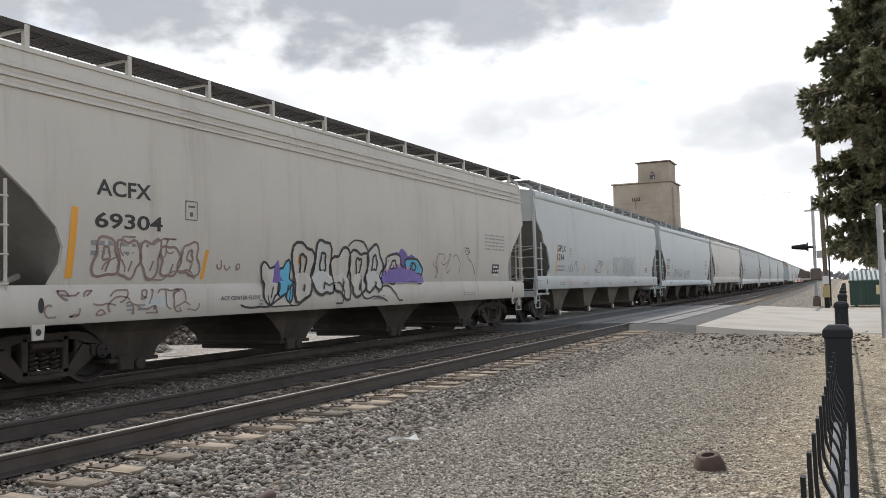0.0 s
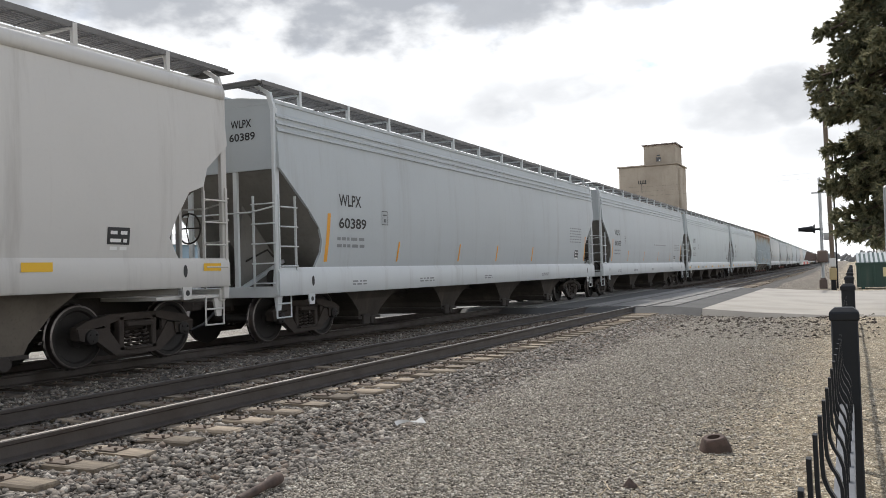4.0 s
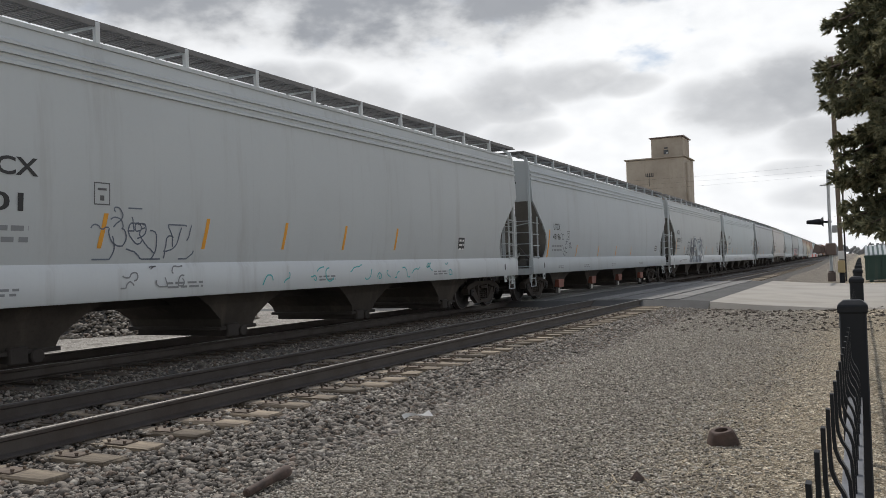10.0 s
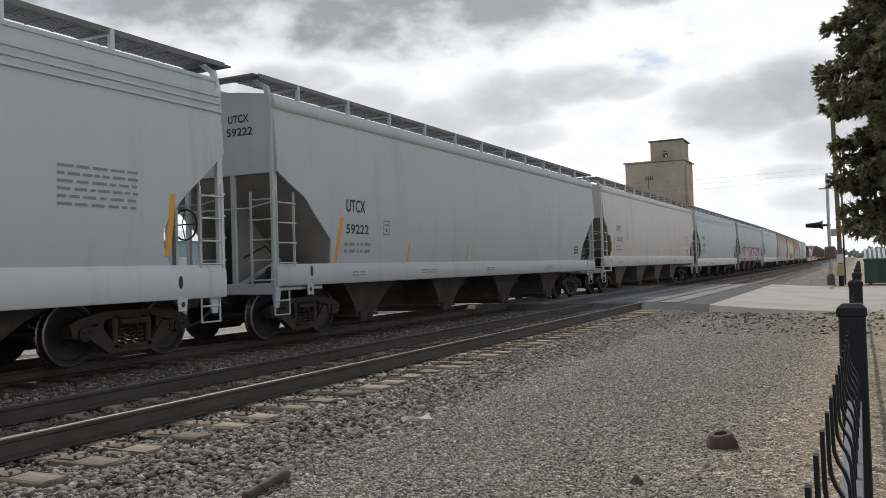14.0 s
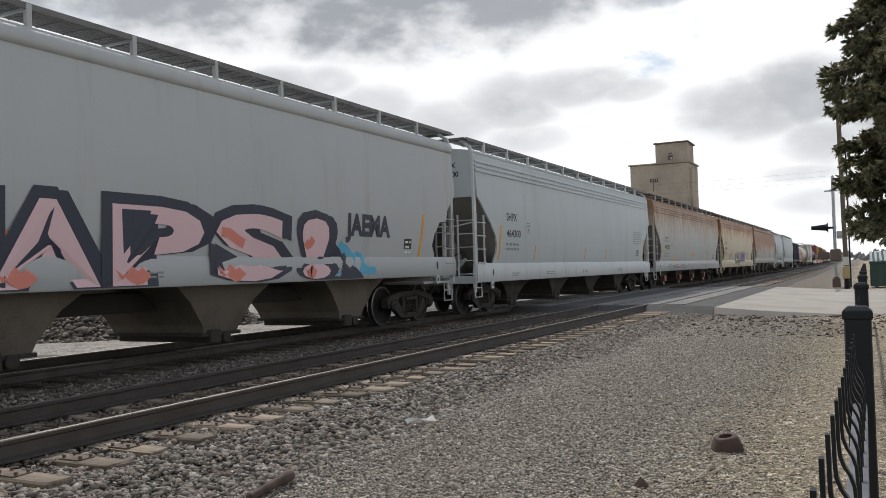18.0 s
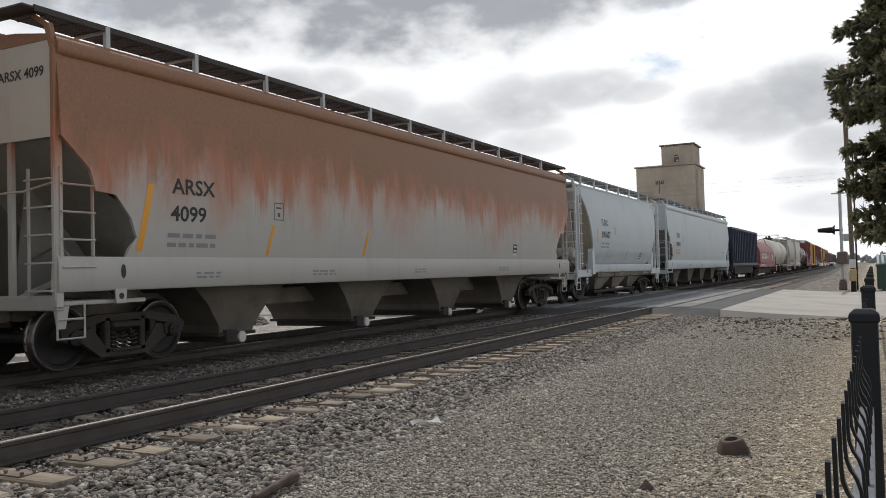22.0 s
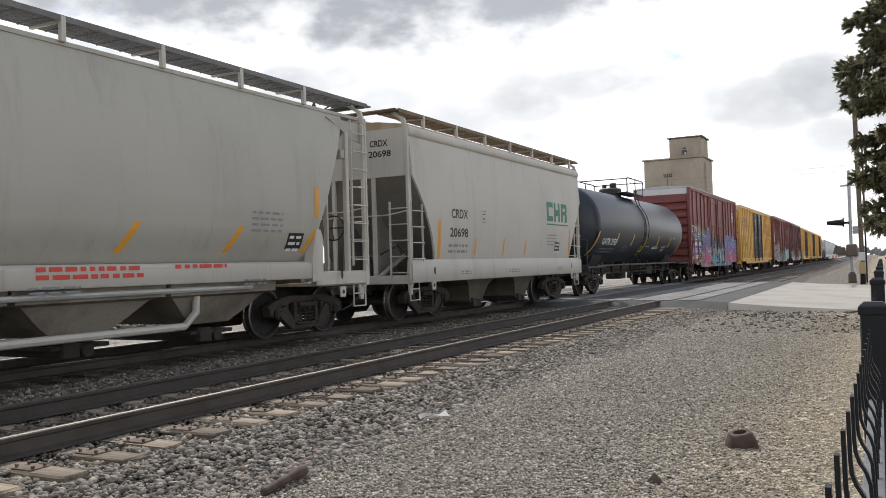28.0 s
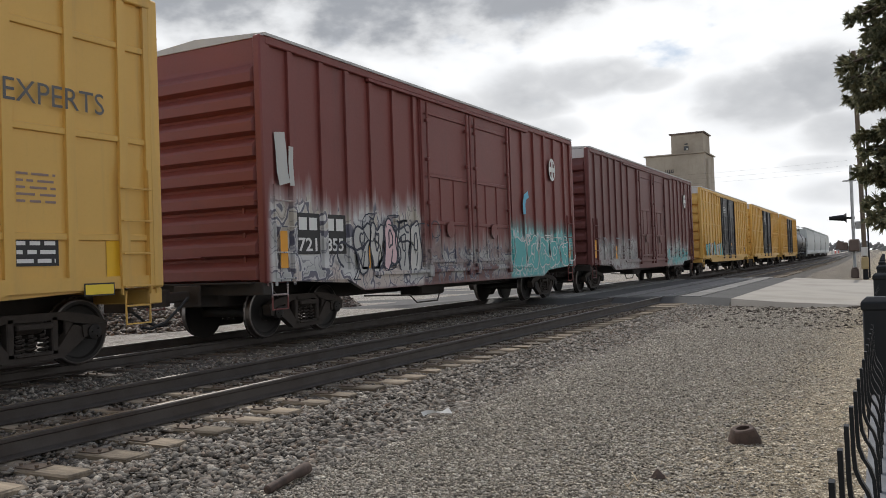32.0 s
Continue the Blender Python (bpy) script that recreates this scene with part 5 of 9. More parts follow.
def tank_car(label, length, body, rails, dirty, platform, radius=1.46, cz=2.62, mid=0.0):
    car = thing("tank_car", label, "tank car", "cars of the freight train")
    ye = length / 2 - 0.70
    yt = ye - (1.0 if radius > 1.5 else 0.2)
    side = lambda z: math.sqrt(max(0.01, radius ** 2 - (z - cz) ** 2))
    prof = [(-yt, 0.02)] + [(-yt + 0.62 * (1 - math.cos(a)), radius * math.sin(a)) for a in [i * math.pi / 16 for i in range(1, 9)]]
    prof = prof + [(-a, r) for a, r in prof[::-1]]
    part("tank", Shape().lathe(prof, (0, 0, cz), "y", 48), body, car, smooth_angle=50)
    if platform is not BLACK_PAINT:
        for s in (1, -1):
            for q in (1, -1):
                rows = [[(s * (side(z) + 0.02), q * (yt - 1.42), z), (s * (side(z) + 0.02), q * (yt - 1.12), z)] for z in [1.25 + 0.14 * i for i in range(13)]]
                part("saddle_wrap", Shape().sheet(rows), platform, car)
    band = Shape()
    for y in (mid,):
        band.lathe([(y - 0.10, radius - 0.01), (y - 0.10, radius + 0.012), (y + 0.10, radius + 0.012), (y + 0.10, radius - 0.01)], (0, 0, cz), "y", 48, False)
    part("tank_band", band, rails, car)
    dome = Shape().lathe([(cz + radius - 0.05, 0.5), (cz + radius + 0.28, 0.5), (cz + radius + 0.32, 0.42)], (0, mid, 0), "z", 20)
    dome.lathe([(cz + radius + 0.3, 0.16), (cz + radius + 0.55, 0.16), (cz + radius + 0.58, 0.08)], (0.1, mid + 0.15, 0), "z", 12)
    dome.lathe([(cz + radius + 0.3, 0.1), (cz + radius + 0.48, 0.1)], (-0.2, mid - 0.2, 0), "z", 10)
    part("dome", dome, BLACK_PAINT if rails is BLACK_PAINT else TRUCK_STEEL, car)
    zt = cz + radius
    deck = Shape().box((-1.15, mid - 1.35, zt - 0.02), (-0.52, mid + 1.35, zt + 0.02), 0.005).box((0.52, mid - 1.35, zt - 0.02), (1.15, mid + 1.35, zt + 0.02), 0.005)
    part("walkway", deck, rails, car)
    rail = Shape()
    for x in (-1.15, 1.15):
        rail.rod([(x, mid - 1.35, zt - 0.1), (x, mid - 1.35, zt + 0.56), (x, mid - 1.27, zt + 0.64), (x, mid + 1.27, zt + 0.64), (x, mid + 1.35, zt + 0.56), (x, mid + 1.35, zt - 0.1)], 0.024, 6)
        rail.rod([(x, mid, zt - 0.1), (x, mid, zt + 0.64)], 0.02, 5)
    for y in (mid - 1.35, mid + 1.35):
        rail.rod([(-1.15, y, zt + 0.60), (1.15, y, zt + 0.60)], 0.022, 5)
    part("guard_rail", rail, rails, car)
    for s in (1, -1):
        lad = Shape()
        pts = [(s * (side(z) + 0.12), z) for z in [1.0 + 0.3 * i for i in range(11)]]
        pts = [(s * max(abs(x), 1.2), z) for x, z in pts]
        for y in (mid - 0.28, mid + 0.22):
            lad.rod([(x, y, z) for x, z in pts], 0.02, 5)
        for x, z in pts:
            lad.rod([(x, mid - 0.28, z), (x, mid + 0.22, z)], 0.014, 5)
        part("side_ladder", lad, rails, car)
        pipe = Shape().rod([(s * 1.05, -ye + 2.6, 0.78), (s * 1.05, ye - 2.6, 0.78)], 0.03, 6).rod([(s * 0.9, -ye + 2.6, 0.92), (s * 0.9, ye - 2.6, 0.92)], 0.025, 6)
        part("brake_pipe", pipe, dirty, car)
        part("side_rail", Shape().box((s * 1.14, -ye + 1.9, 1.06), (s * 1.26, ye - 1.9, 1.13), 0.01), platform, car)
        for k in range(9):
            y = -ye + 3.0 + (2 * ye - 6.0) * k / 8
            part("pipe_hanger", Shape().box((s * 1.0, y - 0.05, 0.62), (s * 1.1, y + 0.07, 1.22), 0.01), dirty, car)
    for turn in (0, 180):
        at = pose(0, 0, 0, 0, 0, turn)
        part("saddle", Shape().prism([(-0.75, 0.95), (0.75, 0.95), (1.05, 1.62), (0.7, 1.4), (-0.7, 1.4), (-1.05, 1.62)], "y", -yt + 1.1, -yt + 2.3), platform, car, at=at)
        part("end_platform", Shape().box((-1.5, -ye - 0.02, 0.92), (1.5, -ye + 0.14, 1.14), 0.02).box((-1.48, -ye + 0.1, 1.02), (1.48, -yt + 1.2, 1.08), 0.01), platform, car, at=at)
        hr = Shape().rod([(-1.45, -ye + 0.05, 1.1), (-1.45, -ye + 0.05, 2.05), (1.45, -ye + 0.05, 2.05), (1.45, -ye + 0.05, 1.1)], 0.022, 6)
        part("hand_rail", hr, rails, car, at=at)
        for s in (1, -1):
            part("step", step_iron(s * 1.46, -ye + 0.04, 0.98), rails, car, at=at)
    part("under_frame", Shape().box((-0.32, -ye, 0.72), (0.32, ye, 1.05), 0.02).box((-0.35, -0.6, 0.45), (0.35, 0.3, 1.2), 0.05).box((0.4, 1.2, 0.6), (1.1, 2.3, 0.98), 0.05), dirty, car)
    add_trucks(car, ye - 1.3 if radius < 1.54 else ye - 1.9)
    add_couplers(car, ye + 0.66)
    return car, side, ye


def boxcar(label, length, body, roof_mat, dirty, door_mat, grid=False, door=(-2.5, 2.55), posts=((), ()), top=5.26, bot=0.92, cap=None, inset=1.08):
    """A tall boxcar: ribbed ends, outside posts, a pair of plug doors with their rods and rollers."""
    car = thing("boxcar", label, "boxcar", "cars of the freight train")
    ye = length / 2 - inset
    side = lambda z: 1.565
    for s in (1, -1):
        panel = Shape().prism([(-ye, bot + 0.12), (-ye + 2.6, bot), (ye - 2.6, bot), (ye, bot + 0.12), (ye, top - 0.02), (-ye, top - 0.02)], "x", s * 1.42, s * 1.50)
        part("side_wall", panel, body, car, smooth_angle=0)
        part("top_chord", Shape().box((s * 1.46, -ye, top - 0.16), (s * 1.575, ye, top), 0.015), body, car)
        part("side_sill", Shape().prism([(-ye, bot + 0.10), (-ye + 2.3, bot + 0.08), (-ye + 2.9, bot - 0.16), (ye - 2.9, bot - 0.16), (ye - 2.3, bot + 0.08), (ye, bot + 0.10), (ye, bot + 0.26), (-ye, bot + 0.26)], "x", s * 1.47, s * 1.56), body, car, smooth_angle=0)
        for y in [-ye + d for d in posts[0]] + [ye - d for d in posts[1]]:
            if door[0] - 0.1 < y < door[1] + 0.1:
                continue
            part("side_post", Shape().prism([(y - 0.075, bot + 0.262), (y + 0.075, bot + 0.262), (y + 0.065, top - 0.12), (y - 0.065, top - 0.12)], "x", s * 1.50, s * 1.558), body, car, smooth_angle=0)
        if grid:
            for z in (1.74, 3.1, 4.4):
                for a, b in ((-ye, door[0] - 0.15), (door[1] + 0.15, ye)):
                    part("side_rib", Shape().box((s * 1.49, a, z - 0.045), (s * 1.535, b, z + 0.045), 0.01), body, car)
        mid = (door[0] + door[1]) / 2
        for a, b in ((door[0], mid - 0.02), (mid + 0.02, door[1])):
            d = part("door", Shape().box((s * 1.49, a, bot + 0.26), (s * 1.54, b, top - 0.22), 0.012), door_mat, car)
            ribs = Shape()
            for z in (1.28, 1.62, 1.98, 2.88, 3.78, 4.85) if grid else (1.3, 2.2, 3.3, 4.75):
                ribs.box((s * 1.53, a + 0.08, z - 0.045), (s * 1.575, b - 0.08, z + 0.045), 0.012)
            for y in (a + 0.06, b - 0.06):
                ribs.box((s * 1.53, y - 0.05, bot + 0.3), (s * 1.58, y + 0.05, top - 0.26), 0.012)
            for y in (a + (b - a) * 0.36, a + (b - a) * 0.64):
                ribs.box((s * 1.53, y - 0.035, bot + 0.3), (s * 1.565, y + 0.035, 3.3 if not grid else 3.78), 0.01)
            part("door_rib", ribs, door_mat, d)
            rods = Shape()
            for y in (a + 0.22, b - 0.22):
                rods.rod([(s * 1.61, y, bot + 0.1), (s * 1.61, y, top - 0.3)], 0.028, 8)
                for z in (1.5, 2.6, 3.6, 4.5):
                    rods.box((s * 1.56, y - 0.06, z), (s * 1.645, y + 0.06, z + 0.09), 0.015)
                rods.box((s * 1.55, y - 0.1, bot + 0.02), (s * 1.64, y + 0.1, bot + 0.3), 0.02)
            rods.lathe([(1.58, 0.05), (1.60, 0.2), (1.62, 0.2), (1.63, 0.05)], (0 if s == 1 else -3.21, (a + b) / 2, 2.05), "x", 14) if s == 1 else None
            part("door_rod", rods, door_mat, d)
        part("door_track", Shape().box((s * 1.50, door[0] - 2.2, bot + 0.12), (s * 1.62, door[1] + 1.4, bot + 0.2), 0.01), body, car)
        part("door_track", Shape().box((s * 1.50, door[0] - 2.2, top - 0.24), (s * 1.61, door[1] + 1.4, top - 0.17), 0.01), body, car)
    roof = Shape().prism([(-1.6, top - 0.02), (-1.6, top + 0.03), (0, top + 0.14), (1.6, top + 0.03), (1.6, top - 0.02)], "y", -ye - 0.03, ye + 0.03)
    for k in range(17):
        y = -ye + 0.3 + (2 * ye - 0.6) * k / 16
        roof.prism([(-1.58, top + 0.03), (0, top + 0.17), (1.58, top + 0.03), (0, top + 0.1)], "y", y - 0.05, y + 0.05)
    part("roof", roof, roof_mat, car, smooth_angle=0)
    for turn in (0, 180):
        at = pose(0, 0, 0, 0, 0, turn)
        n, rows = 8 if grid else 10, []
        z0, z1 = bot + 0.1, top
        steps = n * 8
        for i in range(steps + 1):
            z = z0 + (z1 - z0) * i / steps
            d = 0.15 * (0.0, 1.0, 1.0, 1.0, 1.0, 0.85, 0.5, 0.15)[i % 8] if 0 < i < steps - 8 else 0.0
            rows.append([(-1.54, -ye - 0.0, z), (-1.44, -ye - 0.0, z), (-1.34, -ye - d, z), (1.34, -ye - d, z), (1.44, -ye - 0.0, z), (1.54, -ye - 0.0, z)])
        part("end_wall", Shape().sheet(rows), body, car, smooth_angle=20, at=at)
        if cap and not turn:
            part("end_cap", Shape().box((-1.5, -ye - 0.02, top - 0.36), (1.5, -ye - 0.012, top - 0.03), 0.0), cap, car, "pale band across the top of the end", at=at)
        if turn:
            gear = part("brake_housing", Shape().box((0.35, -ye - 0.36, 1.75), (0.72, -ye - 0.12, 2.15), 0.03), dirty, car, at=at)
            ring = [(0.53 + 0.27 * math.cos(a), -ye - 0.42, 2.0 + 0.27 * math.sin(a)) for a in [i * math.pi / 8 for i in range(17)]]
            wheel = Shape().rod(ring, 0.016, 5)
            for a in range(4):
                wheel.rod([(0.53, -ye - 0.38, 2.0), (0.53 + 0.26 * math.cos(a * 1.571), -ye - 0.42, 2.0 + 0.26 * math.sin(a * 1.571))], 0.012, 4)
            part("brake_wheel", wheel, dirty, gear)
        part("hand_rail", Shape().rod([(-1.35, -ye - 0.16, 1.45), (-1.35, -ye - 0.24, 1.48), (0.2, -ye - 0.24, 1.48), (0.2, -ye - 0.16, 1.45)], 0.014, 5), body, car, at=at)
        part("end_sill", Shape().box((-1.5, -ye - 0.16, 0.80), (1.5, -ye + 0.1, 1.02), 0.015).box((-1.3, -ye - 0.32, 1.0), (1.3, -ye - 0.1, 1.03), 0.005), body if grid else dirty, car, at=at)
        for s in (1, -1):
            part("corner_post", Shape().box((s * 1.40, -ye - 0.15, bot + 0.08), (s * 1.566, -ye + 0.06, top - 0.01), 0.03), body, car, at=at)
            part("side_ladder", ladder((s * 1.57, -ye + 0.12), (s * 1.57, -ye + 0.62), (s * 0.06, 0), 0.95, 2.7, 0.45), body, car, at=at)
            part("end_ladder", ladder((s * 1.5, -ye - 0.04), (s * 1.02, -ye - 0.04), (0, -0.1), 0.95, 2.7, 0.45), body, car, at=at)
            part("step", step_iron(s * 1.5, -ye + 0.08, 1.0), body, car, at=at)
    part("under_frame", Shape().box((-0.35, -ye, 0.6), (0.35, ye, 0.95), 0.02).box((-1.4, -2.6, 0.72), (1.4, -2.4, 0.92), 0.01).box((-1.4, 2.4, 0.72), (1.4, 2.6, 0.92), 0.01).box((0.5, -1.9, 0.5), (1.1, -0.7, 0.85), 0.05), dirty, car)
    pipes = Shape().rod([(1.2, -ye + 3.4, 0.62), (1.25, -ye + 5.2, 0.55), (1.2, -ye + 5.6, 0.36), (1.2, -ye + 6.6, 0.36), (1.2, -ye + 6.8, 0.62)], 0.018, 5)
    part("brake_rod", pipes, dirty, car)
    add_trucks(car, ye - 1.62)
    add_couplers(car, ye + inset - 0.03)
    return car, side, ye
# ---- paints of the cars ----
RUST_RED = paint("rust_red_gate_paint", (0.23, 0.075, 0.05), 0.5)
# Dusty car grey, darkened further to paint in the shade under the end walls.
DUSTY_SHADED_SLOPE = material("dusty_shaded_slope_paint", (0.21, 0.20, 0.18), 0.85, dark=(0.12, 0.11, 0.095), scale=0.9, grain=14, amount=0.6, bump=0.1)
GREY_A = paint("pale_grey_car_paint", (0.515, 0.542, 0.542))
GREY_B = paint("cool_grey_car_paint", (0.480, 0.515, 0.529))
GREY_C = paint("light_blue_grey_car_paint", (0.515, 0.568, 0.581))
GREY_D = paint("mid_grey_car_paint", (0.46, 0.48, 0.48))
GREY_W = paint("warm_pale_grey_car_paint", (0.60, 0.585, 0.555), 0.3)
SILL = paint("pale_sill_paint", (0.632, 0.659, 0.663), 0.3)
STONE_GREY = paint("dull_stone_grey_car_paint", (0.435, 0.42, 0.37), 0.35, amount=0.3)
CREAM = paint("cream_grey_car_paint", (0.56, 0.53, 0.475), 0.35, amount=0.3)
RUSTY_GREY = paint("rust_stained_grey_paint", (0.475, 0.485, 0.475), 0.35, rust=0.95, rust_top=3.0, tint=(0.44, 0.33, 0.20))
CREAM_TOP = paint("stained_cream_roof_paint", (0.50, 0.43, 0.33), 0.4, rust=0.7, rust_top=4.0)
GRATE_TAN = material("tan_stained_grating", (0.24, 0.19, 0.13), 0.8, 0.2, dark=(0.10, 0.075, 0.05), scale=3, grain=50)
RUSTY_CREAM = paint("rust_streaked_cream_paint", (0.64, 0.57, 0.42), 0.3, rust=1.05, rust_top=3.05, tint=(0.56, 0.40, 0.19), run=(0.43, 0.165, 0.05), run_size=1.2)
RUSTY_RED = paint("rust_covered_car_paint", (0.475, 0.455, 0.415), 0.2, rust=1.2, rust_top=2.5, rust_steep=1.3, tint=(0.44, 0.165, 0.085), run=(0.40, 0.15, 0.075))
RIBBED_BLUE = paint("worn_pale_blue_paint", (0.49, 0.55, 0.575), 0.5, rust=0.95, rust_top=3.75, rust_steep=1.5, run_size=1.6, grime=(0.38, 0.31, 0.15), tint=(0.47, 0.38, 0.22), run=(0.35, 0.22, 0.10))
NAVY = paint("faded_navy_paint", (0.032, 0.046, 0.084), 0.35, amount=0.45, grime=(0.075, 0.075, 0.08))
RED_HOOD = paint("faded_red_hood_paint", (0.325, 0.095, 0.088), 0.2, amount=0.35, grime=(0.40, 0.28, 0.26))
DARK_RED = paint("dark_red_brown_paint", (0.16, 0.05, 0.04), 0.4)
TANK_WHITE = paint("dirty_white_tank_paint", (0.70, 0.66, 0.57), 0.3, grime=(0.40, 0.30, 0.18))
TANK_BLACK = paint("satin_black_tank_paint", (0.027, 0.033, 0.047), 0.25, rough=0.36, grime=(0.07, 0.065, 0.06))
MARK_BROWN = paint("dark_maroon_panel_paint", (0.13, 0.035, 0.035), 0.15)
BOX_YELLOW = paint("golden_yellow_boxcar_paint", (0.70, 0.43, 0.11), 0.25, amount=0.25)
DOOR_BLACK = paint("black_door_paint", (0.021, 0.023, 0.029), 0.25, rough=0.4, spec=0.5)
ROOF_GREY = paint("galvanised_roof", (0.5, 0.5, 0.49), 0.4)
ROOF_WHITE = paint("pale_end_band_paint", (0.66, 0.66, 0.65), 0.2)
BEIGE_END = material("dusty_beige_end_paint", (0.42, 0.37, 0.29), 0.8, dark=(0.24, 0.20, 0.15), scale=1.0, grain=18, amount=0.6, bump=0.08)
# Both bay tones are dusty paint darkened to carry the shade below the sills.
PALE_BAY = material("dusty_shaded_bay_paint", (0.15, 0.13, 0.105), 0.8, dark=(0.05, 0.042, 0.034), scale=1.1, grain=25, amount=0.6, bump=0.1, streak=0.3)
DUSTY_SHADED_BAY = material("dusty_shaded_bay_steel", (0.058, 0.048, 0.039), 0.85, dark=(0.024, 0.02, 0.016), scale=1.1, grain=25, amount=0.7, bump=0.1, streak=0.3)
DIRTY_TAN = material("dusty_tan_bay_paint", (0.27, 0.24, 0.20), 0.8, dark=(0.09, 0.075, 0.06), scale=1.2, grain=25, amount=0.7, bump=0.1)
DIRTY_GREY = material("dusty_grey_bay_paint", (0.135, 0.125, 0.115), 0.8, dark=(0.05, 0.044, 0.039), scale=1.2, grain=25, amount=0.7, bump=0.1)
PINK = paint("pink_spray_paint", (0.77, 0.54, 0.56), 0.05)
CORAL = paint("coral_spray_paint", (0.72, 0.24, 0.18), 0.05)
INK = paint("blue_black_spray_paint", (0.03, 0.035, 0.06), 0.05)
SKY_BLUE = paint("sky_blue_spray_paint", (0.10, 0.42, 0.62), 0.05)
PURPLE = paint("purple_spray_paint", (0.15, 0.10, 0.36), 0.05)
SKY_GREY = paint("pale_blue_spray_paint", (0.30, 0.42, 0.52), 0.05)
FADED_RED = paint("faded_red_emblem_paint", (0.50, 0.13, 0.06), 0.2)
SLATE = paint("slate_spray_paint", (0.15, 0.175, 0.22), 0.2)
PALE_BLUE = paint("pale_grey_blue_spray_paint", (0.40, 0.47, 0.53), 0.15)
TEAL = paint("teal_spray_paint", (0.09, 0.45, 0.45), 0.05)
SILVER = paint("chalky_silver_spray_paint", (0.52, 0.52, 0.50), 0.15)
MAGENTA = paint("magenta_spray_paint", (0.50, 0.12, 0.26), 0.05)
LIME = paint("lime_spray_paint", (0.42, 0.50, 0.16), 0.05)
FADED_BROWN = paint("faded_brown_spray_paint", (0.27, 0.19, 0.17), 0.1)
GREEN = paint("dark_green_emblem_paint", (0.02, 0.20, 0.13), 0.05)
LILAC = paint("lilac_spray_paint", (0.42, 0.28, 0.46), 0.05)
BLUE_MARK = paint("blue_emblem_paint", (0.03, 0.12, 0.50), 0.05)
GALV_PIPE = material("silver_pipe", (0.62, 0.62, 0.60), 0.45, 0.5, dark=(0.4, 0.39, 0.37), scale=3, grain=40, amount=0.4)
RED_MARK = paint("red_emblem_paint", (0.62, 0.06, 0.04), 0.05)


# sprayed fills, from the foot of the piece to its top
V_RED, V_VIOLET, V_BLUE, V_NAVY = (0.50, 0.05, 0.10), (0.17, 0.09, 0.36), (0.10, 0.17, 0.50), (0.03, 0.03, 0.08)
V_WHITE, V_CHALK, V_TEAL, V_LIME, V_CYAN = (0.66, 0.66, 0.66), (0.42, 0.42, 0.41), (0.08, 0.42, 0.42), (0.46, 0.55, 0.22), (0.12, 0.42, 0.62)
BOX_PURPLE = graffiti_paint("oxide_red_paint_with_purple_graffiti", (0.20, 0.052, 0.045), (
    (-7.3, -5.9, 1.0, 2.85, [V_NAVY, (0.16, 0.10, 0.2), (0.11, 0.06, 0.12)], V_NAVY, V_CHALK, 0.5),
    (-6.4, -2.5, 0.84, 2.75, [V_CYAN, V_RED, V_RED, V_VIOLET, V_VIOLET, V_BLUE], V_NAVY, V_LIME, 0.9),
    (-2.5, 2.55, 0.84, 2.35, [V_CYAN, V_NAVY, V_CHALK, V_NAVY, (0.06, 0.035, 0.06)], V_NAVY, (0.12, 0.06, 0.08), 0.42),
    (2.55, 7.9, 0.84, 2.6, [V_CYAN, V_RED, V_VIOLET, V_VIOLET, V_NAVY], V_NAVY, (0.16, 0.12, 0.2), 0.9)), seed=2.0)
BOX_TEAL = graffiti_paint("oxide_red_paint_with_grey_and_teal_graffiti", (0.20, 0.052, 0.045), (
    (-7.9, -2.55, 0.84, 2.3, [(0.55, 0.48, 0.44), V_WHITE, V_CHALK, V_WHITE, (0.5, 0.46, 0.40)], V_NAVY, V_WHITE, 0.55),
    (-2.55, 2.5, 0.84, 1.6, [(0.16, 0.07, 0.065), V_CHALK, (0.25, 0.18, 0.17)], V_NAVY, V_CHALK, 0.4),
    (2.5, 8.3, 0.84, 2.05, [V_TEAL, V_TEAL, (0.2, 0.55, 0.55)], V_WHITE, V_TEAL, 0.5)), seed=9.0)
BOX_PALE = graffiti_paint("maroon_paint_with_worn_pale_graffiti", (0.155, 0.055, 0.05), (
    (-8.0, -2.6, 0.84, 1.8, [V_CHALK, (0.3, 0.26, 0.25), V_CHALK], (0.10, 0.05, 0.05), V_CHALK, 0.5),
    (2.7, 7.9, 0.84, 1.7, [V_CHALK, V_TEAL, V_CHALK], (0.10, 0.05, 0.05), V_CHALK, 0.5)), seed=17.0)


def fading_paint(name, stops):
    """Spray paint that fades from one colour to the next with height: pairs of height and colour."""
    m = paint(name, stops[0][1], 0.1)
    t = m.node_tree
    b = t.nodes["Principled BSDF"]
    co = t.nodes.new("ShaderNodeTexCoord").outputs["Object"]
    sep = t.nodes.new("ShaderNodeSeparateXYZ")
    t.links.new(co, sep.inputs[0])
    n = nd(t, "ShaderNodeTexNoise", Scale=2.2, Detail=4, Roughness=0.6)
    t.links.new(co, n.inputs["Vector"])
    z = math_node(t, "ADD", sep.outputs[2], math_node(t, "MULTIPLY", math_node(t, "SUBTRACT", n.outputs[0], 0.5), 0.9))
    col = stops[0][1]
    for (z0, _), (z1, c) in zip(stops, stops[1:]):
        col = mix_colour(t, smooth(t, z, z0, z1), col, c)
    t.links.new(col, b.inputs["Base Color"])
    return m


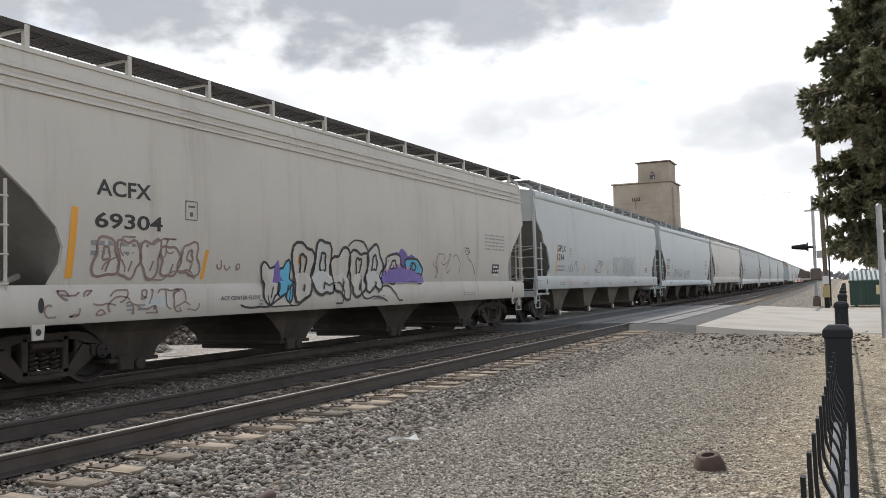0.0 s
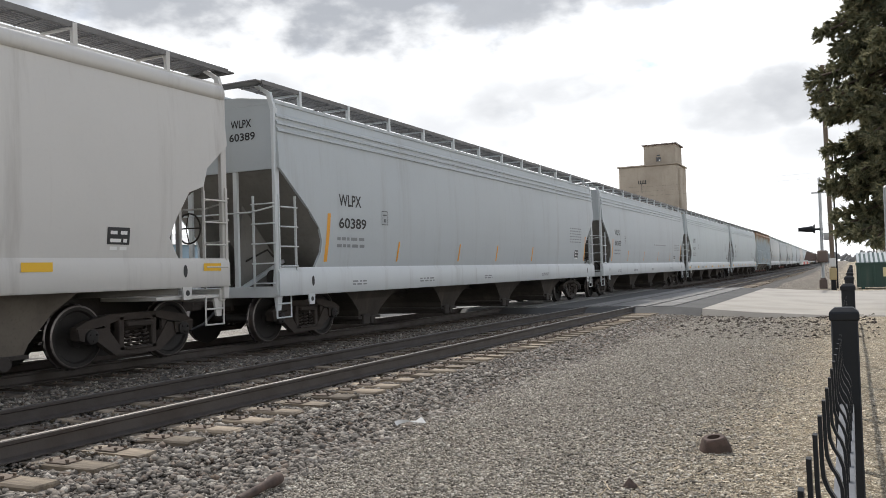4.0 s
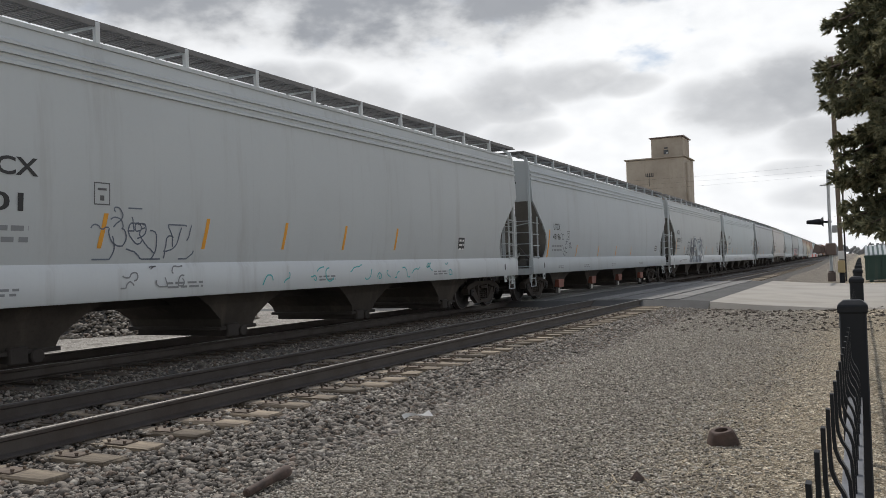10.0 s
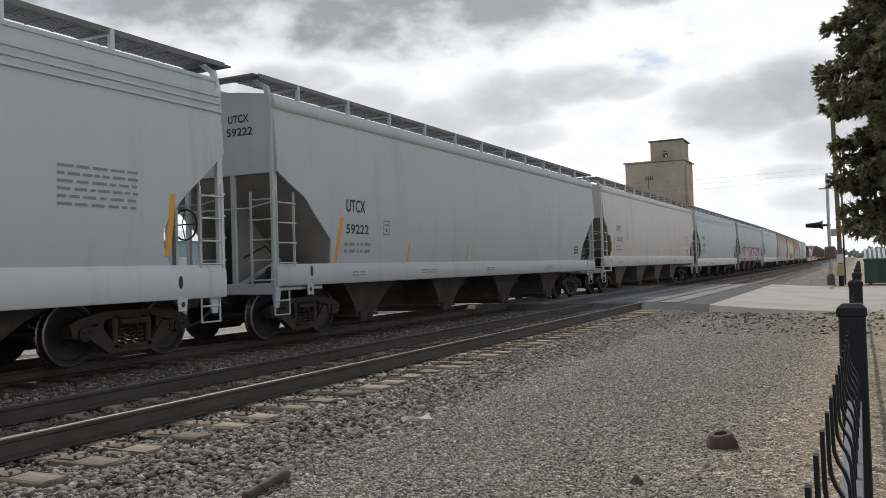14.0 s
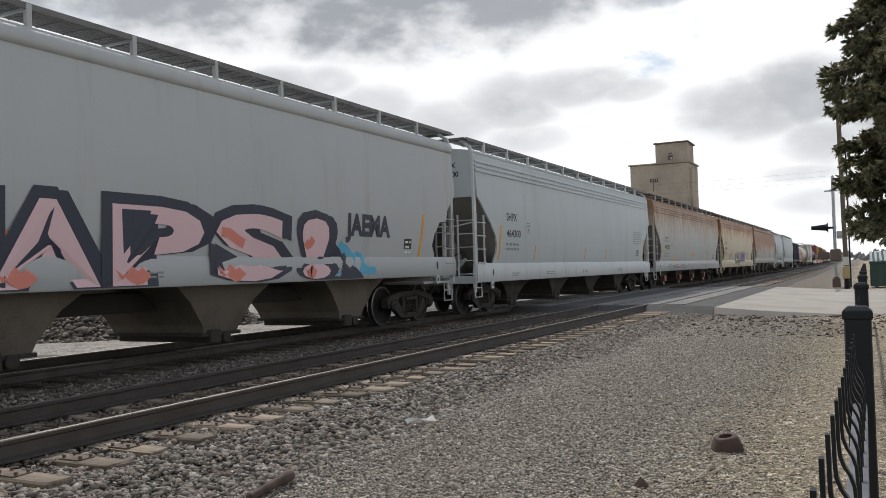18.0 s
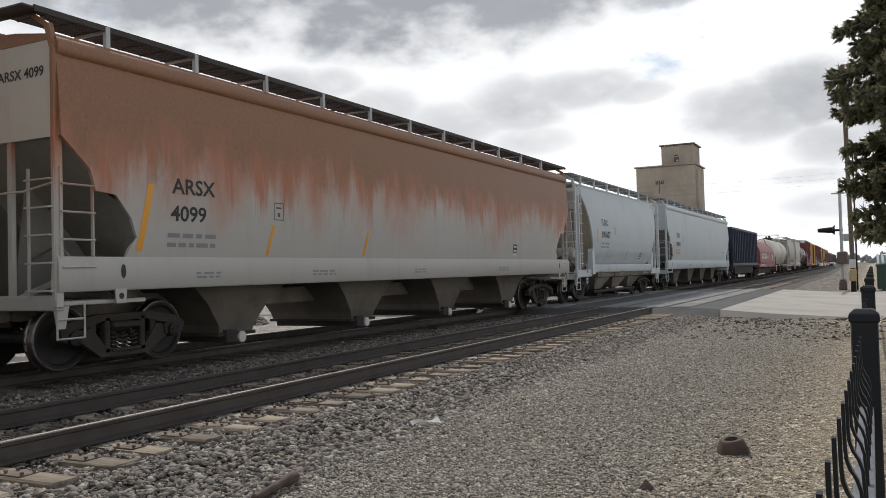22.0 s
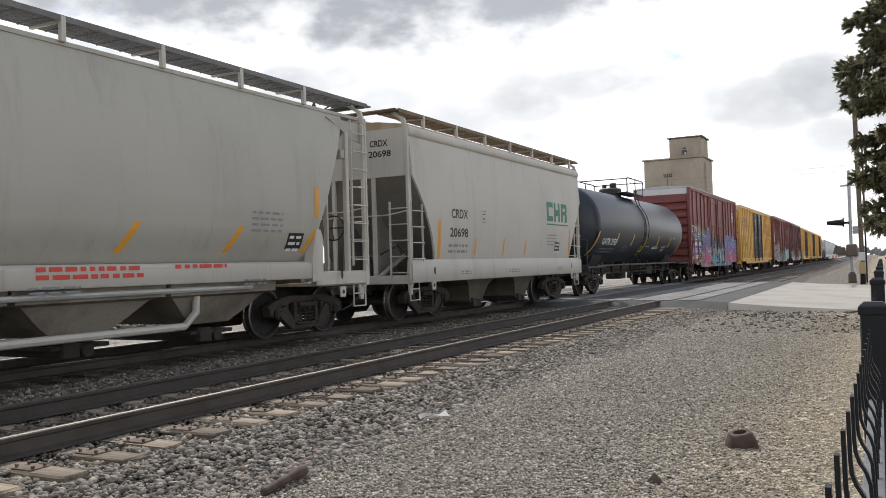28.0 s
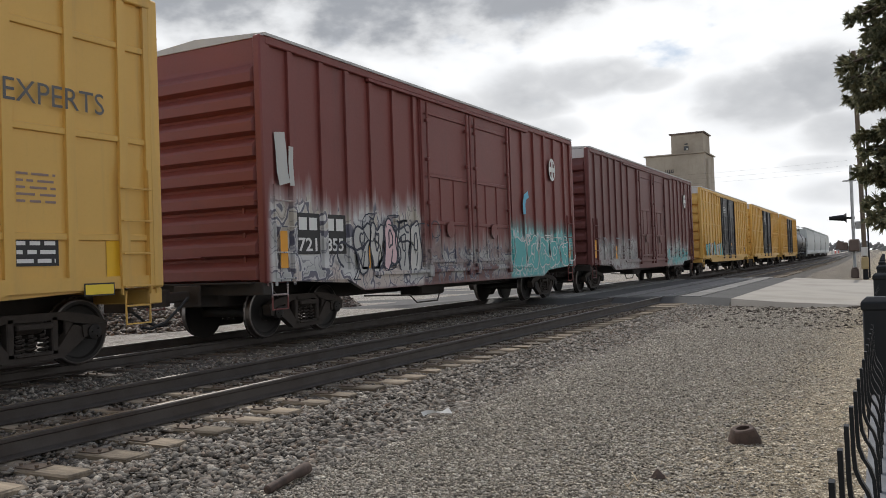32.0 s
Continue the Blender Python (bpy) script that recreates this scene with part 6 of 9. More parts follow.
SUNSET = fading_paint("crimson_to_violet_spray_paint", ((0.9, (0.50, 0.055, 0.14)), (1.5, (0.46, 0.05, 0.16)), (1.9, (0.19, 0.075, 0.33)), (2.4, (0.11, 0.10, 0.36)), (3.1, (0.09, 0.16, 0.45))))


# ---- graffiti: painted shapes that follow the car's side ----
def strokes(shape, side, rnd, y0, y1, z0, z1, n, w, proud):
    """Loose looping brush lines."""
    for i in range(n):
        y, z = y0 + (y1 - y0) * (i + rnd.uniform(0.1, 0.9)) / n, rnd.uniform(z0, z1)
        a, turn, pts = rnd.uniform(0, 6.28), rnd.uniform(-1.0, 1.0), []
        step = (z1 - z0) * 0.10
        for k in range(rnd.randint(10, 20)):
            pts.append((y, z))
            a += turn * 0.55 + rnd.uniform(-0.35, 0.35)
            y, z = y + math.cos(a) * step, min(z1, max(z0, z + math.sin(a) * step))
            if rnd.random() < 0.12:
                turn = rnd.uniform(-1.1, 1.1)
        ribbon(shape, side, pts, w, proud)
    return shape


def ribbon(shape, side, pts, w, proud):
    rows = []
    for i, (y, z) in enumerate(pts):
        p, q = pts[max(i - 1, 0)], pts[min(i + 1, len(pts) - 1)]
        dy, dz = q[0] - p[0], q[1] - p[1]
        l = math.hypot(dy, dz) or 1.0
        ny, nz = -dz / l * w / 2, dy / l * w / 2
        rows.append([(side(z + nz) + proud, y + ny, z + nz), (side(z - nz) + proud, y - ny, z - nz)])
    return shape.sheet(rows)


def bubble(y, z, ry, rz, rnd, n=26):
    """A swollen letter-like outline."""
    p1, p2, k1, k2 = rnd.uniform(0, 6), rnd.uniform(0, 6), rnd.uniform(0.1, 0.24), rnd.uniform(0.05, 0.14)
    out = []
    for i in range(n):
        a = 2 * math.pi * i / n
        r = 1 + k1 * math.sin(3 * a + p1) + k2 * math.sin(5 * a + p2)
        c, s = math.cos(a), math.sin(a)
        q = (abs(c) ** 4 + abs(s) ** 4) ** -0.25
        out.append((y + ry * r * c * q * 0.86, z + rz * r * s * q * 0.86))
    return out


def graffiti(car, side, y0, y1, z0, z1, letters, fills, line, seed, weight=0.05, halo=None):
    """A row of swollen painted letters nobody can read, with outlines and flourishes."""
    rnd = random.Random(seed)
    w = (y1 - y0) / letters
    groups = {}
    for i in range(letters):
        mid_z = (z0 + z1) / 2 + rnd.uniform(-0.04, 0.04) * (z1 - z0)
        pts = bubble(y0 + w * (i + 0.5), mid_z, w * rnd.uniform(0.5, 0.6), (z1 - z0) * rnd.uniform(0.40, 0.5), rnd)
        pts = [(p[0], max(p[1], z0)) for p in pts]
        groups.setdefault(i % len(fills), []).append(pts)
    if halo:
        h = Shape()
        for g in groups.values():
            for pts in g:
                cy, cz = sum(p[0] for p in pts) / len(pts), sum(p[1] for p in pts) / len(pts)
                big = [(cy + (p[0] - cy) * 1.16 + 0.05, cz + (p[1] - cz) * 1.14) for p in pts]
                h.add([(side(cz) + 0.004, cy, cz)] + [(side(z) + 0.004, y, z) for y, z in big], [(0, k + 1, (k + 1) % len(big) + 1) for k in range(len(big))])
        part("graffiti_halo", h, halo, car, smooth_angle=0, fix=False)
    for gi, (key, g) in enumerate(groups.items()):
        for pts in g:
            f = Shape()
            cy, cz = sum(p[0] for p in pts) / len(pts), sum(p[1] for p in pts) / len(pts)
            f.add([(side(cz) + 0.007 + gi * 0.001, cy, cz)] + [(side(z) + 0.007 + gi * 0.001, y, z) for y, z in pts], [(0, k + 1, (k + 1) % len(pts) + 1) for k in range(len(pts))])
            part("graffiti_fill", f, fills[key], car, smooth_angle=0, fix=False)
    o = Shape()
    for g in groups.values():
        for pts in g:
            ribbon(o, side, pts + pts[:2], weight, 0.013)
            cy, cz = sum(p[0] for p in pts) / len(pts), sum(p[1] for p in pts) / len(pts)
            if rnd.random() < 0.8:
                hole = [(cy + (p[0] - cy) * 0.28, cz + (p[1] - cz) * 0.34 + 0.1 * (z1 - z0)) for p in pts]
                ribbon(o, side, hole + hole[:2], weight * 0.9, 0.013)
            ribbon(o, side, [(cy + w * 0.05 * k, cz - (z1 - z0) * 0.3 + (z1 - z0) * 0.08 * k) for k in range(4)], weight * 0.8, 0.013)
    strokes(o, side, rnd, y0, y1, z0, z1, letters, weight * 0.6, 0.014)
    part("graffiti_outline", o, line, car, smooth_angle=0, fix=False)


def big_piece(car, side, z0, blobs, seed):
    """Tall swollen letters nobody can read: a pale rim, a body fading from crimson up to violet, looping lines over it."""
    rnd = random.Random(seed)
    for i, (y0, y1, top) in enumerate(blobs):
        w, mid = (y1 - y0) / 2, (y0 + y1) / 2
        lean, ph = rnd.uniform(-0.25, 0.25), rnd.uniform(0, 6.28)

        def outline(grow):
            pts = [(mid - (w + grow) * 0.92, z0), (mid + (w + grow) * 0.92, z0)]
            for k in range(19):
                a = math.pi * k / 18
                c, h = math.cos(a), math.sin(a) ** 0.7
                z = z0 + (top + grow - z0) * (0.58 + 0.36 * h + 0.05 * math.sin(4 * a + ph) + 0.045 * math.sin(9 * a + 2 * ph))
                pts.append((mid + (w + grow) * c * (1 + 0.06 * math.sin(2 * a + ph)) + lean * w * h, z))
            return pts

        for name, grow, lift, mat in (("graffiti_halo", 0.06, 0.004, LIME if i % 2 else SILVER), ("graffiti_outline", 0.035, 0.007, PURPLE), ("graffiti_fill", 0.0, 0.010, SUNSET)):
            part(name, Shape().add([(side(z) + lift + 0.0008 * i, y, z) for y, z in outline(grow)], [tuple(range(21))]), mat, car, smooth_angle=0, fix=False)
        h = top - z0
        for mat, n, wide, za, zb, lift in ((PURPLE, 3, 0.10, 0.3, 0.85, 0.015), (MAGENTA, 3, 0.13, 0.05, 0.4, 0.0155), (INK, 3, 0.03, 0.05, 0.85, 0.0165), (SKY_GREY, 3, 0.025, 0.3, 0.95, 0.0175), (WHITE_LETTER, 2, 0.02, 0.1, 0.95, 0.0185)):
            s = strokes(Shape(), side, rnd, y0 + 0.08, y1 - 0.2, z0 + h * za, z0 + h * zb, n, wide, lift)
            part("graffiti_stroke", s, mat, car, smooth_angle=0, fix=False)


def tag(car, side, y0, y1, z0, z1, n, mat, seed, w=0.025):
    part("graffiti_tag", strokes(Shape(), side, random.Random(seed), y0, y1, z0, z1, n, w, 0.008), mat, car, smooth_angle=0, fix=False)


def sprayed(car, side, word, size, y, z, mat, bold=0.0, squeeze=0.85, proud=0.009, name="graffiti_word"):
    part(name, lettering(Shape(), word, size, y, z, side, bold, squeeze, proud), mat, car, smooth_angle=0, fix=False)


# ---- the train, car by car ----
SPEED = 19.15
TRAIN = []
# places of the couplings along the line at the start
JOIN = [5.7, 25.9, 47.1, 67.5, 88.15, 110.0, 130.2, 151.9, 173.9, 194.7, 215.75, 237.3, 257.8, 279.4, 300.7, 322.7, 343.3, 364.4, 385.8, 407.4,
        427.9, 449.8, 463.4, 485.9, 503.3, 520.0, 536.8, 550.9, 564.9, 583.4, 601.2, 622.9, 641.2, 661.4, 682.6, 704.2, 725.8, 743.6, 764.4, 785.2, 806.0, 826.8]


# the other cars by their own ends: front, rear, and how far their couplers reach out
ENDS = {20: (428.6, 448.8, 0.7), 21: (449.9, 462.8, 0.7), 22: (464.6, 485.2, 0.7), 23: (487.15, 502.9, 0.75), 24: (503.75, 519.2, 0.75), 25: (520.4, 536.8, 0.7), 26: (537.5, 550.6, 0.7),
        27: (552.4, 564.15, 0.7), 28: (565.1, 582.9, 0.6), 29: (583.6, 600.0, 1.08), 30: (602.15, 621.5, 1.35), 31: (624.05, 639.85, 1.08), 32: (641.9, 659.9, 1.08)}


def place(index, made):
    car, side, ye = made
    a, b = ENDS[index][:2] if index in ENDS else JOIN[index:index + 2]
    TRAIN.append((car, (a + b) / 2))
    return car, side, ye


def span(index):
    if index in ENDS:
        return ENDS[index][1] - ENDS[index][0] + 2 * ENDS[index][2]
    return JOIN[index + 1] - JOIN[index]


def mural(car, side, y0, y1, z0, tops, bands, seed, proud=0.004):
    """Overlapping bands of spray paint with ragged upper edges; tops gives the heights from front to rear, bands pairs of paint and share."""
    rnd = random.Random(seed)
    n = int((y1 - y0) / 0.09)
    for b, (mat, share) in enumerate(bands):
        rows, ph = [], [rnd.uniform(0, 6.28) for _ in range(4)]
        for i in range(n + 1):
            f = i / n
            k = f * (len(tops) - 1)
            j = min(int(k), len(tops) - 2)
            top = tops[j] + (tops[j + 1] - tops[j]) * (k - j)
            wob = 0.09 * math.sin(f * 23 + ph[0]) + 0.05 * math.sin(f * 51 + ph[1]) + 0.02 * math.sin(f * 90 + ph[2])
            z = max(z0 + 0.02, z0 + (top - z0) * share * (1 + wob))
            y = y0 + (y1 - y0) * f
            rows.append([(side(z0) + proud + 0.0012 * b, y, z0), (side((z0 + z) / 2) + proud + 0.0012 * b, y, (z0 + z) / 2), (side(z) + proud + 0.0012 * b, y, z)])
        part("graffiti_field", Shape().sheet(rows), mat, car, smooth_angle=0, fix=False)


def fitted_letter(ch, y0, y1, z0, z1, side, proud, grow=0.0):
    """One painted letter stretched to a rectangle."""
    pts, faces = letter_outline(ch, 1.0, 0.02 + grow, 1.0)
    a0, a1 = min(p[0] for p in pts), max(p[0] for p in pts)
    b0, b1 = min(p[1] for p in pts), max(p[1] for p in pts)
    out = []
    for a, b in pts:
        z = z0 + (z1 - z0) * (b - b0) / (b1 - b0)
        out.append((side(z) + proud, y0 + (y1 - y0) * (a - a0) / (a1 - a0), z))
    return Shape().add(out, faces)


SLOT = [(0.045 * math.cos(a), 0.1 * math.sin(a)) for a in [i * math.pi / 6 for i in range(12)]]


def standard(index, label, body, marks, number, sill=None, mbox=(1.9, 2.75, 2.62, 2.86), nbox=(1.9, 2.95, 2.17, 2.39), panel=(3.6, 2.3), tape=(1.42, 1.5, 2.45, 0.08), small=(4.3, 7.6, 10.2, 13.2),
             small_z=(1.5, 1.95, 0.18), rear_tape=(1.40, 1.5, 2.42, 0.1), rear_print=(3.2, 2.68, 1.4, 6), stencil=(2.6, 1.62, 0.44, 0.28), mat=None, end_line=False, **kw):
    """A covered hopper with its lettering. Distances of marks run back from the car's front; rear_ ones and the stencil run forward from its rear."""
    car, side, ye = place(index, hopper(label, span(index), body, sill, **kw))
    if marks:
        mark_block(car, side, -ye, marks, mbox, number, nbox, panel, mat, index)
        lines = ((marks + " " + number, 0.35, 1.28, 3.93, 4.07),) if end_line else ((marks, 0.50, 0.98, 4.0, 4.15), (number, 0.46, 1.06, 3.76, 3.91))
        for word, a, b, c, d in lines:
            flat = fitted_word(word, a, b, c, d, lambda z: 0.0)
            part("end_mark", Shape().add([(y, -ye + 0.004, z) for x, y, z in flat.v], flat.f), mat or BLACK_PAINT, car, smooth_angle=0, fix=False)
    if tape:
        tapes(car, side, [(-ye + tape[0], tape[1], tape[2])], w=0.11, lean=tape[3])
    if small:
        tapes(car, side, [-ye + d for d in small], small_z[0], small_z[1], 0.075, small_z[2])
    if rear_tape:
        tapes(car, side, [(ye - rear_tape[0], rear_tape[1], rear_tape[2])], w=0.10, lean=rear_tape[3])
    if stencil:
        consolidated(car, side, ye - stencil[0], *stencil[1:])
    if rear_print:
        part("small_print", bars(Shape(), ye - rear_print[0], rear_print[1], rear_print[2], rear_print[3], side, 0.04, 0.1, index + 40), GREY_LETTER, car, smooth_angle=0, fix=False)
    sill_side = lambda z: 1.572
    low = kw.get("sill_z", (0.88, 1.40))[0]
    for k, d in enumerate((2.4, 5.4, 9.3, 14.1)):
        if d < 2 * ye - 1.5:
            part("small_print", bars(Shape(), -ye + d, low + 0.2, 0.55 + 0.2 * (k % 2), 2, sill_side, 0.032, 0.06, index + 80 + k), GREY_LETTER, car, smooth_angle=0, fix=False)
    for y in (-ye + 1.0, ye - 1.0):
        part("jacking_slot", Shape().add([(1.575, y + a, low + 0.26 + b) for a, b in SLOT], [tuple(range(12))]), BLACK_PAINT, car, smooth_angle=0, fix=False)
    for y in (-ye + 0.86, ye - 1.06):
        lug = part("lift_lug", Shape().prism([(y, low + 0.02), (y + 0.2, low + 0.02), (y + 0.18, low - 0.18), (y + 0.02, low - 0.18)], "x", 1.545, 1.57), sill or body, car)
        part("lug_hole", Shape().add([(1.574, y + 0.1 + 0.045 * math.cos(i), low - 0.08 + 0.045 * math.sin(i)) for i in [k * 0.6283 for k in range(10)]], [tuple(range(10))]), BLACK_PAINT, lug, smooth_angle=0, fix=False)
    return car, side, ye


def build_train():
    # weathered cream hopper with long graffiti
    car, side, ye = standard(0, "cream-grey covered hopper car with black graffiti letters, on the far track", CREAM, "ACFX", "69304", board=GRATE_DARK, bays=4, mbox=(1.85, 2.86, 2.63, 2.86), nbox=(1.83, 3.09, 2.18, 2.40), panel=(3.57, 2.39), tape=(1.39, 1.49, 2.44, 0.06), small=(3.96, 6.5, 7.5), small_z=(1.47, 1.94, 0.2), rear_tape=None, rear_print=(3.2, 2.70, 1.5, 5), stencil=(2.6, 1.61, 0.5, 0.28))
    whole = lambda z: max(side(z), 1.575) if z < 1.42 else side(z)
    graffiti(car, side, -7.56, -5.5, 1.46, 2.08, 5, [CREAM], FADED_BROWN, 11, 0.04)
    tag(car, side, -5.1, -4.5, 1.56, 1.78, 3, FADED_BROWN, 14, 0.03)
    tag(car, lambda z: 1.575, -8.3, -5.6, 0.98, 1.32, 20, FADED_BROWN, 15, 0.025)
    part("paint_patch", patch(Shape(), -6.65, -6.18, 1.06, 1.21, lambda z: 1.575), GREY_A, car, "pale rectangle of fresh paint", smooth_angle=0, fix=False)
    part("lettering", fitted_word("ACF CENTER FLOW", -5.0, -3.96, 1.12, 1.19, lambda z: 1.572), DARK_LETTER, car, smooth_angle=0, fix=False)
    mural(car, whole, -3.9, -3.05, 0.96, (1.2, 1.8, 1.5), [(PURPLE, 1.0), (CREAM, 0.7)], 16)
    mural(car, whole, 0.35, 2.35, 1.38, (1.75, 2.15, 2.05, 1.7), [(PURPLE, 1.0), (LILAC, 0.55)], 17, 0.007)
    graffiti(car, whole, -3.9, -3.0, 0.98, 1.85, 2, [CREAM, SKY_BLUE], BLACK_PAINT, 18, 0.045)
    graffiti(car, whole, -3.0, 0.35, 0.98, 2.28, 5, [CREAM, SILVER, CREAM], BLACK_PAINT, 12, 0.06)
    graffiti(car, whole, 0.4, 2.3, 1.35, 2.05, 2, [CREAM, SKY_BLUE], BLACK_PAINT, 19, 0.055)
    tag(car, side, 2.8, 4.3, 1.5, 2.1, 5, FADED_BROWN, 13, 0.03)
    tag(car, side, 4.7, 5.4, 1.6, 2.3, 2, INK, 20, 0.025)
    car, side, ye = standard(1, "pale grey covered hopper car with faint grey and black scrawled graffiti", GREY_A, "GPLX", "1294", sill_z=(1.10, 1.56), cut=HIGH_NOTCH_CUT, stripes=False, bay_mat=PALE_BAY, mbox=(2.12, 3.12, 2.44, 2.68), nbox=(2.10, 2.88, 2.12, 2.35), panel=(3.57, 2.30), tape=(1.88, 1.64, 2.62, 0.26), small=(5.5, 9.13), small_z=(1.63, 2.12, 0.25), rear_tape=None, rear_print=None, stencil=(3.0, 1.76, 0.4, 0.24), cap_mat=GREY_W)
    tag(car, side, -6.44, -5.2, 1.72, 2.11, 7, INK, 21, 0.025)
    tag(car, side, -2.58, -1.4, 1.72, 2.2, 7, INK, 61, 0.03)
    graffiti(car, side, 0.2, 4.6, 1.58, 2.5, 6, [GREY_A], GREY_LETTER, 22, 0.03)
    tag(car, lambda z: 1.575, -6.8, -5.9, 1.22, 1.45, 6, CORAL, 24, 0.02)
    tag(car, lambda z: 1.575, -4.4, -3.6, 1.25, 1.4, 4, CORAL, 25, 0.015)
    car, side, ye = standard(2, "pale grey covered hopper car with thin black graffiti tags", GREY_C, "UTCX", "58711", sill_z=(1.02, 1.36), cut=STRAIGHT_CUT, stripes=False, mbox=(1.54, 2.27, 2.33, 2.60), nbox=(1.53, 2.35, 2.02, 2.24), panel=(2.99, 2.01), tape=(1.16, 1.42, 2.38, 0.2), small=(3.24, 6.4), small_z=(1.41, 1.9, 0.22), end_line=True)
    tag(car, side, -5.57, -3.15, 1.56, 2.02, 24, INK, 23, 0.022)
    tag(car, side, -2.17, -0.2, 1.5, 1.98, 20, INK, 26, 0.022)
    car, side, ye = standard(3, "warm pale grey covered hopper car with yellow tape on its sill", GREY_W, "GPLX", "76198", sill_z=(1.10, 1.56), cut=HIGH_NOTCH_CUT, stripes=False, bay_mat=PALE_BAY, bays=4, mbox=(1.98, 2.82, 2.35, 2.60), nbox=(1.93, 2.93, 2.07, 2.30), panel=(3.41, 2.12), tape=None, small=(), rear_tape=None, rear_print=(7.6, 1.98, 1.9, 2), stencil=(2.5, 1.75, 0.4, 0.24), end_line=True)
    tapes(car, lambda z: 1.575, [(-ye + 0.11, 1.30, 1.51)], w=0.40, mat=GOLD)
    tapes(car, lambda z: 1.575, [(-ye + d, 1.38, 1.50) for d in (3.40, 7.32, 11.3, 15.4)], w=0.46, mat=GOLD)
    tapes(car, lambda z: 1.575, [(ye - 0.6, 1.36, 1.48)], w=0.4, mat=GOLD)
    standard(4, "cool grey covered hopper car with a pale sill", GREY_B, "WLPX", "60389", SILL)
    car, side, ye = standard(5, "cool grey covered hopper car with orange tape and small print", GREY_B, "WLPX", "60353", SILL, rear_print=(3.31, 2.38, 1.5, 4), stencil=(3.39, 1.61, 0.5, 0.15), rear_tape=(1.43, 1.49, 2.42, 0.12), small=(4.3, 7.6, 10.93, 14.2))
    part("small_print", bars(Shape(), 0.5, 2.3, 3.2, 1, side, 0.05, 0.1, 9), GREY_LETTER, car, smooth_angle=0, fix=False)
    car, side, ye = standard(6, "light grey covered hopper car with a clean curved side", GREY_C, "GEFX", "51260", SILL, mbox=(1.81, 2.73, 2.67, 2.93), nbox=(1.93, 2.70, 2.20, 2.39), panel=(3.8, 2.3), tape=None, small=(), rear_tape=None, rear_print=(3.33, 2.76, 0.9, 6), stencil=(2.17, 1.62, 0.4, 0.3))
    tapes(car, lambda z: 1.575, [(-ye + d, 1.02, 1.13) for d in (0.3, 3.6, 6.8, 9.95, 13.04, 15.97, 19.62)], w=0.5, mat=GOLD)
    car, side, ye = standard(7, "light grey covered hopper car with a plain side and pale sill", GREY_C, "EQUX", "12111", SILL, mbox=(1.97, 2.85, 2.64, 2.86), nbox=(2.0, 2.65, 2.19, 2.40), tape=None, small=(), rear_tape=None, rear_print=(5.38, 2.24, 1.4, 6), stencil=(3.48, 1.66, 0.5, 0.29), board=GRATE_DARK)
    tapes(car, lambda z: 1.575, [(y, 1.03, 1.14) for y in (-9.9, -6.0, -3.1, -0.37, 2.67, 5.54, 8.8)], w=0.48, mat=GOLD)
    car, side, ye = place(8, ribbed_hopper("worn pale blue ribbed covered hopper car with rust streaks", span(8), RIBBED_BLUE, DIRTY_TAN, GRATE_DARK))
    flat = lambda z: 1.50
    for name, z, words in (("reporting_mark", 2.09, ("OC", "PX")), ("car_number", 1.52, ("70", "637"))):
        for y, word in zip((-8.13, -7.56), words):
            part(name, lettering(Shape(), word, 0.35, y, z, flat, 0.012, 0.8), BLACK_PAINT, car, smooth_angle=0, fix=False)
    part("small_print", bars(Shape(), -6.75, 1.72, 0.5, 2, flat, 0.07, 0.16, 5), GREY_LETTER, car, smooth_angle=0, fix=False)
    part("small_print", bars(Shape(), -5.9, 1.74, 0.5, 2, flat, 0.05, 0.13, 7), GREY_LETTER, car, smooth_angle=0, fix=False)
    tapes(car, lambda z: 1.505, [(-8.42, 1.18, 2.2)], w=0.13)
    tapes(car, lambda z: 1.57, [(y - 0.055, 1.21, 1.69) for y in (-4.18, -2.43, 0.13, 2.75, 4.41, 8.73)], w=0.11)
    part("notice_plate", patch(Shape(), -1.94, -1.30, 1.56, 1.77, lambda z: 1.575), YELLOW, car, "yellow notice plate", smooth_angle=0, fix=False)
    part("stencil_print", bars(Shape(), -1.9, 1.69, 0.55, 2, lambda z: 1.58, 0.045, 0.08, 5), DARK_LETTER, car, smooth_angle=0, fix=False)
    car, side, ye = standard(9, "pale grey covered hopper car with green scrawl on the sill", GREY_A, "UTCX", "1501", SILL, mbox=(2.12, 3.23, 2.50, 2.73), nbox=(2.1, 3.02, 2.06, 2.29), panel=(4.08, 2.20), tape=(1.42, 1.6, 2.5, 0.1), small=(4.15, 6.16, 8.19, 10.14, 12.22), small_z=(1.61, 2.09, 0.22), rear_tape=None, rear_print=None, stencil=(4.11, 1.65, 0.37, 0.29))
    whole = lambda z: max(side(z), 1.575) if z < 1.42 else side(z)
    tag(car, side, -5.5, -4.9, 1.86, 2.18, 6, SLATE, 31, 0.02)
    tag(car, side, -5.5, -3.8, 1.46, 1.97, 12, SLATE, 33, 0.022)
    tag(car, whole, -5.4, -3.9, 1.05, 1.35, 6, GREY_LETTER, 34, 0.022)
    tag(car, lambda z: 1.575, -2, 5.5, 1.0, 1.3, 16, TEAL, 32, 0.025)
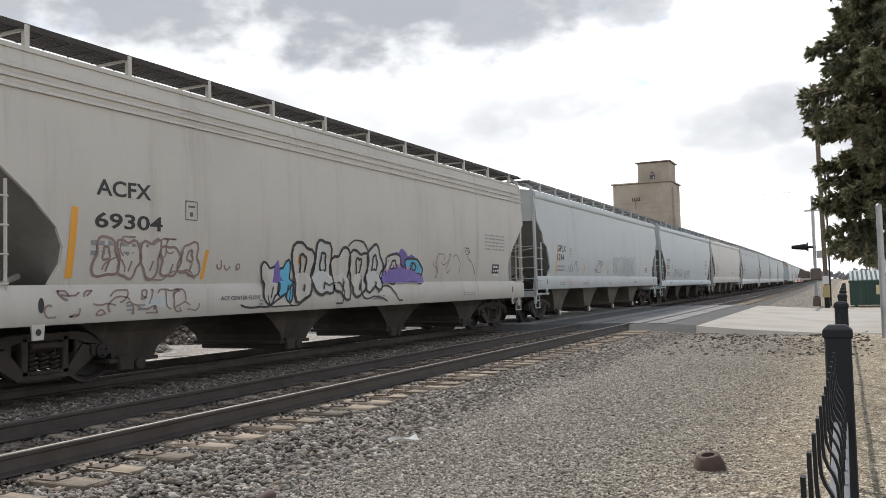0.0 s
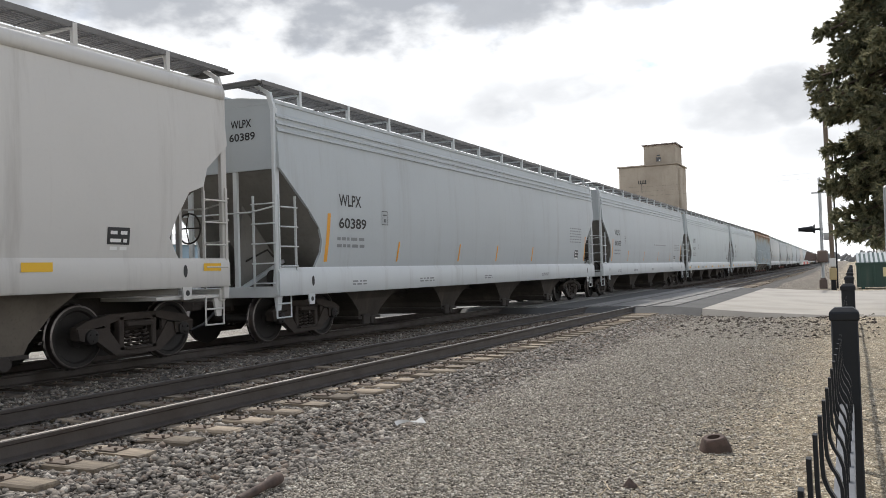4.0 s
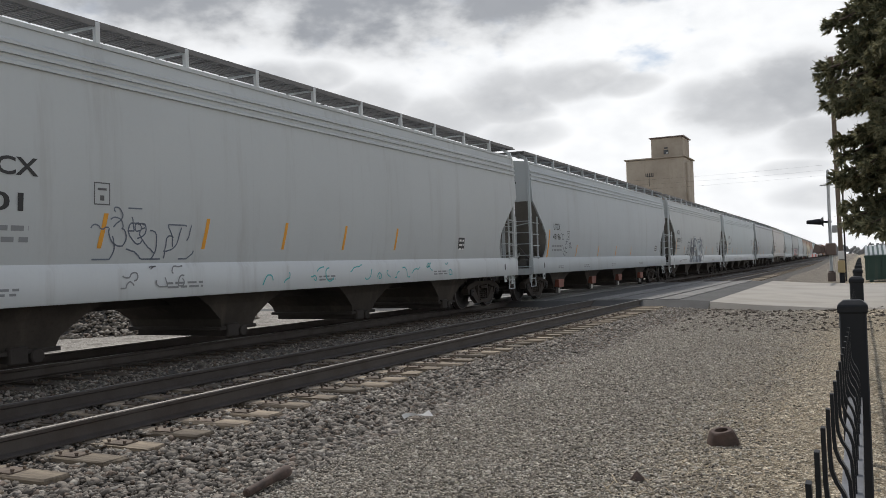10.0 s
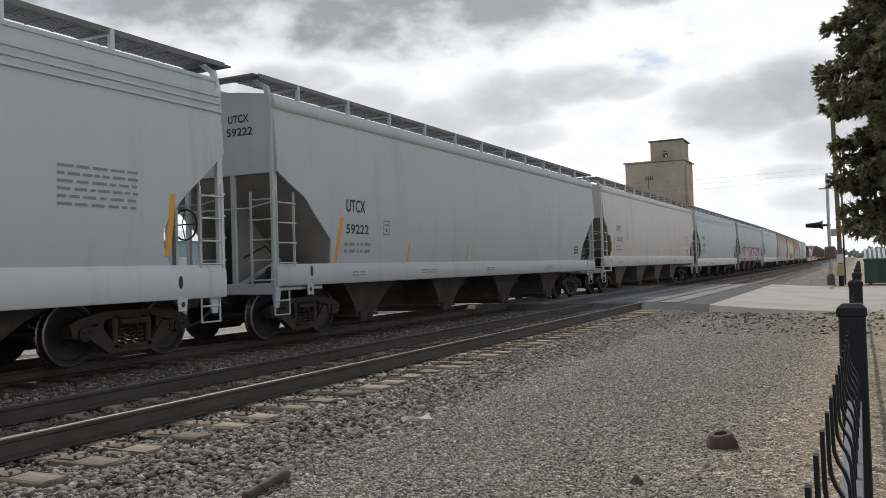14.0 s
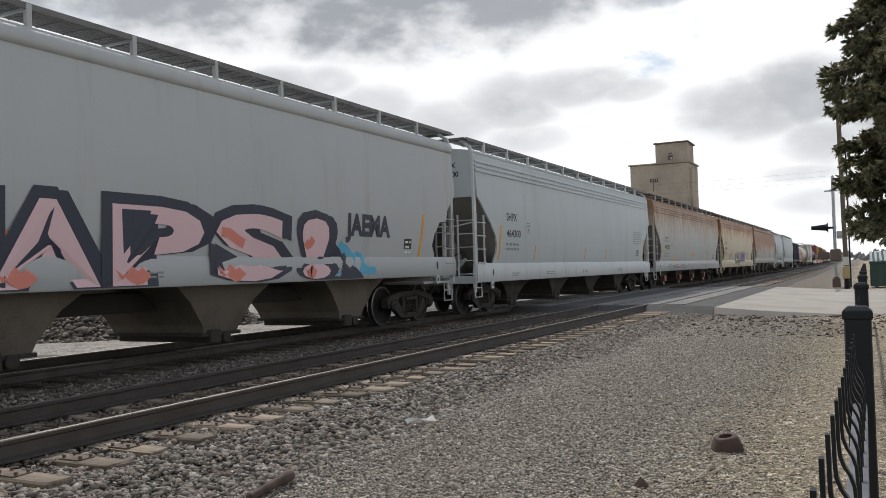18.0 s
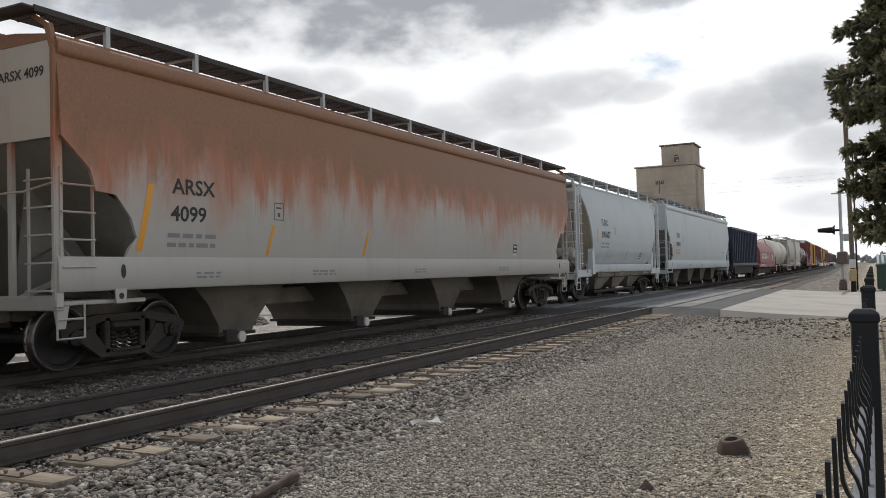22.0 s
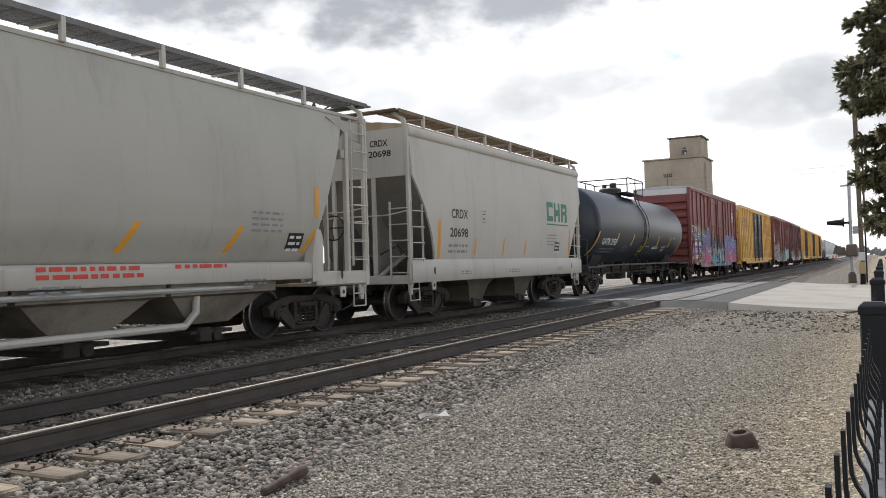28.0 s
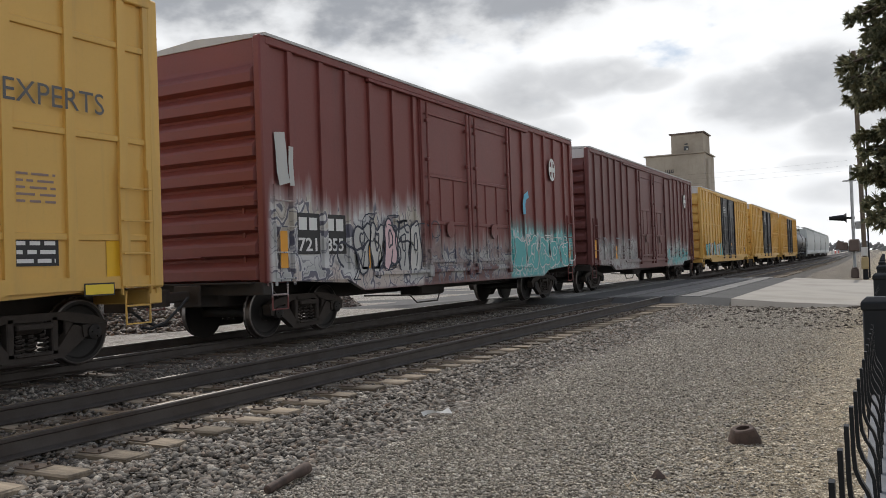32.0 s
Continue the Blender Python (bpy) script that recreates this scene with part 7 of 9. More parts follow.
    car, side, ye = standard(10, "grey covered hopper car with red outlet gates", GREY_B, "UTCX", "49196", mbox=(1.95, 2.63, 2.32, 2.54), nbox=(1.89, 2.68, 1.99, 2.20), panel=(3.41, 2.01), tape=(1.34, 1.40, 2.32, 0.16), small=(4.49, 7.35, 10.02, 12.6), small_z=(1.42, 1.83, 0.22), rear_tape=None, rear_print=None, dirty=DIRTY_GREY, cap_mat=GREY_W, gate_mat=RUST_RED)
    tag(car, side, -7.26, -6.7, 2.0, 2.27, 3, INK, 62, 0.02)
    tag(car, side, -7.17, -6.3, 1.46, 1.95, 5, INK, 63, 0.022)
    car, side, ye = standard(11, "grey covered hopper car with a large grey graffiti piece", GREY_A, "MCEX", "350930", SILL, cut=TALL_CUT, mbox=(1.80, 2.49, 2.59, 2.85), nbox=(1.66, 2.73, 2.15, 2.38), panel=(2.92, 2.15), tape=(1.50, 1.5, 2.46, 0.14), small=(3.94, 7.72, 11.8, 14.5), small_z=(1.49, 1.95, 0.24), rear_tape=None, rear_print=(3.0, 2.3, 1.0, 5), stencil=(2.3, 1.62, 0.4, 0.28))
    whole = lambda z: max(side(z), 1.575) if z < 1.42 else side(z)
    mural(car, whole, -3.7, 1.2, 0.95, (1.5, 2.35, 2.2, 2.4, 1.9), [(GREY_LETTER, 1.0), (GREY_A, 0.97)], 35)
    for k, (ch, a, b) in enumerate((("N", -3.5, -2.6), ("E", -2.5, -1.85), ("V", -1.85, -1.05), ("E", -1.0, -0.4), ("R", -0.35, 0.6))):
        up = 0.1 * math.sin(k * 1.9)
        part("graffiti_outline", fitted_letter(ch, a - 0.08, b + 0.12, 1.40 + up * 0.3, 2.46 + up, whole, 0.010, 0.05), INK, car, smooth_angle=0, fix=False)
        part("graffiti_fill", fitted_letter(ch, a - 0.06, b + 0.10, 1.42 + up * 0.3, 2.44 + up, whole, 0.0125, 0.04), GREY_C, car, smooth_angle=0, fix=False)
        part("graffiti_fill", fitted_letter(ch, a + 0.05, b + 0.04, 1.46 + up * 0.3, 2.38 + up, whole, 0.015, -0.01), SLATE, car, smooth_angle=0, fix=False)
        part("graffiti_shadow", fitted_letter(ch, a - 0.3, b - 0.1, 1.36, 0.97, whole, 0.010, 0.05), PALE_BLUE if k % 2 else SLATE, car, smooth_angle=0, fix=False)
    tag(car, whole, -3.6, 0.9, 1.0, 2.4, 6, INK, 36, 0.03)
    tag(car, side, -4.75, -4.0, 1.45, 2.2, 7, INK, 34, 0.035)
    part("lettering", fitted_word("ACF CENTER FLOW", -6.29, -5.03, 1.11, 1.18, lambda z: 1.572), DARK_LETTER, car, smooth_angle=0, fix=False)
    standard(12, "light grey covered hopper car with a clean white sill", GREY_C, "SHPX", "464297", SILL, mbox=(2.05, 2.91, 2.65, 2.89), nbox=(2.08, 3.33, 2.17, 2.38), panel=(3.76, 2.43), tape=(1.51, 1.51, 2.48, 0.08), small=(4.44, 7.12, 10.23), small_z=(1.51, 1.95, 0.18), rear_tape=(1.28, 1.53, 2.47, 0.08), rear_print=(3.19, 2.70, 1.35, 6), stencil=None)
    standard(13, "cool grey covered hopper car with orange tape marks", GREY_B, "UTCX", "59222", cut=((1.3, 1.70), (1.4, 1.72), (1.86, 1.66), (2.28, 1.16), (2.63, 0.8), (2.86, 0.33), (3.05, 0.0)), stripes=False, sill_z=(1.0, 1.40), mbox=(2.20, 2.91, 2.43, 2.69), nbox=(2.19, 3.06, 1.99, 2.19), panel=(3.66, 2.0), tape=(1.80, 1.41, 2.31, 0.2), small=(4.77, 8.0), small_z=(1.40, 1.82, 0.2), rear_tape=None, rear_print=None)
    standard(14, "warm grey covered hopper car with a pale sill", GREY_W, "BRKX", "68003", sill_z=(1.10, 1.56), cut=NOTCH_CUT, stripes=False, bay_mat=PALE_BAY, mat=GREY_LETTER)
    standard(15, "light grey covered hopper car with black reporting marks", GREY_C, "BRKX", "66837", SILL, small=(4.3, 6.6, 8.95, 11.71, 14.79), rear_tape=(1.40, 1.51, 2.30, 0.08), rear_print=(2.73, 2.24, 1.2, 4), stencil=None)
    car, side, ye = standard(16, "grey covered hopper car with large pink and black graffiti letters", GREY_D, "BRKX", "68065", sill_z=(1.10, 1.56), cut=NOTCH_CUT, stripes=False, bay_mat=PALE_BAY, mbox=(2.05, 2.8, 2.45, 2.68), nbox=(2.05, 2.9, 2.08, 2.28), rear_tape=(1.95, 1.56, 2.55, 0.2), rear_print=None, stencil=(2.62, 1.74, 0.34, 0.23), end_line=True, tape=(1.55, 1.6, 2.55, 0.2), small=())
    big_side = lambda z: side(z) if z > 1.42 else max(side(z), 1.575)
    mural(car, big_side, -6.3, -5.2, 1.3, (1.42, 1.85, 1.9), [(SKY_BLUE, 1.0)], 91)
    mural(car, big_side, 3.6, 6.0, 1.2, (1.95, 1.8, 1.45), [(SKY_BLUE, 1.0)], 92)
    mural(car, big_side, 3.9, 5.5, 1.12, (2.1, 1.7, 1.15), [(INK, 1.0)], 93, 0.006)
    for ch, a, b in (("M", -5.45, -2.85), ("A", -2.75, -1.15), ("P", -0.95, 0.85), ("S", 1.12, 2.92), ("!", 3.4, 4.3)):
        part("graffiti_outline", fitted_letter(ch, a - 0.05, b + 0.30, 1.12, 2.40, big_side, 0.010, 0.05), INK, car, smooth_angle=0, fix=False)
        part("graffiti_outline", fitted_letter(ch, a - 0.18, b + 0.12, 1.12, 2.44, big_side, 0.012, 0.05), INK, car, smooth_angle=0, fix=False)
        part("graffiti_fill", fitted_letter(ch, a, b, 1.14, 2.28, big_side, 0.016, 0.02), PINK, car, smooth_angle=0, fix=False)
        band = Shape()
        ribbon(band, big_side, [(a + 0.12 + (b - a - 0.3) * k / 8, 1.86 + 0.10 * math.sin(k * 1.1 + a)) for k in range(4)], 0.16, 0.020)
        ribbon(band, big_side, [(a + 0.10 + (b - a) * 0.3 * k / 8, 1.3 + 0.06 * math.sin(k * 0.9)) for k in range(9)], 0.2, 0.020)
        part("graffiti_fill", band, CORAL, car, smooth_angle=0, fix=False)
    sprayed(car, side, "VIZET", 0.52, -6.75, 1.98, INK, 0.03, 0.72)
    part("graffiti_word", fitted_word("JAEMA", 4.85, 6.6, 1.84, 2.44, side, 0.009, 0.05), INK, car, smooth_angle=0, fix=False)
    sprayed(car, lambda z: 1.575, "2018", 0.3, -6.6, 1.16, INK, 0.02, 0.95)
    car, side, ye = standard(17, "light grey covered hopper car with a clean pale side", GREY_C, "SHPX", "464300", SILL, mbox=(2.0, 2.8, 2.62, 2.85), nbox=(2.0, 3.1, 2.15, 2.37), small=(4.3, 9.6, 12.4))
    car, side, ye = standard(18, "grey covered hopper car stained brown with rust along its top", RUSTY_GREY, "UTCX", "49200", board=GRATE_DARK, roof_mat=RUSTY_GREY, cap_mat=GREY_W, gate_mat=RUST_RED, mbox=(2.1, 2.95, 2.42, 2.66), nbox=(2.1, 3.28, 2.01, 2.24), panel=(3.75, 2.16), tape=(1.40, 1.52, 2.35, 0.16), small=(), rear_tape=(1.62, 1.5, 2.34, 0.26), rear_print=(5.4, 2.0, 0.6, 3), stencil=(2.72, 1.47, 0.55, 0.28))
    for y, z in ((-5.81, 1.38), (-0.23, 1.65), (5.08, 1.39)):
        part("notice_plate", patch(Shape(), y, y + 0.5, z, z + 0.2, side), ORANGE, car, "orange notice plate", smooth_angle=0, fix=False)
    part("lettering", fitted_word("CAUTION", -4.58, -4.16, 1.42, 1.49, side), RED_MARK, car, smooth_angle=0, fix=False)
    foot = lambda z: 1.572
    for k, (a, b) in enumerate(((-7.05, -6.4), (-6.1, -5.5), (-4.5, -3.8), (-2.75, -2.15))):
        tag(car, foot, a, b, 1.02, 1.22, 9, CORAL if k == 2 else DARK_LETTER, 41 + k, 0.018)
    for word, a, b in (("DUDE", -5.24, -4.65), ("DOPE", -3.67, -2.95)):
        part("graffiti_word", fitted_word(word, a, b, 1.01, 1.22, foot, 0.008, 0.0), DARK_LETTER, car, smooth_angle=0, fix=False)
    zig = Shape()
    ribbon(zig, foot, [(-2.0 + 0.2 * k, 1.14 + (0.055 + 0.012 * math.sin(k * 1.7)) * (-1) ** k) for k in range(53)], 0.018, 0.008)
    part("graffiti_tag", zig, INK, car, smooth_angle=0, fix=False)
    car, side, ye = standard(19, "cream covered hopper car heavily streaked with orange rust and graffiti", RUSTY_CREAM, "ACFX", "68958", board=GRATE_DARK, mat=DARK_LETTER, mbox=(1.58, 2.40, 2.56, 2.80), nbox=(1.56, 2.65, 2.18, 2.40), panel=(2.89, 2.35), tape=None, small=(), rear_tape=None, rear_print=None, stencil=(2.2, 1.7, 0.34, 0.22))
    whole = lambda z: max(side(z), 1.575) if z < 1.42 else side(z)
    tapes(car, side, [(-ye + 1.38, 1.63, 2.12), (ye - 1.5, 1.63, 2.12)], w=0.13, mat=GOLD)
    tapes(car, side, [(-ye + 1.51, 1.63, 1.74), (ye - 1.9, 1.63, 1.74)], w=0.42, mat=GOLD)
    tapes(car, lambda z: 1.575, [(d, 1.15, 1.26) for d in (-5.45, -0.06, 6.13)], w=0.5, mat=GOLD)
    tag(car, side, -5.9, -4.5, 1.5, 2.14, 7, INK, 42, 0.035)
    tag(car, side, -4.7, -3.95, 1.85, 2.11, 4, INK, 46, 0.03)
    tag(car, side, -4.1, -3.7, 1.55, 1.7, 2, INK, 47, 0.03)
    graffiti(car, whole, -2.5, 0.1, 1.05, 2.08, 4, [SILVER, RUSTY_CREAM], BLACK_PAINT, 43, 0.06)
    graffiti(car, whole, 0.55, 3.4, 1.2, 2.15, 5, [LILAC], PURPLE, 44, 0.05)
    tag(car, side, 4.3, 5.6, 1.5, 2.1, 5, INK, 45, 0.03)
    part("lettering", fitted_word("ACF CENTER FLOW", -7.82, -6.69, 1.19, 1.27, lambda z: 1.572), GREY_LETTER, car, smooth_angle=0, fix=False)
    car, side, ye = standard(20, "grey covered hopper car whose upper half is covered in brown rust", RUSTY_RED, "ARSX", "4099", ends=CREAM, sill_z=(1.10, 1.56), cut=NOTCH_CUT, stripes=False, bay_mat=PALE_BAY, board=GRATE_DARK, dirty=DIRTY_TAN, cap_mat=GREY_W, mbox=(1.89, 2.81, 2.50, 2.74), nbox=(1.87, 2.61, 2.09, 2.33), panel=(4.27, 2.21), tape=(1.24, 1.64, 2.61, 0.2), small=(4.09, 7.16), small_z=(1.6, 2.12, 0.28), rear_tape=None, rear_print=None, stencil=(5.0, 1.75, 0.3, 0.24), end_line=True)
    car, side, ye = standard(21, "short white round-sided covered hopper car with open end frames", GREY_C, "FURX", "891607", SILL, profile=BULGE, cut=BULGE_CUT, bays=3, stripes=False, frame_ends=True, ends=GREY_W, slope_mat=BEIGE_END, mbox=(2.83, 3.68, 2.87, 3.13), nbox=(2.79, 3.95, 2.40, 2.67), panel=(4.46, 2.59), tape=None, small=(), rear_tape=None, rear_print=None, stencil=(4.0, 1.6, 0.36, 0.26), bay_mat=DIRTY_TAN)
    part("side_pipe", Shape().rod([(1.2, -3.6, 0.34), (1.2, 2.6, 0.34)], 0.055, 8), UNDER, car)
    tapes(car, side, [(-ye + 2.17, 2.25, 2.75)], w=0.12)
    tapes(car, side, [-2.23, 0.04, 2.37], 1.58, 1.98, 0.10, 0.7)
    standard(22, "white covered hopper car with slim roof walkways", GREY_C, "WLPX", "200411", sill_z=(1.10, 1.56), cut=NOTCH_CUT, stripes=False, bay_mat=PALE_BAY, cap_mat=GREY_W, mbox=(2.08, 2.95, 2.77, 3.03), nbox=(2.0, 3.14, 2.30, 2.55), panel=(3.66, 2.55), tape=(1.42, 1.64, 2.58, 0.12), small=(4.35, 7.18, 10.2), small_z=(1.63, 2.10, 0.3), rear_tape=None, rear_print=(3.4, 2.1, 0.9, 2), stencil=None)
    car, side, ye = place(23, gondola("dark navy steel gondola car with ribbed sides", span(23), NAVY, UNDER))
    rib = lambda z: 1.475
    part("reporting_mark", fitted_word("TFOX", -6.22, -5.56, 2.07, 2.33, rib), WHITE_LETTER, car, smooth_angle=0, fix=False)
    part("car_number", fitted_word("189", -5.16, -4.70, 2.09, 2.33, rib), ORANGE, car, smooth_angle=0, fix=False)
    part("small_print", bars(Shape(), -6.17, 1.8, 0.52, 4, rib, 0.05, 0.1, 3), ORANGE, car, smooth_angle=0, fix=False)
    tapes(car, rib, [(-4.62 + 2.82 * k, 1.46, 1.93) for k in range(5)], w=0.10, mat=YELLOW)
    part("small_print", bars(Shape(), -4.17, 1.78, 0.48, 3, rib, 0.05, 0.08, 6), ORANGE, car, smooth_angle=0, fix=False)
    part("small_print", bars(Shape(), -5.15, 1.8, 0.42, 3, rib, 0.05, 0.12, 16), ORANGE, car, smooth_angle=0, fix=False)
    part("small_print", bars(Shape(), -3.3, 1.55, 0.5, 1, rib, 0.06, 0.12, 17), ORANGE, car, smooth_angle=0, fix=False)
    part("emblem", bars(bars(Shape(), -3.2, 3.2, 0.42, 3, rib, 0.06, 0.1, 21), -3.25, 2.86, 0.55, 1, rib, 0.04, 0.1, 4), GREY_LETTER, car, "worn pale emblem", smooth_angle=0, fix=False)
    part("small_print", bars(Shape(), -3.05, 2.0, 0.25, 2, rib, 0.08, 0.12, 9), WHITE_LETTER, car, smooth_angle=0, fix=False)
    car, side, ye = place(24, coil_car("coil car with a faded red rounded steel hood", span(24), RED_HOOD, DARK_RED, UNDER))
    part("lettering", fitted_word("COIL CAR", -5.2, -0.95, 1.77, 2.31, lambda z: 1.523, 0.006, 0.03), WHITE_LETTER, car, smooth_angle=0, fix=False)
    part("small_print", bars(Shape(), -0.7, 1.95, 1.5, 2, lambda z: 1.523, 0.06, 0.12, 31), WHITE_LETTER, car, smooth_angle=0, fix=False)
    part("small_print", bars(Shape(), 1.3, 2.06, 1.3, 3, lambda z: 1.523, 0.025, 0.1, 32), YELLOW, car, smooth_angle=0, fix=False)
    disc = Shape()
    disc.add([(1.53, 4.5 + 0.3 * math.cos(a), 2.0 + 0.36 * math.sin(a)) for a in [i * math.pi / 12 for i in range(24)]], [tuple(range(24))])
    part("emblem", disc, WHITE_LETTER, car, "round white emblem", smooth_angle=0, fix=False)
    part("small_print", bars(Shape(), -ye + 1.6, 1.08, 3.4, 1, lambda z: 1.545, 0.14, 0.2, 8), WHITE_LETTER, car, smooth_angle=0, fix=False)
    car, side, ye = place(25, tank_car("dirty white acid tank car with black stencilled warnings", span(25), TANK_WHITE, TANK_WHITE, UNDER, TANK_WHITE))
    part("lettering", lettering(Shape(), "HYDROCHLORIC ACID", 0.135, 4.95, 2.95, side, 0.004, 0.92), BLACK_PAINT, car, smooth_angle=0, fix=False)
    part("small_print", bars(Shape(), 4.98, 2.82, 1.06, 9, side, 0.02, 0.06, 12), GREY_LETTER, car, smooth_angle=0, fix=False)
    part("small_print", bars(Shape(), 4.9, 2.2, 0.8, 4, side, 0.016, 0.07, 13), GREY_LETTER, car, smooth_angle=0, fix=False)
    d = Shape()
    for r, pr in ((0.25, 0.006),):
        d.prism([(5.46 + r, 1.52), (5.46, 1.52 + r), (5.46 - r, 1.52), (5.46, 1.52 - r)], "x", 1.22, 1.235)
    part("placard_bracket", Shape().box((0.9, 5.42, 1.3), (1.22, 5.5, 1.74), 0.01), TANK_WHITE, car)
    plac = part("placard", d, WHITE_LETTER, car, "white diamond hazard placard", smooth_angle=0, fix=False)
    part("placard_number", lettering(Shape(), "1789", 0.14, 5.32, 1.48, lambda z: 1.235, 0.004, 0.85, 0.006), BLACK_PAINT, plac, smooth_angle=0, fix=False)
    tapes(car, side, [(6.62, 2.06, 2.93)], w=0.12, mat=YELLOW)
    car, side, ye = standard(26, "short cream round-sided covered hopper car with open end frames", STONE_GREY, "TILX", "31413", CREAM, profile=BULGE, cut=BULGE_CUT, bays=3, stripes=False, frame_ends=True, slope_mat=BEIGE_END, tape=None, small=(), rear_tape=None, mbox=(2.93, 3.61, 2.93, 3.17), nbox=(2.92, 3.73, 2.45, 2.67), panel=(4.56, 2.63), rear_print=(3.6, 2.2, 0.8, 4), bay_mat=DIRTY_TAN)
    tapes(car, side, [(-ye + 2.3, 2.2, 2.75), (ye - 1.9, 2.2, 2.75)], w=0.12)
    tapes(car, side, [-2.0, 0.25, 2.4, 4.4], 1.55, 1.98, 0.12, 0.6)
    part("small_print", bars(Shape(), -1.05, 1.3, 1.7, 2, lambda z: 1.567, 0.06, 0.1, 7), RED_MARK, car, smooth_angle=0, fix=False)
    part("small_print", bars(Shape(), 1.25, 1.31, 1.1, 1, lambda z: 1.567, 0.06, 0.1, 8), RED_MARK, car, smooth_angle=0, fix=False)
    part("side_pipe", Shape().rod([(1.42, -4.3, 0.98), (1.42, 3.1, 0.98)], 0.045, 8), GALV_PIPE, car, "long silver pipe along the foot of the car")
    part("side_pipe", Shape().rod([(1.28, -4.0, 0.42), (1.28, 1.7, 0.42), (1.28, 1.95, 0.62), (1.25, 2.0, 1.05)], 0.06, 8), CREAM, car)
    for y in (-4.1, -2.6, -1.2, 0.4, 1.8, 2.9):
        part("pipe_bracket", Shape().box((1.34, y - 0.03, 0.94), (1.4, y + 0.03, 1.12), 0.005), CREAM, car)
    car, side, ye = standard(27, "short cream covered hopper car with a green emblem", CREAM, "CRDX", "20698", CREAM, cut=SLANT_CUT, board=GRATE_TAN, roof_mat=CREAM_TOP, bays=2, stripes=False, mbox=(1.87, 2.78, 2.40, 2.63), nbox=(1.80, 2.80, 1.94, 2.17), panel=(3.6, 2.35), tape=None, small=(3.2, 5.0, 6.6), rear_tape=None, rear_print=(3.3, 2.1, 0.9, 4), bay_mat=PALE_BAY)
    em = Shape()
    for a, b, c, d in ((2.55, 3.1, 2.56, 2.72), (2.55, 3.1, 3.0, 3.16), (2.55, 2.72, 2.70, 3.02), (3.2, 3.36, 2.56, 3.16), (3.58, 3.74, 2.56, 3.16), (3.34, 3.6, 2.74, 2.94), (3.86, 4.03, 2.56, 3.16), (4.0, 4.4, 3.02, 3.16), (4.0, 4.35, 2.79, 2.91), (4.24, 4.42, 2.88, 3.06), (4.2, 4.42, 2.56, 2.82), (2.5, 4.48, 2.44, 2.48)):
        patch(em, a, b, c, d, side)
    tapes(car, side, [(ye - 1.25, 1.42, 2.33), (-ye + 1.2, 1.42, 2.33)], w=0.14)
    part("emblem", em, GREEN, car, "dark green block emblem", smooth_angle=0, fix=False)
    car, side, ye = place(28, tank_car("glossy black tank car with yellow tape marks", span(28), TANK_BLACK, BLACK_PAINT, UNDER, BLACK_PAINT, 1.55, 2.68, -0.6))
    part("car_number", fitted_word("GATX 3559", -6.69, -4.77, 1.89, 2.14, side), WHITE_LETTER, car, smooth_angle=0, fix=False)
    part("small_print", bars(Shape(), -6.6, 1.72, 1.9, 2, side, 0.045, 0.11, 17), GREY_LETTER, car, smooth_angle=0, fix=False)
    part("small_print", bars(Shape(), -3.6, 1.86, 0.8, 4, side, 0.03, 0.07, 18), GREY_LETTER, car, smooth_angle=0, fix=False)
    part("small_print", bars(Shape(), -0.1, 1.86, 0.85, 1, side, 0.035, 0.07, 19), WHITE_LETTER, car, smooth_angle=0, fix=False)
    part("small_print", bars(Shape(), 1.55, 1.84, 1.05, 2, side, 0.04, 0.07, 20), WHITE_LETTER, car, smooth_angle=0, fix=False)
    part("small_print", bars(Shape(), 3.3, 1.9, 0.7, 4, side, 0.03, 0.07, 21), WHITE_LETTER, car, smooth_angle=0, fix=False)
    part("small_print", bars(Shape(), 5.78, 2.44, 1.25, 7, side, 0.04, 0.085, 22), GREY_LETTER, car, smooth_angle=0, fix=False)
    part("lettering", fitted_word("FRA AIP", 5.2, 5.65, 2.27, 2.36, side), WHITE_LETTER, car, smooth_angle=0, fix=False)
    notice = part("notice_plate", patch(Shape(), -0.72, -0.27, 1.52, 1.91, side, 0.016), YELLOW, car, "yellow notice plate", smooth_angle=0, fix=False)
    part("notice_print", bars(Shape(), -0.68, 1.8, 0.36, 4, side, 0.03, 0.07, 23, 0.021), GREY_LETTER, notice, smooth_angle=0, fix=False)
    tapes(car, side, [(-7.72, 1.48, 2.39)], w=0.13, lean=0.38, mat=GOLD)
    tapes(car, side, [(y, 1.88, 2.36) for y in (-4.85, -2.5, -0.15, 2.05, 4.5)], w=0.11, lean=0.2, mat=YELLOW)
    tapes(car, side, [(6.75, 1.48, 2.39)], w=0.12, lean=0.3, mat=YELLOW)

    def oxide(index, label, body, number, seed, art):
        car, side, ye = place(index, boxcar(label, span(index), body, ROOF_GREY, UNDER, body, posts=((0.06, 0.81, 2.06, 3.25, 4.34, 5.46), (0.06, 0.81, 2.06, 3.25, 4.34, 5.46)) if art == "purple" else ((0.06, 0.68, 1.62, 2.47, 3.34, 4.25, 5.15), (0.06, 0.68, 1.62, 2.47, 3.34, 4.25, 5.15)), cap=ROOF_WHITE if art != "teal" else None))
        face = lambda z: 1.565
        flat = lambda z: 1.505
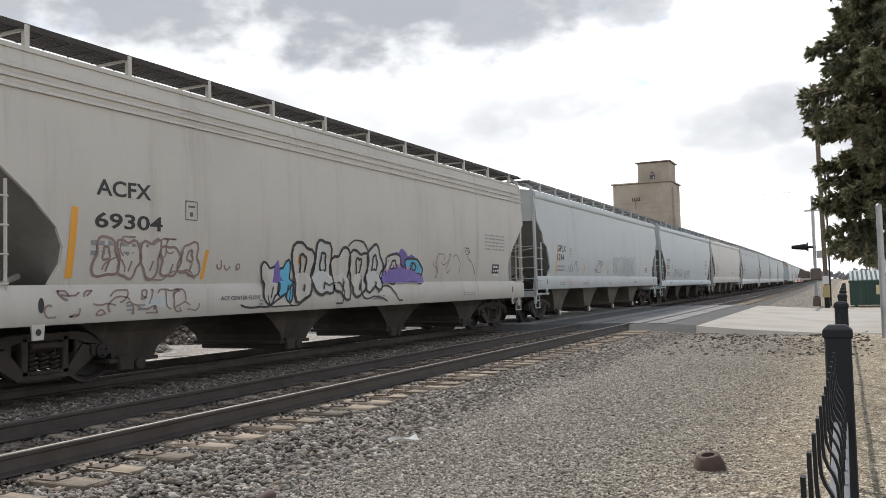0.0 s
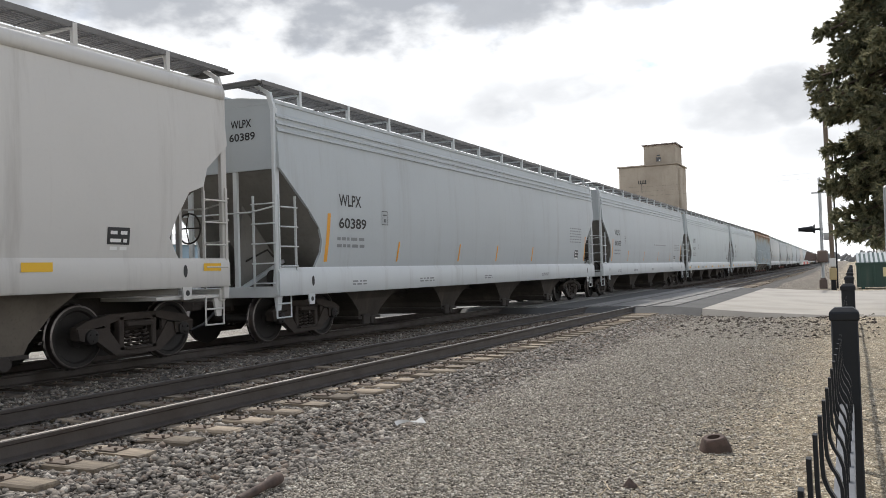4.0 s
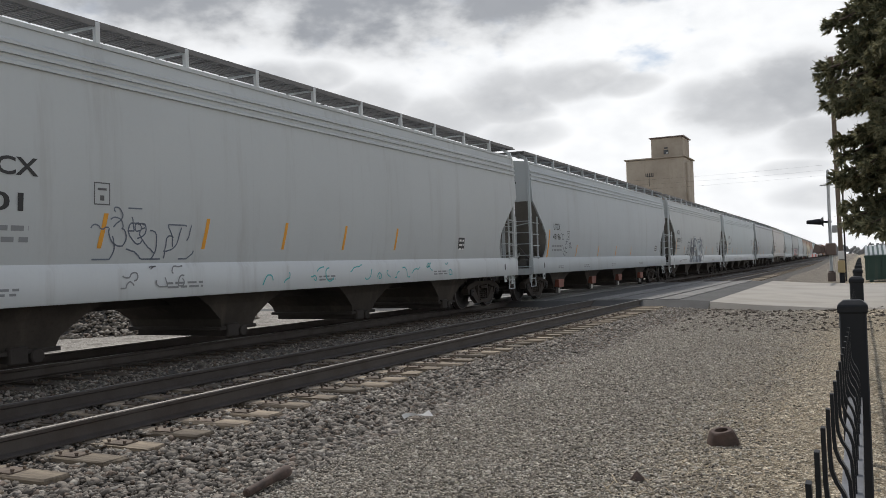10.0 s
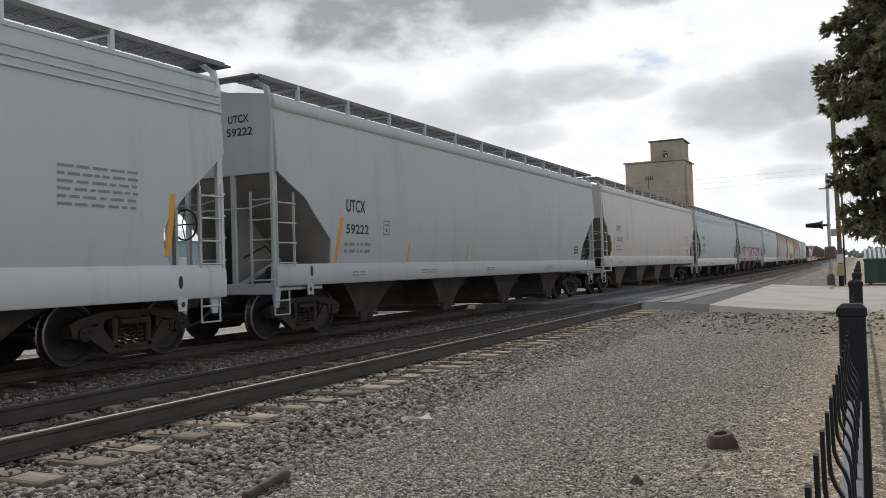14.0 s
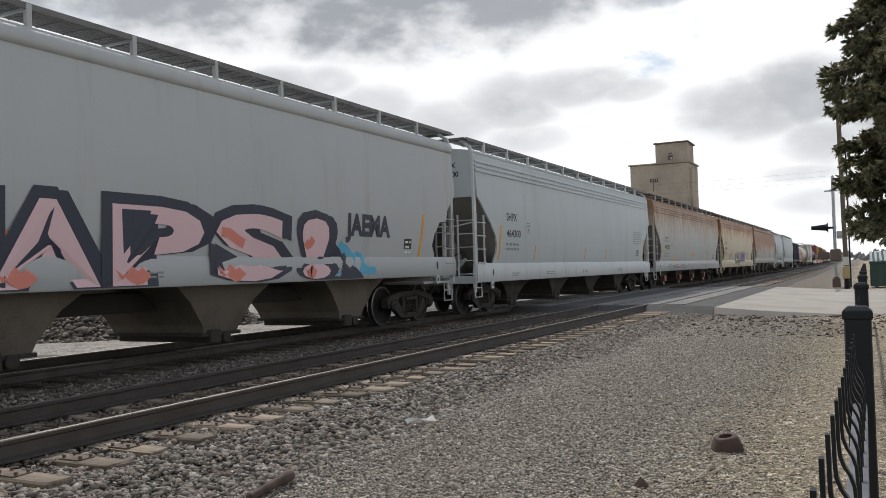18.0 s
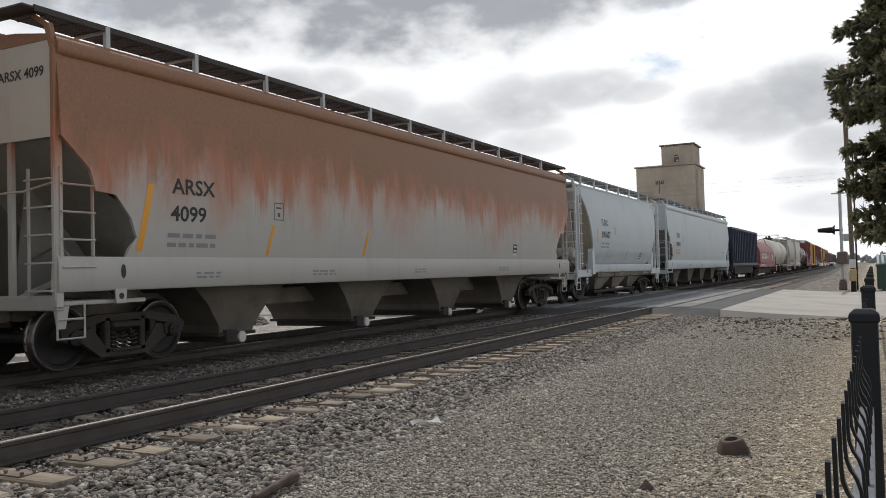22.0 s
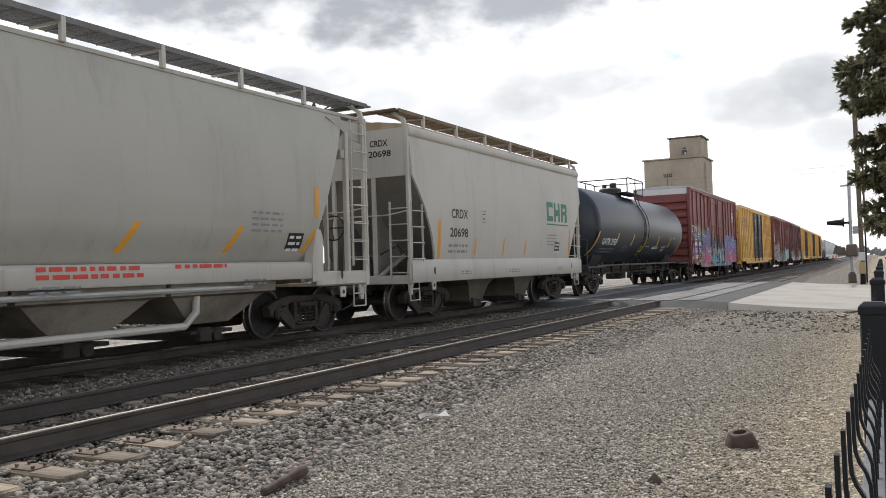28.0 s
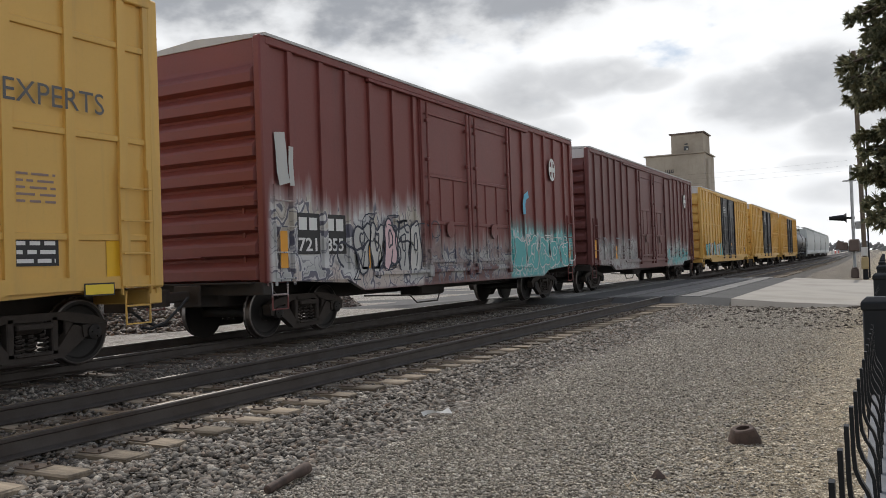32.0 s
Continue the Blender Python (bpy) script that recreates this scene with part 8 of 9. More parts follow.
        if number:
            p0, p1, z0 = (1.15, 2.32, 1.61) if art == "purple" else (0.80, 1.65, 1.54)
            ground = MARK_BROWN if art == "purple" else BLACK_PAINT
            for d in (p0, p1):
                plate = part("number_panel", patch(Shape(), -ye + d - 0.09, -ye + d + 0.68, z0 - (0.34 if art == "purple" else 0.05), z0 + 0.70, flat, 0.012), ground, car, smooth_angle=0, fix=False)
                for k in (0, 1):
                    part("reporting_mark", patch(Shape(), -ye + d + 0.04 + 0.31 * k, -ye + d + 0.28 + 0.31 * k, z0 + 0.39, z0 + 0.62, flat, 0.017), WHITE_LETTER, plate, smooth_angle=0, fix=False)
                part("car_number", fitted_word(number[:3] if d == p0 else number[3:], -ye + d + 0.02, -ye + d + 0.58, z0, z0 + 0.25, flat, 0.017), WHITE_LETTER, plate, smooth_angle=0, fix=False)
            if art == "purple":
                tapes(car, face, [(-ye + 1.01, 1.24, 1.49)], w=0.48, mat=GOLD, proud=0.02)
                tapes(car, face, [(-ye + 1.11, 0.9, 1.04)], w=0.48, mat=GOLD, proud=0.02)
                part("small_print", bars(Shape(), -ye + 1.56, 1.42, 0.25, 2, face, 0.05, 0.11, 4, 0.02), WHITE_LETTER, car, smooth_angle=0, fix=False)
        dots = Shape()
        ring = [(1.572, ye - 1.9 + 0.28 * math.cos(a), 4.1 + 0.36 * math.sin(a)) for a in [i * math.pi / 12 for i in range(24)]]
        dots.add(ring, [tuple(range(24))])
        badge = part("emblem", dots, WHITE_LETTER, car, "round white emblem with a cross", smooth_angle=0, fix=False)
        for k in range(4):
            a = 0.785 + 1.571 * k
            wedge = [(1.577, ye - 1.9 + 0.2 * math.cos(b) + 0.03 * math.cos(a), 4.1 + 0.26 * math.sin(b) + 0.03 * math.sin(a)) for b in [a - 0.5 + 0.25 * j for j in range(5)]]
            part("emblem_wedge", Shape().add([(1.577, ye - 1.9 + 0.07 * math.cos(a), 4.1 + 0.09 * math.sin(a))] + wedge, [tuple(range(6))]), MARK_BROWN, badge, smooth_angle=0, fix=False)
        if art == "purple":
            for k, (ya, yb, za) in enumerate(((0.12, 0.9, 2.75), (0.12, 0.9, 2.3), (1.0, 1.9, 2.7), (1.1, 2.2, 2.3), (0.1, 0.7, 1.2))):
                tag(car, face, -ye + ya, -ye + yb, za, za + 0.36, 5, WHITE_LETTER, seed + 3 + 7 * k, 0.045)
            big_piece(car, face, 0.98, [(-7.75, -7.3, 2.15), (-4.95, -4.3, 2.75), (-4.4, -3.55, 2.72), (-3.65, -2.6, 3.2)], seed + 4)
            big_piece(car, face, 0.98, [(2.66, 4.2, 2.85), (4.15, 5.35, 2.9), (5.35, 6.75, 2.85), (6.7, 7.8, 2.6)], seed + 5)
            tag(car, lambda z: 1.578, -2.3, -0.2, 1.15, 2.1, 6, SILVER, seed + 5, 0.07)
            graffiti(car, lambda z: 1.575, 0.1, 1.3, 0.95, 2.0, 2, [SILVER], INK, seed + 8, 0.05)
        if art == "teal":
            for pts, w, mat in (([(-ye + 0.30, 3.62), (-ye + 0.34, 3.3), (-ye + 0.36, 2.95), (-ye + 0.42, 2.72)], 0.30, SILVER), ([(-ye + 0.62, 3.4), (-ye + 0.60, 3.1), (-ye + 0.63, 2.7)], 0.13, SILVER),
                                ([(3.9, 3.2), (3.65, 3.1), (3.55, 2.9), (3.58, 2.6)], 0.2, SKY_BLUE)):
                part("graffiti_stroke", ribbon(Shape(), face, pts, w, 0.008), mat, car, smooth_angle=0, fix=False)
            graffiti(car, face, -ye + 2.55, -2.65, 0.98, 2.3, 5, [SILVER, GREY_W, PINK], INK, seed + 9, 0.045)
            graffiti(car, face, 2.7, ye - 0.5, 0.95, 1.95, 5, [TEAL], WHITE_LETTER, seed + 10, 0.03)
            tag(car, face, -ye + 2.5, -2.8, 1.2, 2.2, 8, INK, seed + 3, 0.05)
            tag(car, face, 2.9, ye - 0.3, 1.2, 2.0, 7, WHITE_LETTER, seed + 6, 0.04)
        if art == "pale":
            tag(car, face, -ye + 0.6, -2.8, 1.2, 2.0, 8, GREY_LETTER, seed + 3, 0.05)
        tapes(car, face, [(-ye + 0.25, 1.25, 1.9), (ye - 0.6, 1.3, 1.7), (-ye + 2.9, 1.2, 1.7)], w=0.2)

    oxide(29, "oxide red boxcar covered low down in purple and pink graffiti", BOX_PURPLE, "721734", 51, "purple")

    def yellow(index, number, seed, art=None):
        car, side, ye = place(index, boxcar("golden yellow boxcar with black plug doors", span(index), BOX_YELLOW, ROOF_WHITE, UNDER, DOOR_BLACK, True, (-2.4, 2.65), ((0.06, 0.75, 1.64, 2.58, 3.56, 4.48, 5.38, 6.22, 7.09), (0.06, 0.52, 1.37, 2.26, 3.16, 4.06, 5.05, 6.01)), 5.20, 0.95, ROOF_WHITE, 1.35))
        face, flat = lambda z: 1.54, lambda z: 1.505
        if number:
            for name, word, a, b, c, d in (("reporting_mark", "TB", 0.93, 1.48, 2.65, 2.89), ("reporting_mark", "OX", 1.84, 2.43, 2.65, 2.89), ("car_number", number[:2], 0.93, 1.43, 2.16, 2.40),
                                           ("car_number", number[2:4], 1.91, 2.34, 2.16, 2.40), ("car_number", number[4:], 2.84, 3.37, 2.15, 2.39),
                                           ("lettering", "next", 0.94, 1.54, 3.91, 4.08), ("lettering", "load", 0.95, 1.51, 3.68, 3.87), ("lettering", "any", 3.72, 4.19, 3.80, 3.98), ("lettering", "road", 3.69, 4.31, 3.64, 3.80)):
                part(name, fitted_word(word, -ye + a, -ye + b, c, d, flat), BLACK_PAINT, car, smooth_angle=0, fix=False)
            q = -ye + 2.62
            for mat, arms, w in ((BLUE_MARK, ((-0.58, 0.56), (0.0, 0.06), (0.0, -0.06), (-0.58, -0.56)), 0.17), (RED_MARK, ((-0.60, 0.30), (-0.20, 0.0), (-0.60, -0.30)), 0.19)):
                for k in (1, -1):
                    em = ribbon(Shape(), face, [(q + k * (a + (0.03 if mat is BLUE_MARK else 0.0)), 3.86 + b) for a, b in arms], w, 0.008 if mat is RED_MARK else 0.011 + 0.002 * k)
                    part("emblem", em, mat, car, smooth_angle=0, fix=False)
            part("small_print", bars(Shape(), -ye + 1.25, 1.66, 0.35, 2, flat, 0.06, 0.13, 8), DARK_LETTER, car, smooth_angle=0, fix=False)
            part("small_print", bars(Shape(), -ye + 2.0, 1.66, 0.5, 1, flat, 0.05, 0.13, 9), DARK_LETTER, car, smooth_angle=0, fix=False)
            warn = part("notice_plate", patch(Shape(), -ye + 1.01, -ye + 1.53, 0.98, 1.16, lambda z: 1.565, 0.006), BLACK_PAINT, car, smooth_angle=0, fix=False)
            part("notice_face", patch(Shape(), -ye + 1.03, -ye + 1.51, 1.0, 1.14, lambda z: 1.565, 0.010), YELLOW, warn, smooth_angle=0, fix=False)
            part("lettering", fitted_word("RAILCAR POOLING EXPERTS", 3.89, 8.83, 3.38, 3.66, lambda z: 1.562, 0.006, 0.0), DARK_LETTER, car, smooth_angle=0, fix=False)
            block = Shape()
            for k in range(4):
                patch(block, 5.35 + 0.48 * k, 5.72 + 0.48 * k, 3.78, 4.45, flat, 0.006, 0.1)
            patch(block, 5.5, 7.2, 4.05, 4.16, flat, 0.008)
            part("emblem", block, FADED_RED, car, "faded red block emblem", smooth_angle=0, fix=False)
            for k, words in enumerate(("CLOSE AND LOCK", "BOTH DOORS BEFORE", "MOVING CAR", "CIERRE Y PONGA", "EL SEGURO EN AMBAS", "PUERTAS ANTES DE", "MOVER EL CARRO")):
                z, w = 4.87 - 0.115 * k, 0.064 * len(words)
                part("lettering", fitted_word(words, 1.47 - w / 2, 1.47 + w / 2, z, z + 0.075, lambda z: 1.575), WHITE_LETTER, car, smooth_angle=0, fix=False)
        part("notice_plate", patch(Shape(), -ye + 0.84, -ye + 1.12, 1.21, 1.72, flat), GOLD, car, smooth_angle=0, fix=False)
        part("notice_plate", patch(Shape(), ye - 0.82, ye - 0.56, 1.16, 1.70, flat), GOLD, car, smooth_angle=0, fix=False)
        rear_warn = part("notice_plate", patch(Shape(), ye - 1.24, ye - 0.75, 0.96, 1.13, lambda z: 1.565, 0.006), BLACK_PAINT, car, smooth_angle=0, fix=False)
        part("notice_face", patch(Shape(), ye - 1.22, ye - 0.77, 0.98, 1.11, lambda z: 1.565, 0.010), YELLOW, rear_warn, smooth_angle=0, fix=False)
        part("small_print", bars(Shape(), ye - 2.13, 2.5, 0.55, 5, flat, 0.03, 0.085, seed + 2), FADED_BROWN, car, smooth_angle=0, fix=False)
        consolidated(car, flat, ye - 2.2, 1.37, 0.64, 0.36)
        part("small_print", bars(Shape(), -1.9, 4.3, 0.9, 4, lambda z: 1.575, 0.05, 0.1, seed), WHITE_LETTER, car, smooth_angle=0, fix=False)
        tapes(car, lambda z: 1.575, [(0.40, 1.59, 2.09)], w=0.14, mat=YELLOW)
        tapes(car, lambda z: 1.575, [(0.86, 1.83, 1.99)], w=0.20, mat=ORANGE)
        tapes(car, flat, [(3.07, 1.24, 1.75)], w=0.13, mat=GOLD)
        if art:
            graffiti(car, face, -ye + 1.0, -1.3, 1.0, 2.1, 6, [TEAL, SILVER], INK, seed, 0.05)

    yellow(30, "641502", 61)
    oxide(31, "oxide red boxcar with grey and teal graffiti along its foot", BOX_TEAL, "721855", 62, "teal")
    oxide(32, "dull maroon boxcar with pale worn graffiti", BOX_PALE, "", 65, "pale")
    yellow(33, "", 71, True)
    yellow(34, "", 72)
    yellow(35, "", 73)
    place(36, tank_car("black tank car far back in the train", span(36), TANK_BLACK, BLACK_PAINT, UNDER, TANK_BLACK, 1.5, 2.6))
    for k in (37, 38, 39, 40):
        standard(k, "pale grey covered hopper car far back in the train", GREY_A, "", "", SILL, tape=None, small=(), rear_tape=None, rear_print=None, stencil=None)


build_train()
# ---- the crossing ----
ASPHALT = material("worn_asphalt", (0.085, 0.083, 0.08), 0.9, dark=(0.045, 0.043, 0.04), scale=0.8, grain=70, amount=0.6, bump=0.4)
CONCRETE = material("pale_road_concrete", (0.40, 0.37, 0.325), 0.9, dark=(0.25, 0.23, 0.20), scale=0.5, grain=50, amount=0.55, bump=0.25)
PANEL = material("crossing_panel_concrete", (0.215, 0.208, 0.195), 0.85, dark=(0.13, 0.122, 0.114), scale=1.2, grain=40, amount=0.6, bump=0.25, vary=0.15)
CAST_BLACK = material("black_powder_coat", (0.008, 0.010, 0.013), 0.5, dark=(0.02, 0.02, 0.022), scale=6, grain=80, amount=0.3, bump=0.06, spec=0.3)
# Street lamp metal is coloured dark to give its backlit look.
LAMP_DARK = material("backlit_dark_pole", (0.06, 0.058, 0.055), 0.6, 0.2, dark=(0.03, 0.03, 0.03), scale=3, grain=40)
# Black rail coloured paler all over to stand in for its gleaming top.
RAIL_CAP = material("gleam_pale_rail", (0.16, 0.165, 0.175), 0.55, dark=(0.06, 0.062, 0.066), scale=14, grain=90, amount=0.5, bump=0.08, spec=0.4)
GALV = material("galvanised_pole", (0.42, 0.43, 0.43), 0.45, 0.6, dark=(0.26, 0.26, 0.26), scale=3, grain=40, amount=0.5)
POLE_WOOD = material("weathered_pole_wood", (0.15, 0.115, 0.085), 0.9, dark=(0.07, 0.055, 0.042), scale=4, grain=25, amount=0.7, bump=0.5, stretch=(1, 1, 0.06))
ELEVATOR_WALL = material("stained_elevator_concrete", (0.40, 0.35, 0.285), 0.92, dark=(0.26, 0.22, 0.175), scale=0.16, grain=2.0, amount=0.75, bump=0.2, streak=0.35, grime=(0.22, 0.18, 0.14), lift=0.05)
DUMPSTER = paint("dark_green_dumpster_paint", (0.022, 0.06, 0.045), 0.3)
LID = paint("pale_grey_lid_plastic", (0.42, 0.44, 0.44), 0.3)
BARK = material("spruce_bark", (0.11, 0.08, 0.06), 0.95, dark=(0.05, 0.035, 0.028), scale=6, grain=30, amount=0.8, bump=0.9, lift=0.02)
BOX_TAN = paint("tan_cabinet_paint", (0.42, 0.33, 0.17), 0.3)
BLOCK_RUST = material("rusty_iron_block", (0.105, 0.07, 0.055), 0.85, dark=(0.045, 0.032, 0.027), scale=9, grain=50, amount=0.8, bump=0.5)
WALL_WHITE = material("pale_plant_wall", (0.62, 0.62, 0.60), 0.85, dark=(0.45, 0.45, 0.44), scale=0.3, grain=5, amount=0.4, bump=0.05)
BLUE_WALL = material("blue_metal_siding", (0.30, 0.41, 0.49), 0.6, dark=(0.22, 0.31, 0.38), scale=0.4, grain=8, amount=0.3, bump=0.05)
GLASS = material("dark_window_glass", (0.03, 0.035, 0.04), 0.15, dark=(0.02, 0.02, 0.02), bump=0.0)
PAPER = material("dirty_white_paper", (0.6, 0.59, 0.56), 0.8, dark=(0.5, 0.48, 0.45), scale=12, grain=60)
# Distance haze is mixed into this pale bluish tree colour.
HAZY_TREE = material("haze_toned_trees", (0.21, 0.215, 0.22), 0.95, dark=(0.15, 0.155, 0.16), scale=0.2, grain=2)


def build_crossing():
    y0, y1 = 25.9, 45.2
    z = lambda x: RAIL_Z + 0.004 if -12.6 < x < -4.9 else (RAIL_Z - min(1, (x + 4.9) / 4.5) * 0.22 if x >= -4.9 else max(-0.05, RAIL_Z - (-12.6 - x) * 0.06))
    a = Shape().sheet([[(x, y, z(x) - 0.03) for x in (-60, -30, -18, -15, -12.6, -4.9, -4.0)] for y in (y0, 35, y1)])
    a.sheet([[(x, y, z(x) - 0.03 if y > y0 - 0.5 else -0.12) for x in (-60, -30, -18, -15, -12.6, -4.9, -4.0)] for y in (y0 - 0.9, y0)])
    tagged(part("road", a, ASPHALT), "dark worn asphalt road over the tracks", "road", kind="structure")
    c = Shape().sheet([[(x, y + (0.8 if x < -3 else 0), z(x) - 0.026) for x in (-3.98, -2.5, -0.4, 2.0, 12, 60)] for y in (y0 - 1.2, 35, y1 - 0.5)])
    c.sheet([[(x, y + (0.8 if x < -3 else 0), (z(x) - 0.026) if y > 24.6 else -0.2) for x in (-3.98, -2.5, -0.4, 2.0, 12, 60)] for y in (24.5, y0 - 1.2)])
    tagged(part("road", c, CONCRETE), "pale concrete road leading up to the crossing", "road", kind="structure")
    deck = thing("level_crossing", "pale concrete crossing panels between and beside the rails", "level crossing", kind="structure")
    for x0 in (NEAR_X, FAR_X):
        for lo, hi in ((x0 - GAUGE / 2 + 0.11, x0 + GAUGE / 2 - 0.11), (x0 + GAUGE / 2 + 0.06, x0 + GAUGE / 2 + 0.72), (x0 - GAUGE / 2 - 0.72, x0 - GAUGE / 2 - 0.06)):
            for k in range(8):
                a0 = y0 + 0.2 + 2.38 * k
                part("crossing_panel", Shape().box((lo, a0, RAIL_Z - 0.16), (hi, a0 + 2.36, RAIL_Z - 0.002), 0.012), PANEL, deck)


def build_fence():
    """Black iron fence: square capped posts, a flat top rail and flat bars that kick out above it."""
    fence = thing("iron_fence", "black iron picket fence with square capped posts", "fence")
    g = GROUND_Z
    xs = lambda y: -0.0215 + 0.0009 * y
    posts = [0.2] + [2.23 + 2.22 * k for k in range(10)]
    for y in posts:
        x = xs(y)
        post = part("post", Shape().box((x - 0.0295, y - 0.0295, g - 0.05), (x + 0.0295, y + 0.0295, 1.282), 0.003), CAST_BLACK, fence)
        cap = Shape()
        ring = lambda h, z: [(x - h, y - h, z), (x + h, y - h, z), (x + h, y + h, z), (x - h, y + h, z)]
        v = ring(0.0295, 1.276) + ring(0.033, 1.279) + ring(0.033, 1.293) + ring(0.031, 1.297) + ring(0.021, 1.306) + ring(0.019, 1.307)
        cap.add(v, [(i * 4 + j, i * 4 + (j + 1) % 4, i * 4 + 4 + (j + 1) % 4, i * 4 + 4 + j) for i in range(5) for j in range(4)] + [(3, 2, 1, 0), (20, 21, 22, 23)])
        part("post_cap", cap, CAST_BLACK, post, smooth_angle=20)
    prof = [(g + 0.03, 0.0), (0.6, 0.0), (1.13, 0.0), (1.15, -0.001), (1.163, -0.005), (1.174, -0.0115), (1.186, -0.0155), (1.2, -0.0165), (1.252, -0.017)]
    bar = Shape()
    for z, dx in prof:
        bar.v += [(dx - 0.0021, -0.006, z), (dx + 0.0021, -0.006, z), (dx + 0.0021, 0.006, z), (dx - 0.0021, 0.006, z)]
    n = len(prof)
    bar.f += [(i * 4 + j, i * 4 + (j + 1) % 4, i * 4 + 4 + (j + 1) % 4, i * 4 + 4 + j) for i in range(n - 1) for j in range(4)] + [(3, 2, 1, 0), tuple(4 * n - 4 + j for j in range(4))]
    bar = bar.mesh("picket", CAST_BLACK, 25)
    for a, b in zip(posts, posts[1:]):
        for z in (1.08, 0.18):
            part("rail", Shape().box((xs(a) - 0.015, a + 0.029, z - 0.03), (xs(a) + 0.015, b - 0.029, z), 0.002), RAIL_CAP, fence, "flat black rail, coloured paler for its gleaming top")
        if a < 12:
            for k in range(19):
                y = b - 0.15 - 0.1085 * k
                if y > max(a + 0.06, 0.55):
                    part("picket", bar, None, fence, at=pose(xs(y) + 0.010 - 0.0075 * (b - y), y, 0))


def spruce(x, y, height, reach, seed):
    """A spruce: tapered trunk, drooping whorled limbs, each a pad of needle-clad twigs."""
    rnd = random.Random(seed)
    tree = thing("spruce_tree", "tall dark green spruce with dense drooping branches", "tree")
    trunk, n = Shape().rod([(x, y, GROUND_Z - 0.1), (x + 0.03, y, 1.5), (x - 0.03, y + 0.03, height * 0.5), (x, y, height)], 0.24, 12), 12
    for i, r in enumerate((1.3, 1.0, 0.6, 0.05)):
        for k in range(n):
            px, py, pz = trunk.v[i * n + k]
            trunk.v[i * n + k] = (x + (px - x) * r, y + (py - y) * r, pz)
    part("trunk", trunk, BARK, tree)
    v, f = [], []

    def twig(p, d, length, fat):
        """A tapered green core with needles standing off it."""
        d = d.normalized()
        u = d.cross(Vector((rnd.gauss(0, 1), rnd.gauss(0, 1), rnd.gauss(0, 1)))).normalized()
        w = d.cross(u)
        b = len(v)
        for s, r in ((0.0, 0.5), (0.45, 1.0), (0.85, 0.7)):
            for k in range(3):
                a = 2.094 * k
                v.append(p + d * length * s + (u * math.cos(a) + w * math.sin(a)) * fat * r)
        v.append(p + d * length)
        for i in range(2):
            for k in range(3):
                j = (k + 1) % 3
                f.append((b + 3 * i + k, b + 3 * i + j, b + 3 * i + 3 + j, b + 3 * i + 3 + k))
        for k in range(3):
            f.append((b + 6 + k, b + 6 + (k + 1) % 3, b + 9))
        for i in range(13):
            s, a = rnd.uniform(0.05, 1.0), rnd.uniform(0, 6.283)
            side = u * math.cos(a) + w * math.sin(a)
            q = p + d * length * s + side * fat * 0.4
            tip = q + (side * rnd.uniform(0.5, 1.0) + d * rnd.uniform(0.5, 1.2)) * fat * rnd.uniform(1.2, 1.9)
            e = side.cross(d) * rnd.uniform(0.012, 0.02)
            b = len(v)
            v.extend((q - e, q + e, tip))
            f.append((b, b + 1, b + 2))

    z = 2.75
    while z < height - 0.3:
        full = (0.87 + 0.26 * min(1.0, max(0.0, z - 4.5) / 2.5)) * reach * min(1.0, (height - z) / (0.4 * height)) ** 0.8
        turn = rnd.uniform(0, 6.283)
        limbs = 7
        for k in range(limbs):
            a = turn + (k + rnd.uniform(-0.35, 0.35)) * 6.283 / limbs
            length = full * rnd.choice((0.60, 0.74, 0.83, 0.88, 0.93, 1.0))
            if rnd.random() < 0.1:
                continue
            z0, sag = z + rnd.uniform(-0.28, 0.28), rnd.uniform(0.28, 0.62)
            out, across = Vector((math.cos(a), math.sin(a), 0)), Vector((-math.sin(a), math.cos(a), 0))
            at = lambda s: Vector((x, y, z0)) + out * length * s + Vector((0, 0, -sag * length * s ** 1.2 + 0.10 * length * s ** 4))
            part("branch", Shape().rod([at(s) for s in (0.02, 0.35, 0.7, 0.97)], max(0.012, 0.016 * length), 4), BARK, tree, fix=False)
            steps = int(8 + length * 11)
            for i in range(steps):
                s = 0.30 + 0.70 * (i + rnd.random()) / steps
                wide = 0.42 * (1.08 - s) * length ** 0.5 + 0.08
                p = at(s) + across * rnd.uniform(-wide, wide) + Vector((0, 0, rnd.uniform(-0.20, 0.07)))
                for _ in range(4):
                    d = out * rnd.uniform(0.1, 0.9) + across * rnd.gauss(0, 0.65) + Vector((0, 0, rnd.gauss(-0.35, 0.55)))
                    twig(p, d, rnd.uniform(0.13, 0.30), rnd.uniform(0.042, 0.068))
            for i in range(4):
                twig(at(rnd.uniform(0.94, 1.0)), out + across * rnd.gauss(0, 0.5) + Vector((0, 0, rnd.gauss(-0.1, 0.4))), rnd.uniform(0.14, 0.28), rnd.uniform(0.04, 0.06))
        z += rnd.uniform(0.30, 0.40)
    part("crown", Shape().add(v, f), NEEDLES, tree, "dense pads of dark green needles", smooth_angle=0, fix=False)


NEEDLES = island_material("spruce_needles", [(0.095, 0.11, 0.064), (0.20, 0.205, 0.115), (0.34, 0.315, 0.18), (0.12, 0.138, 0.085), (0.42, 0.38, 0.225)], rough=0.6, bump=0.0)


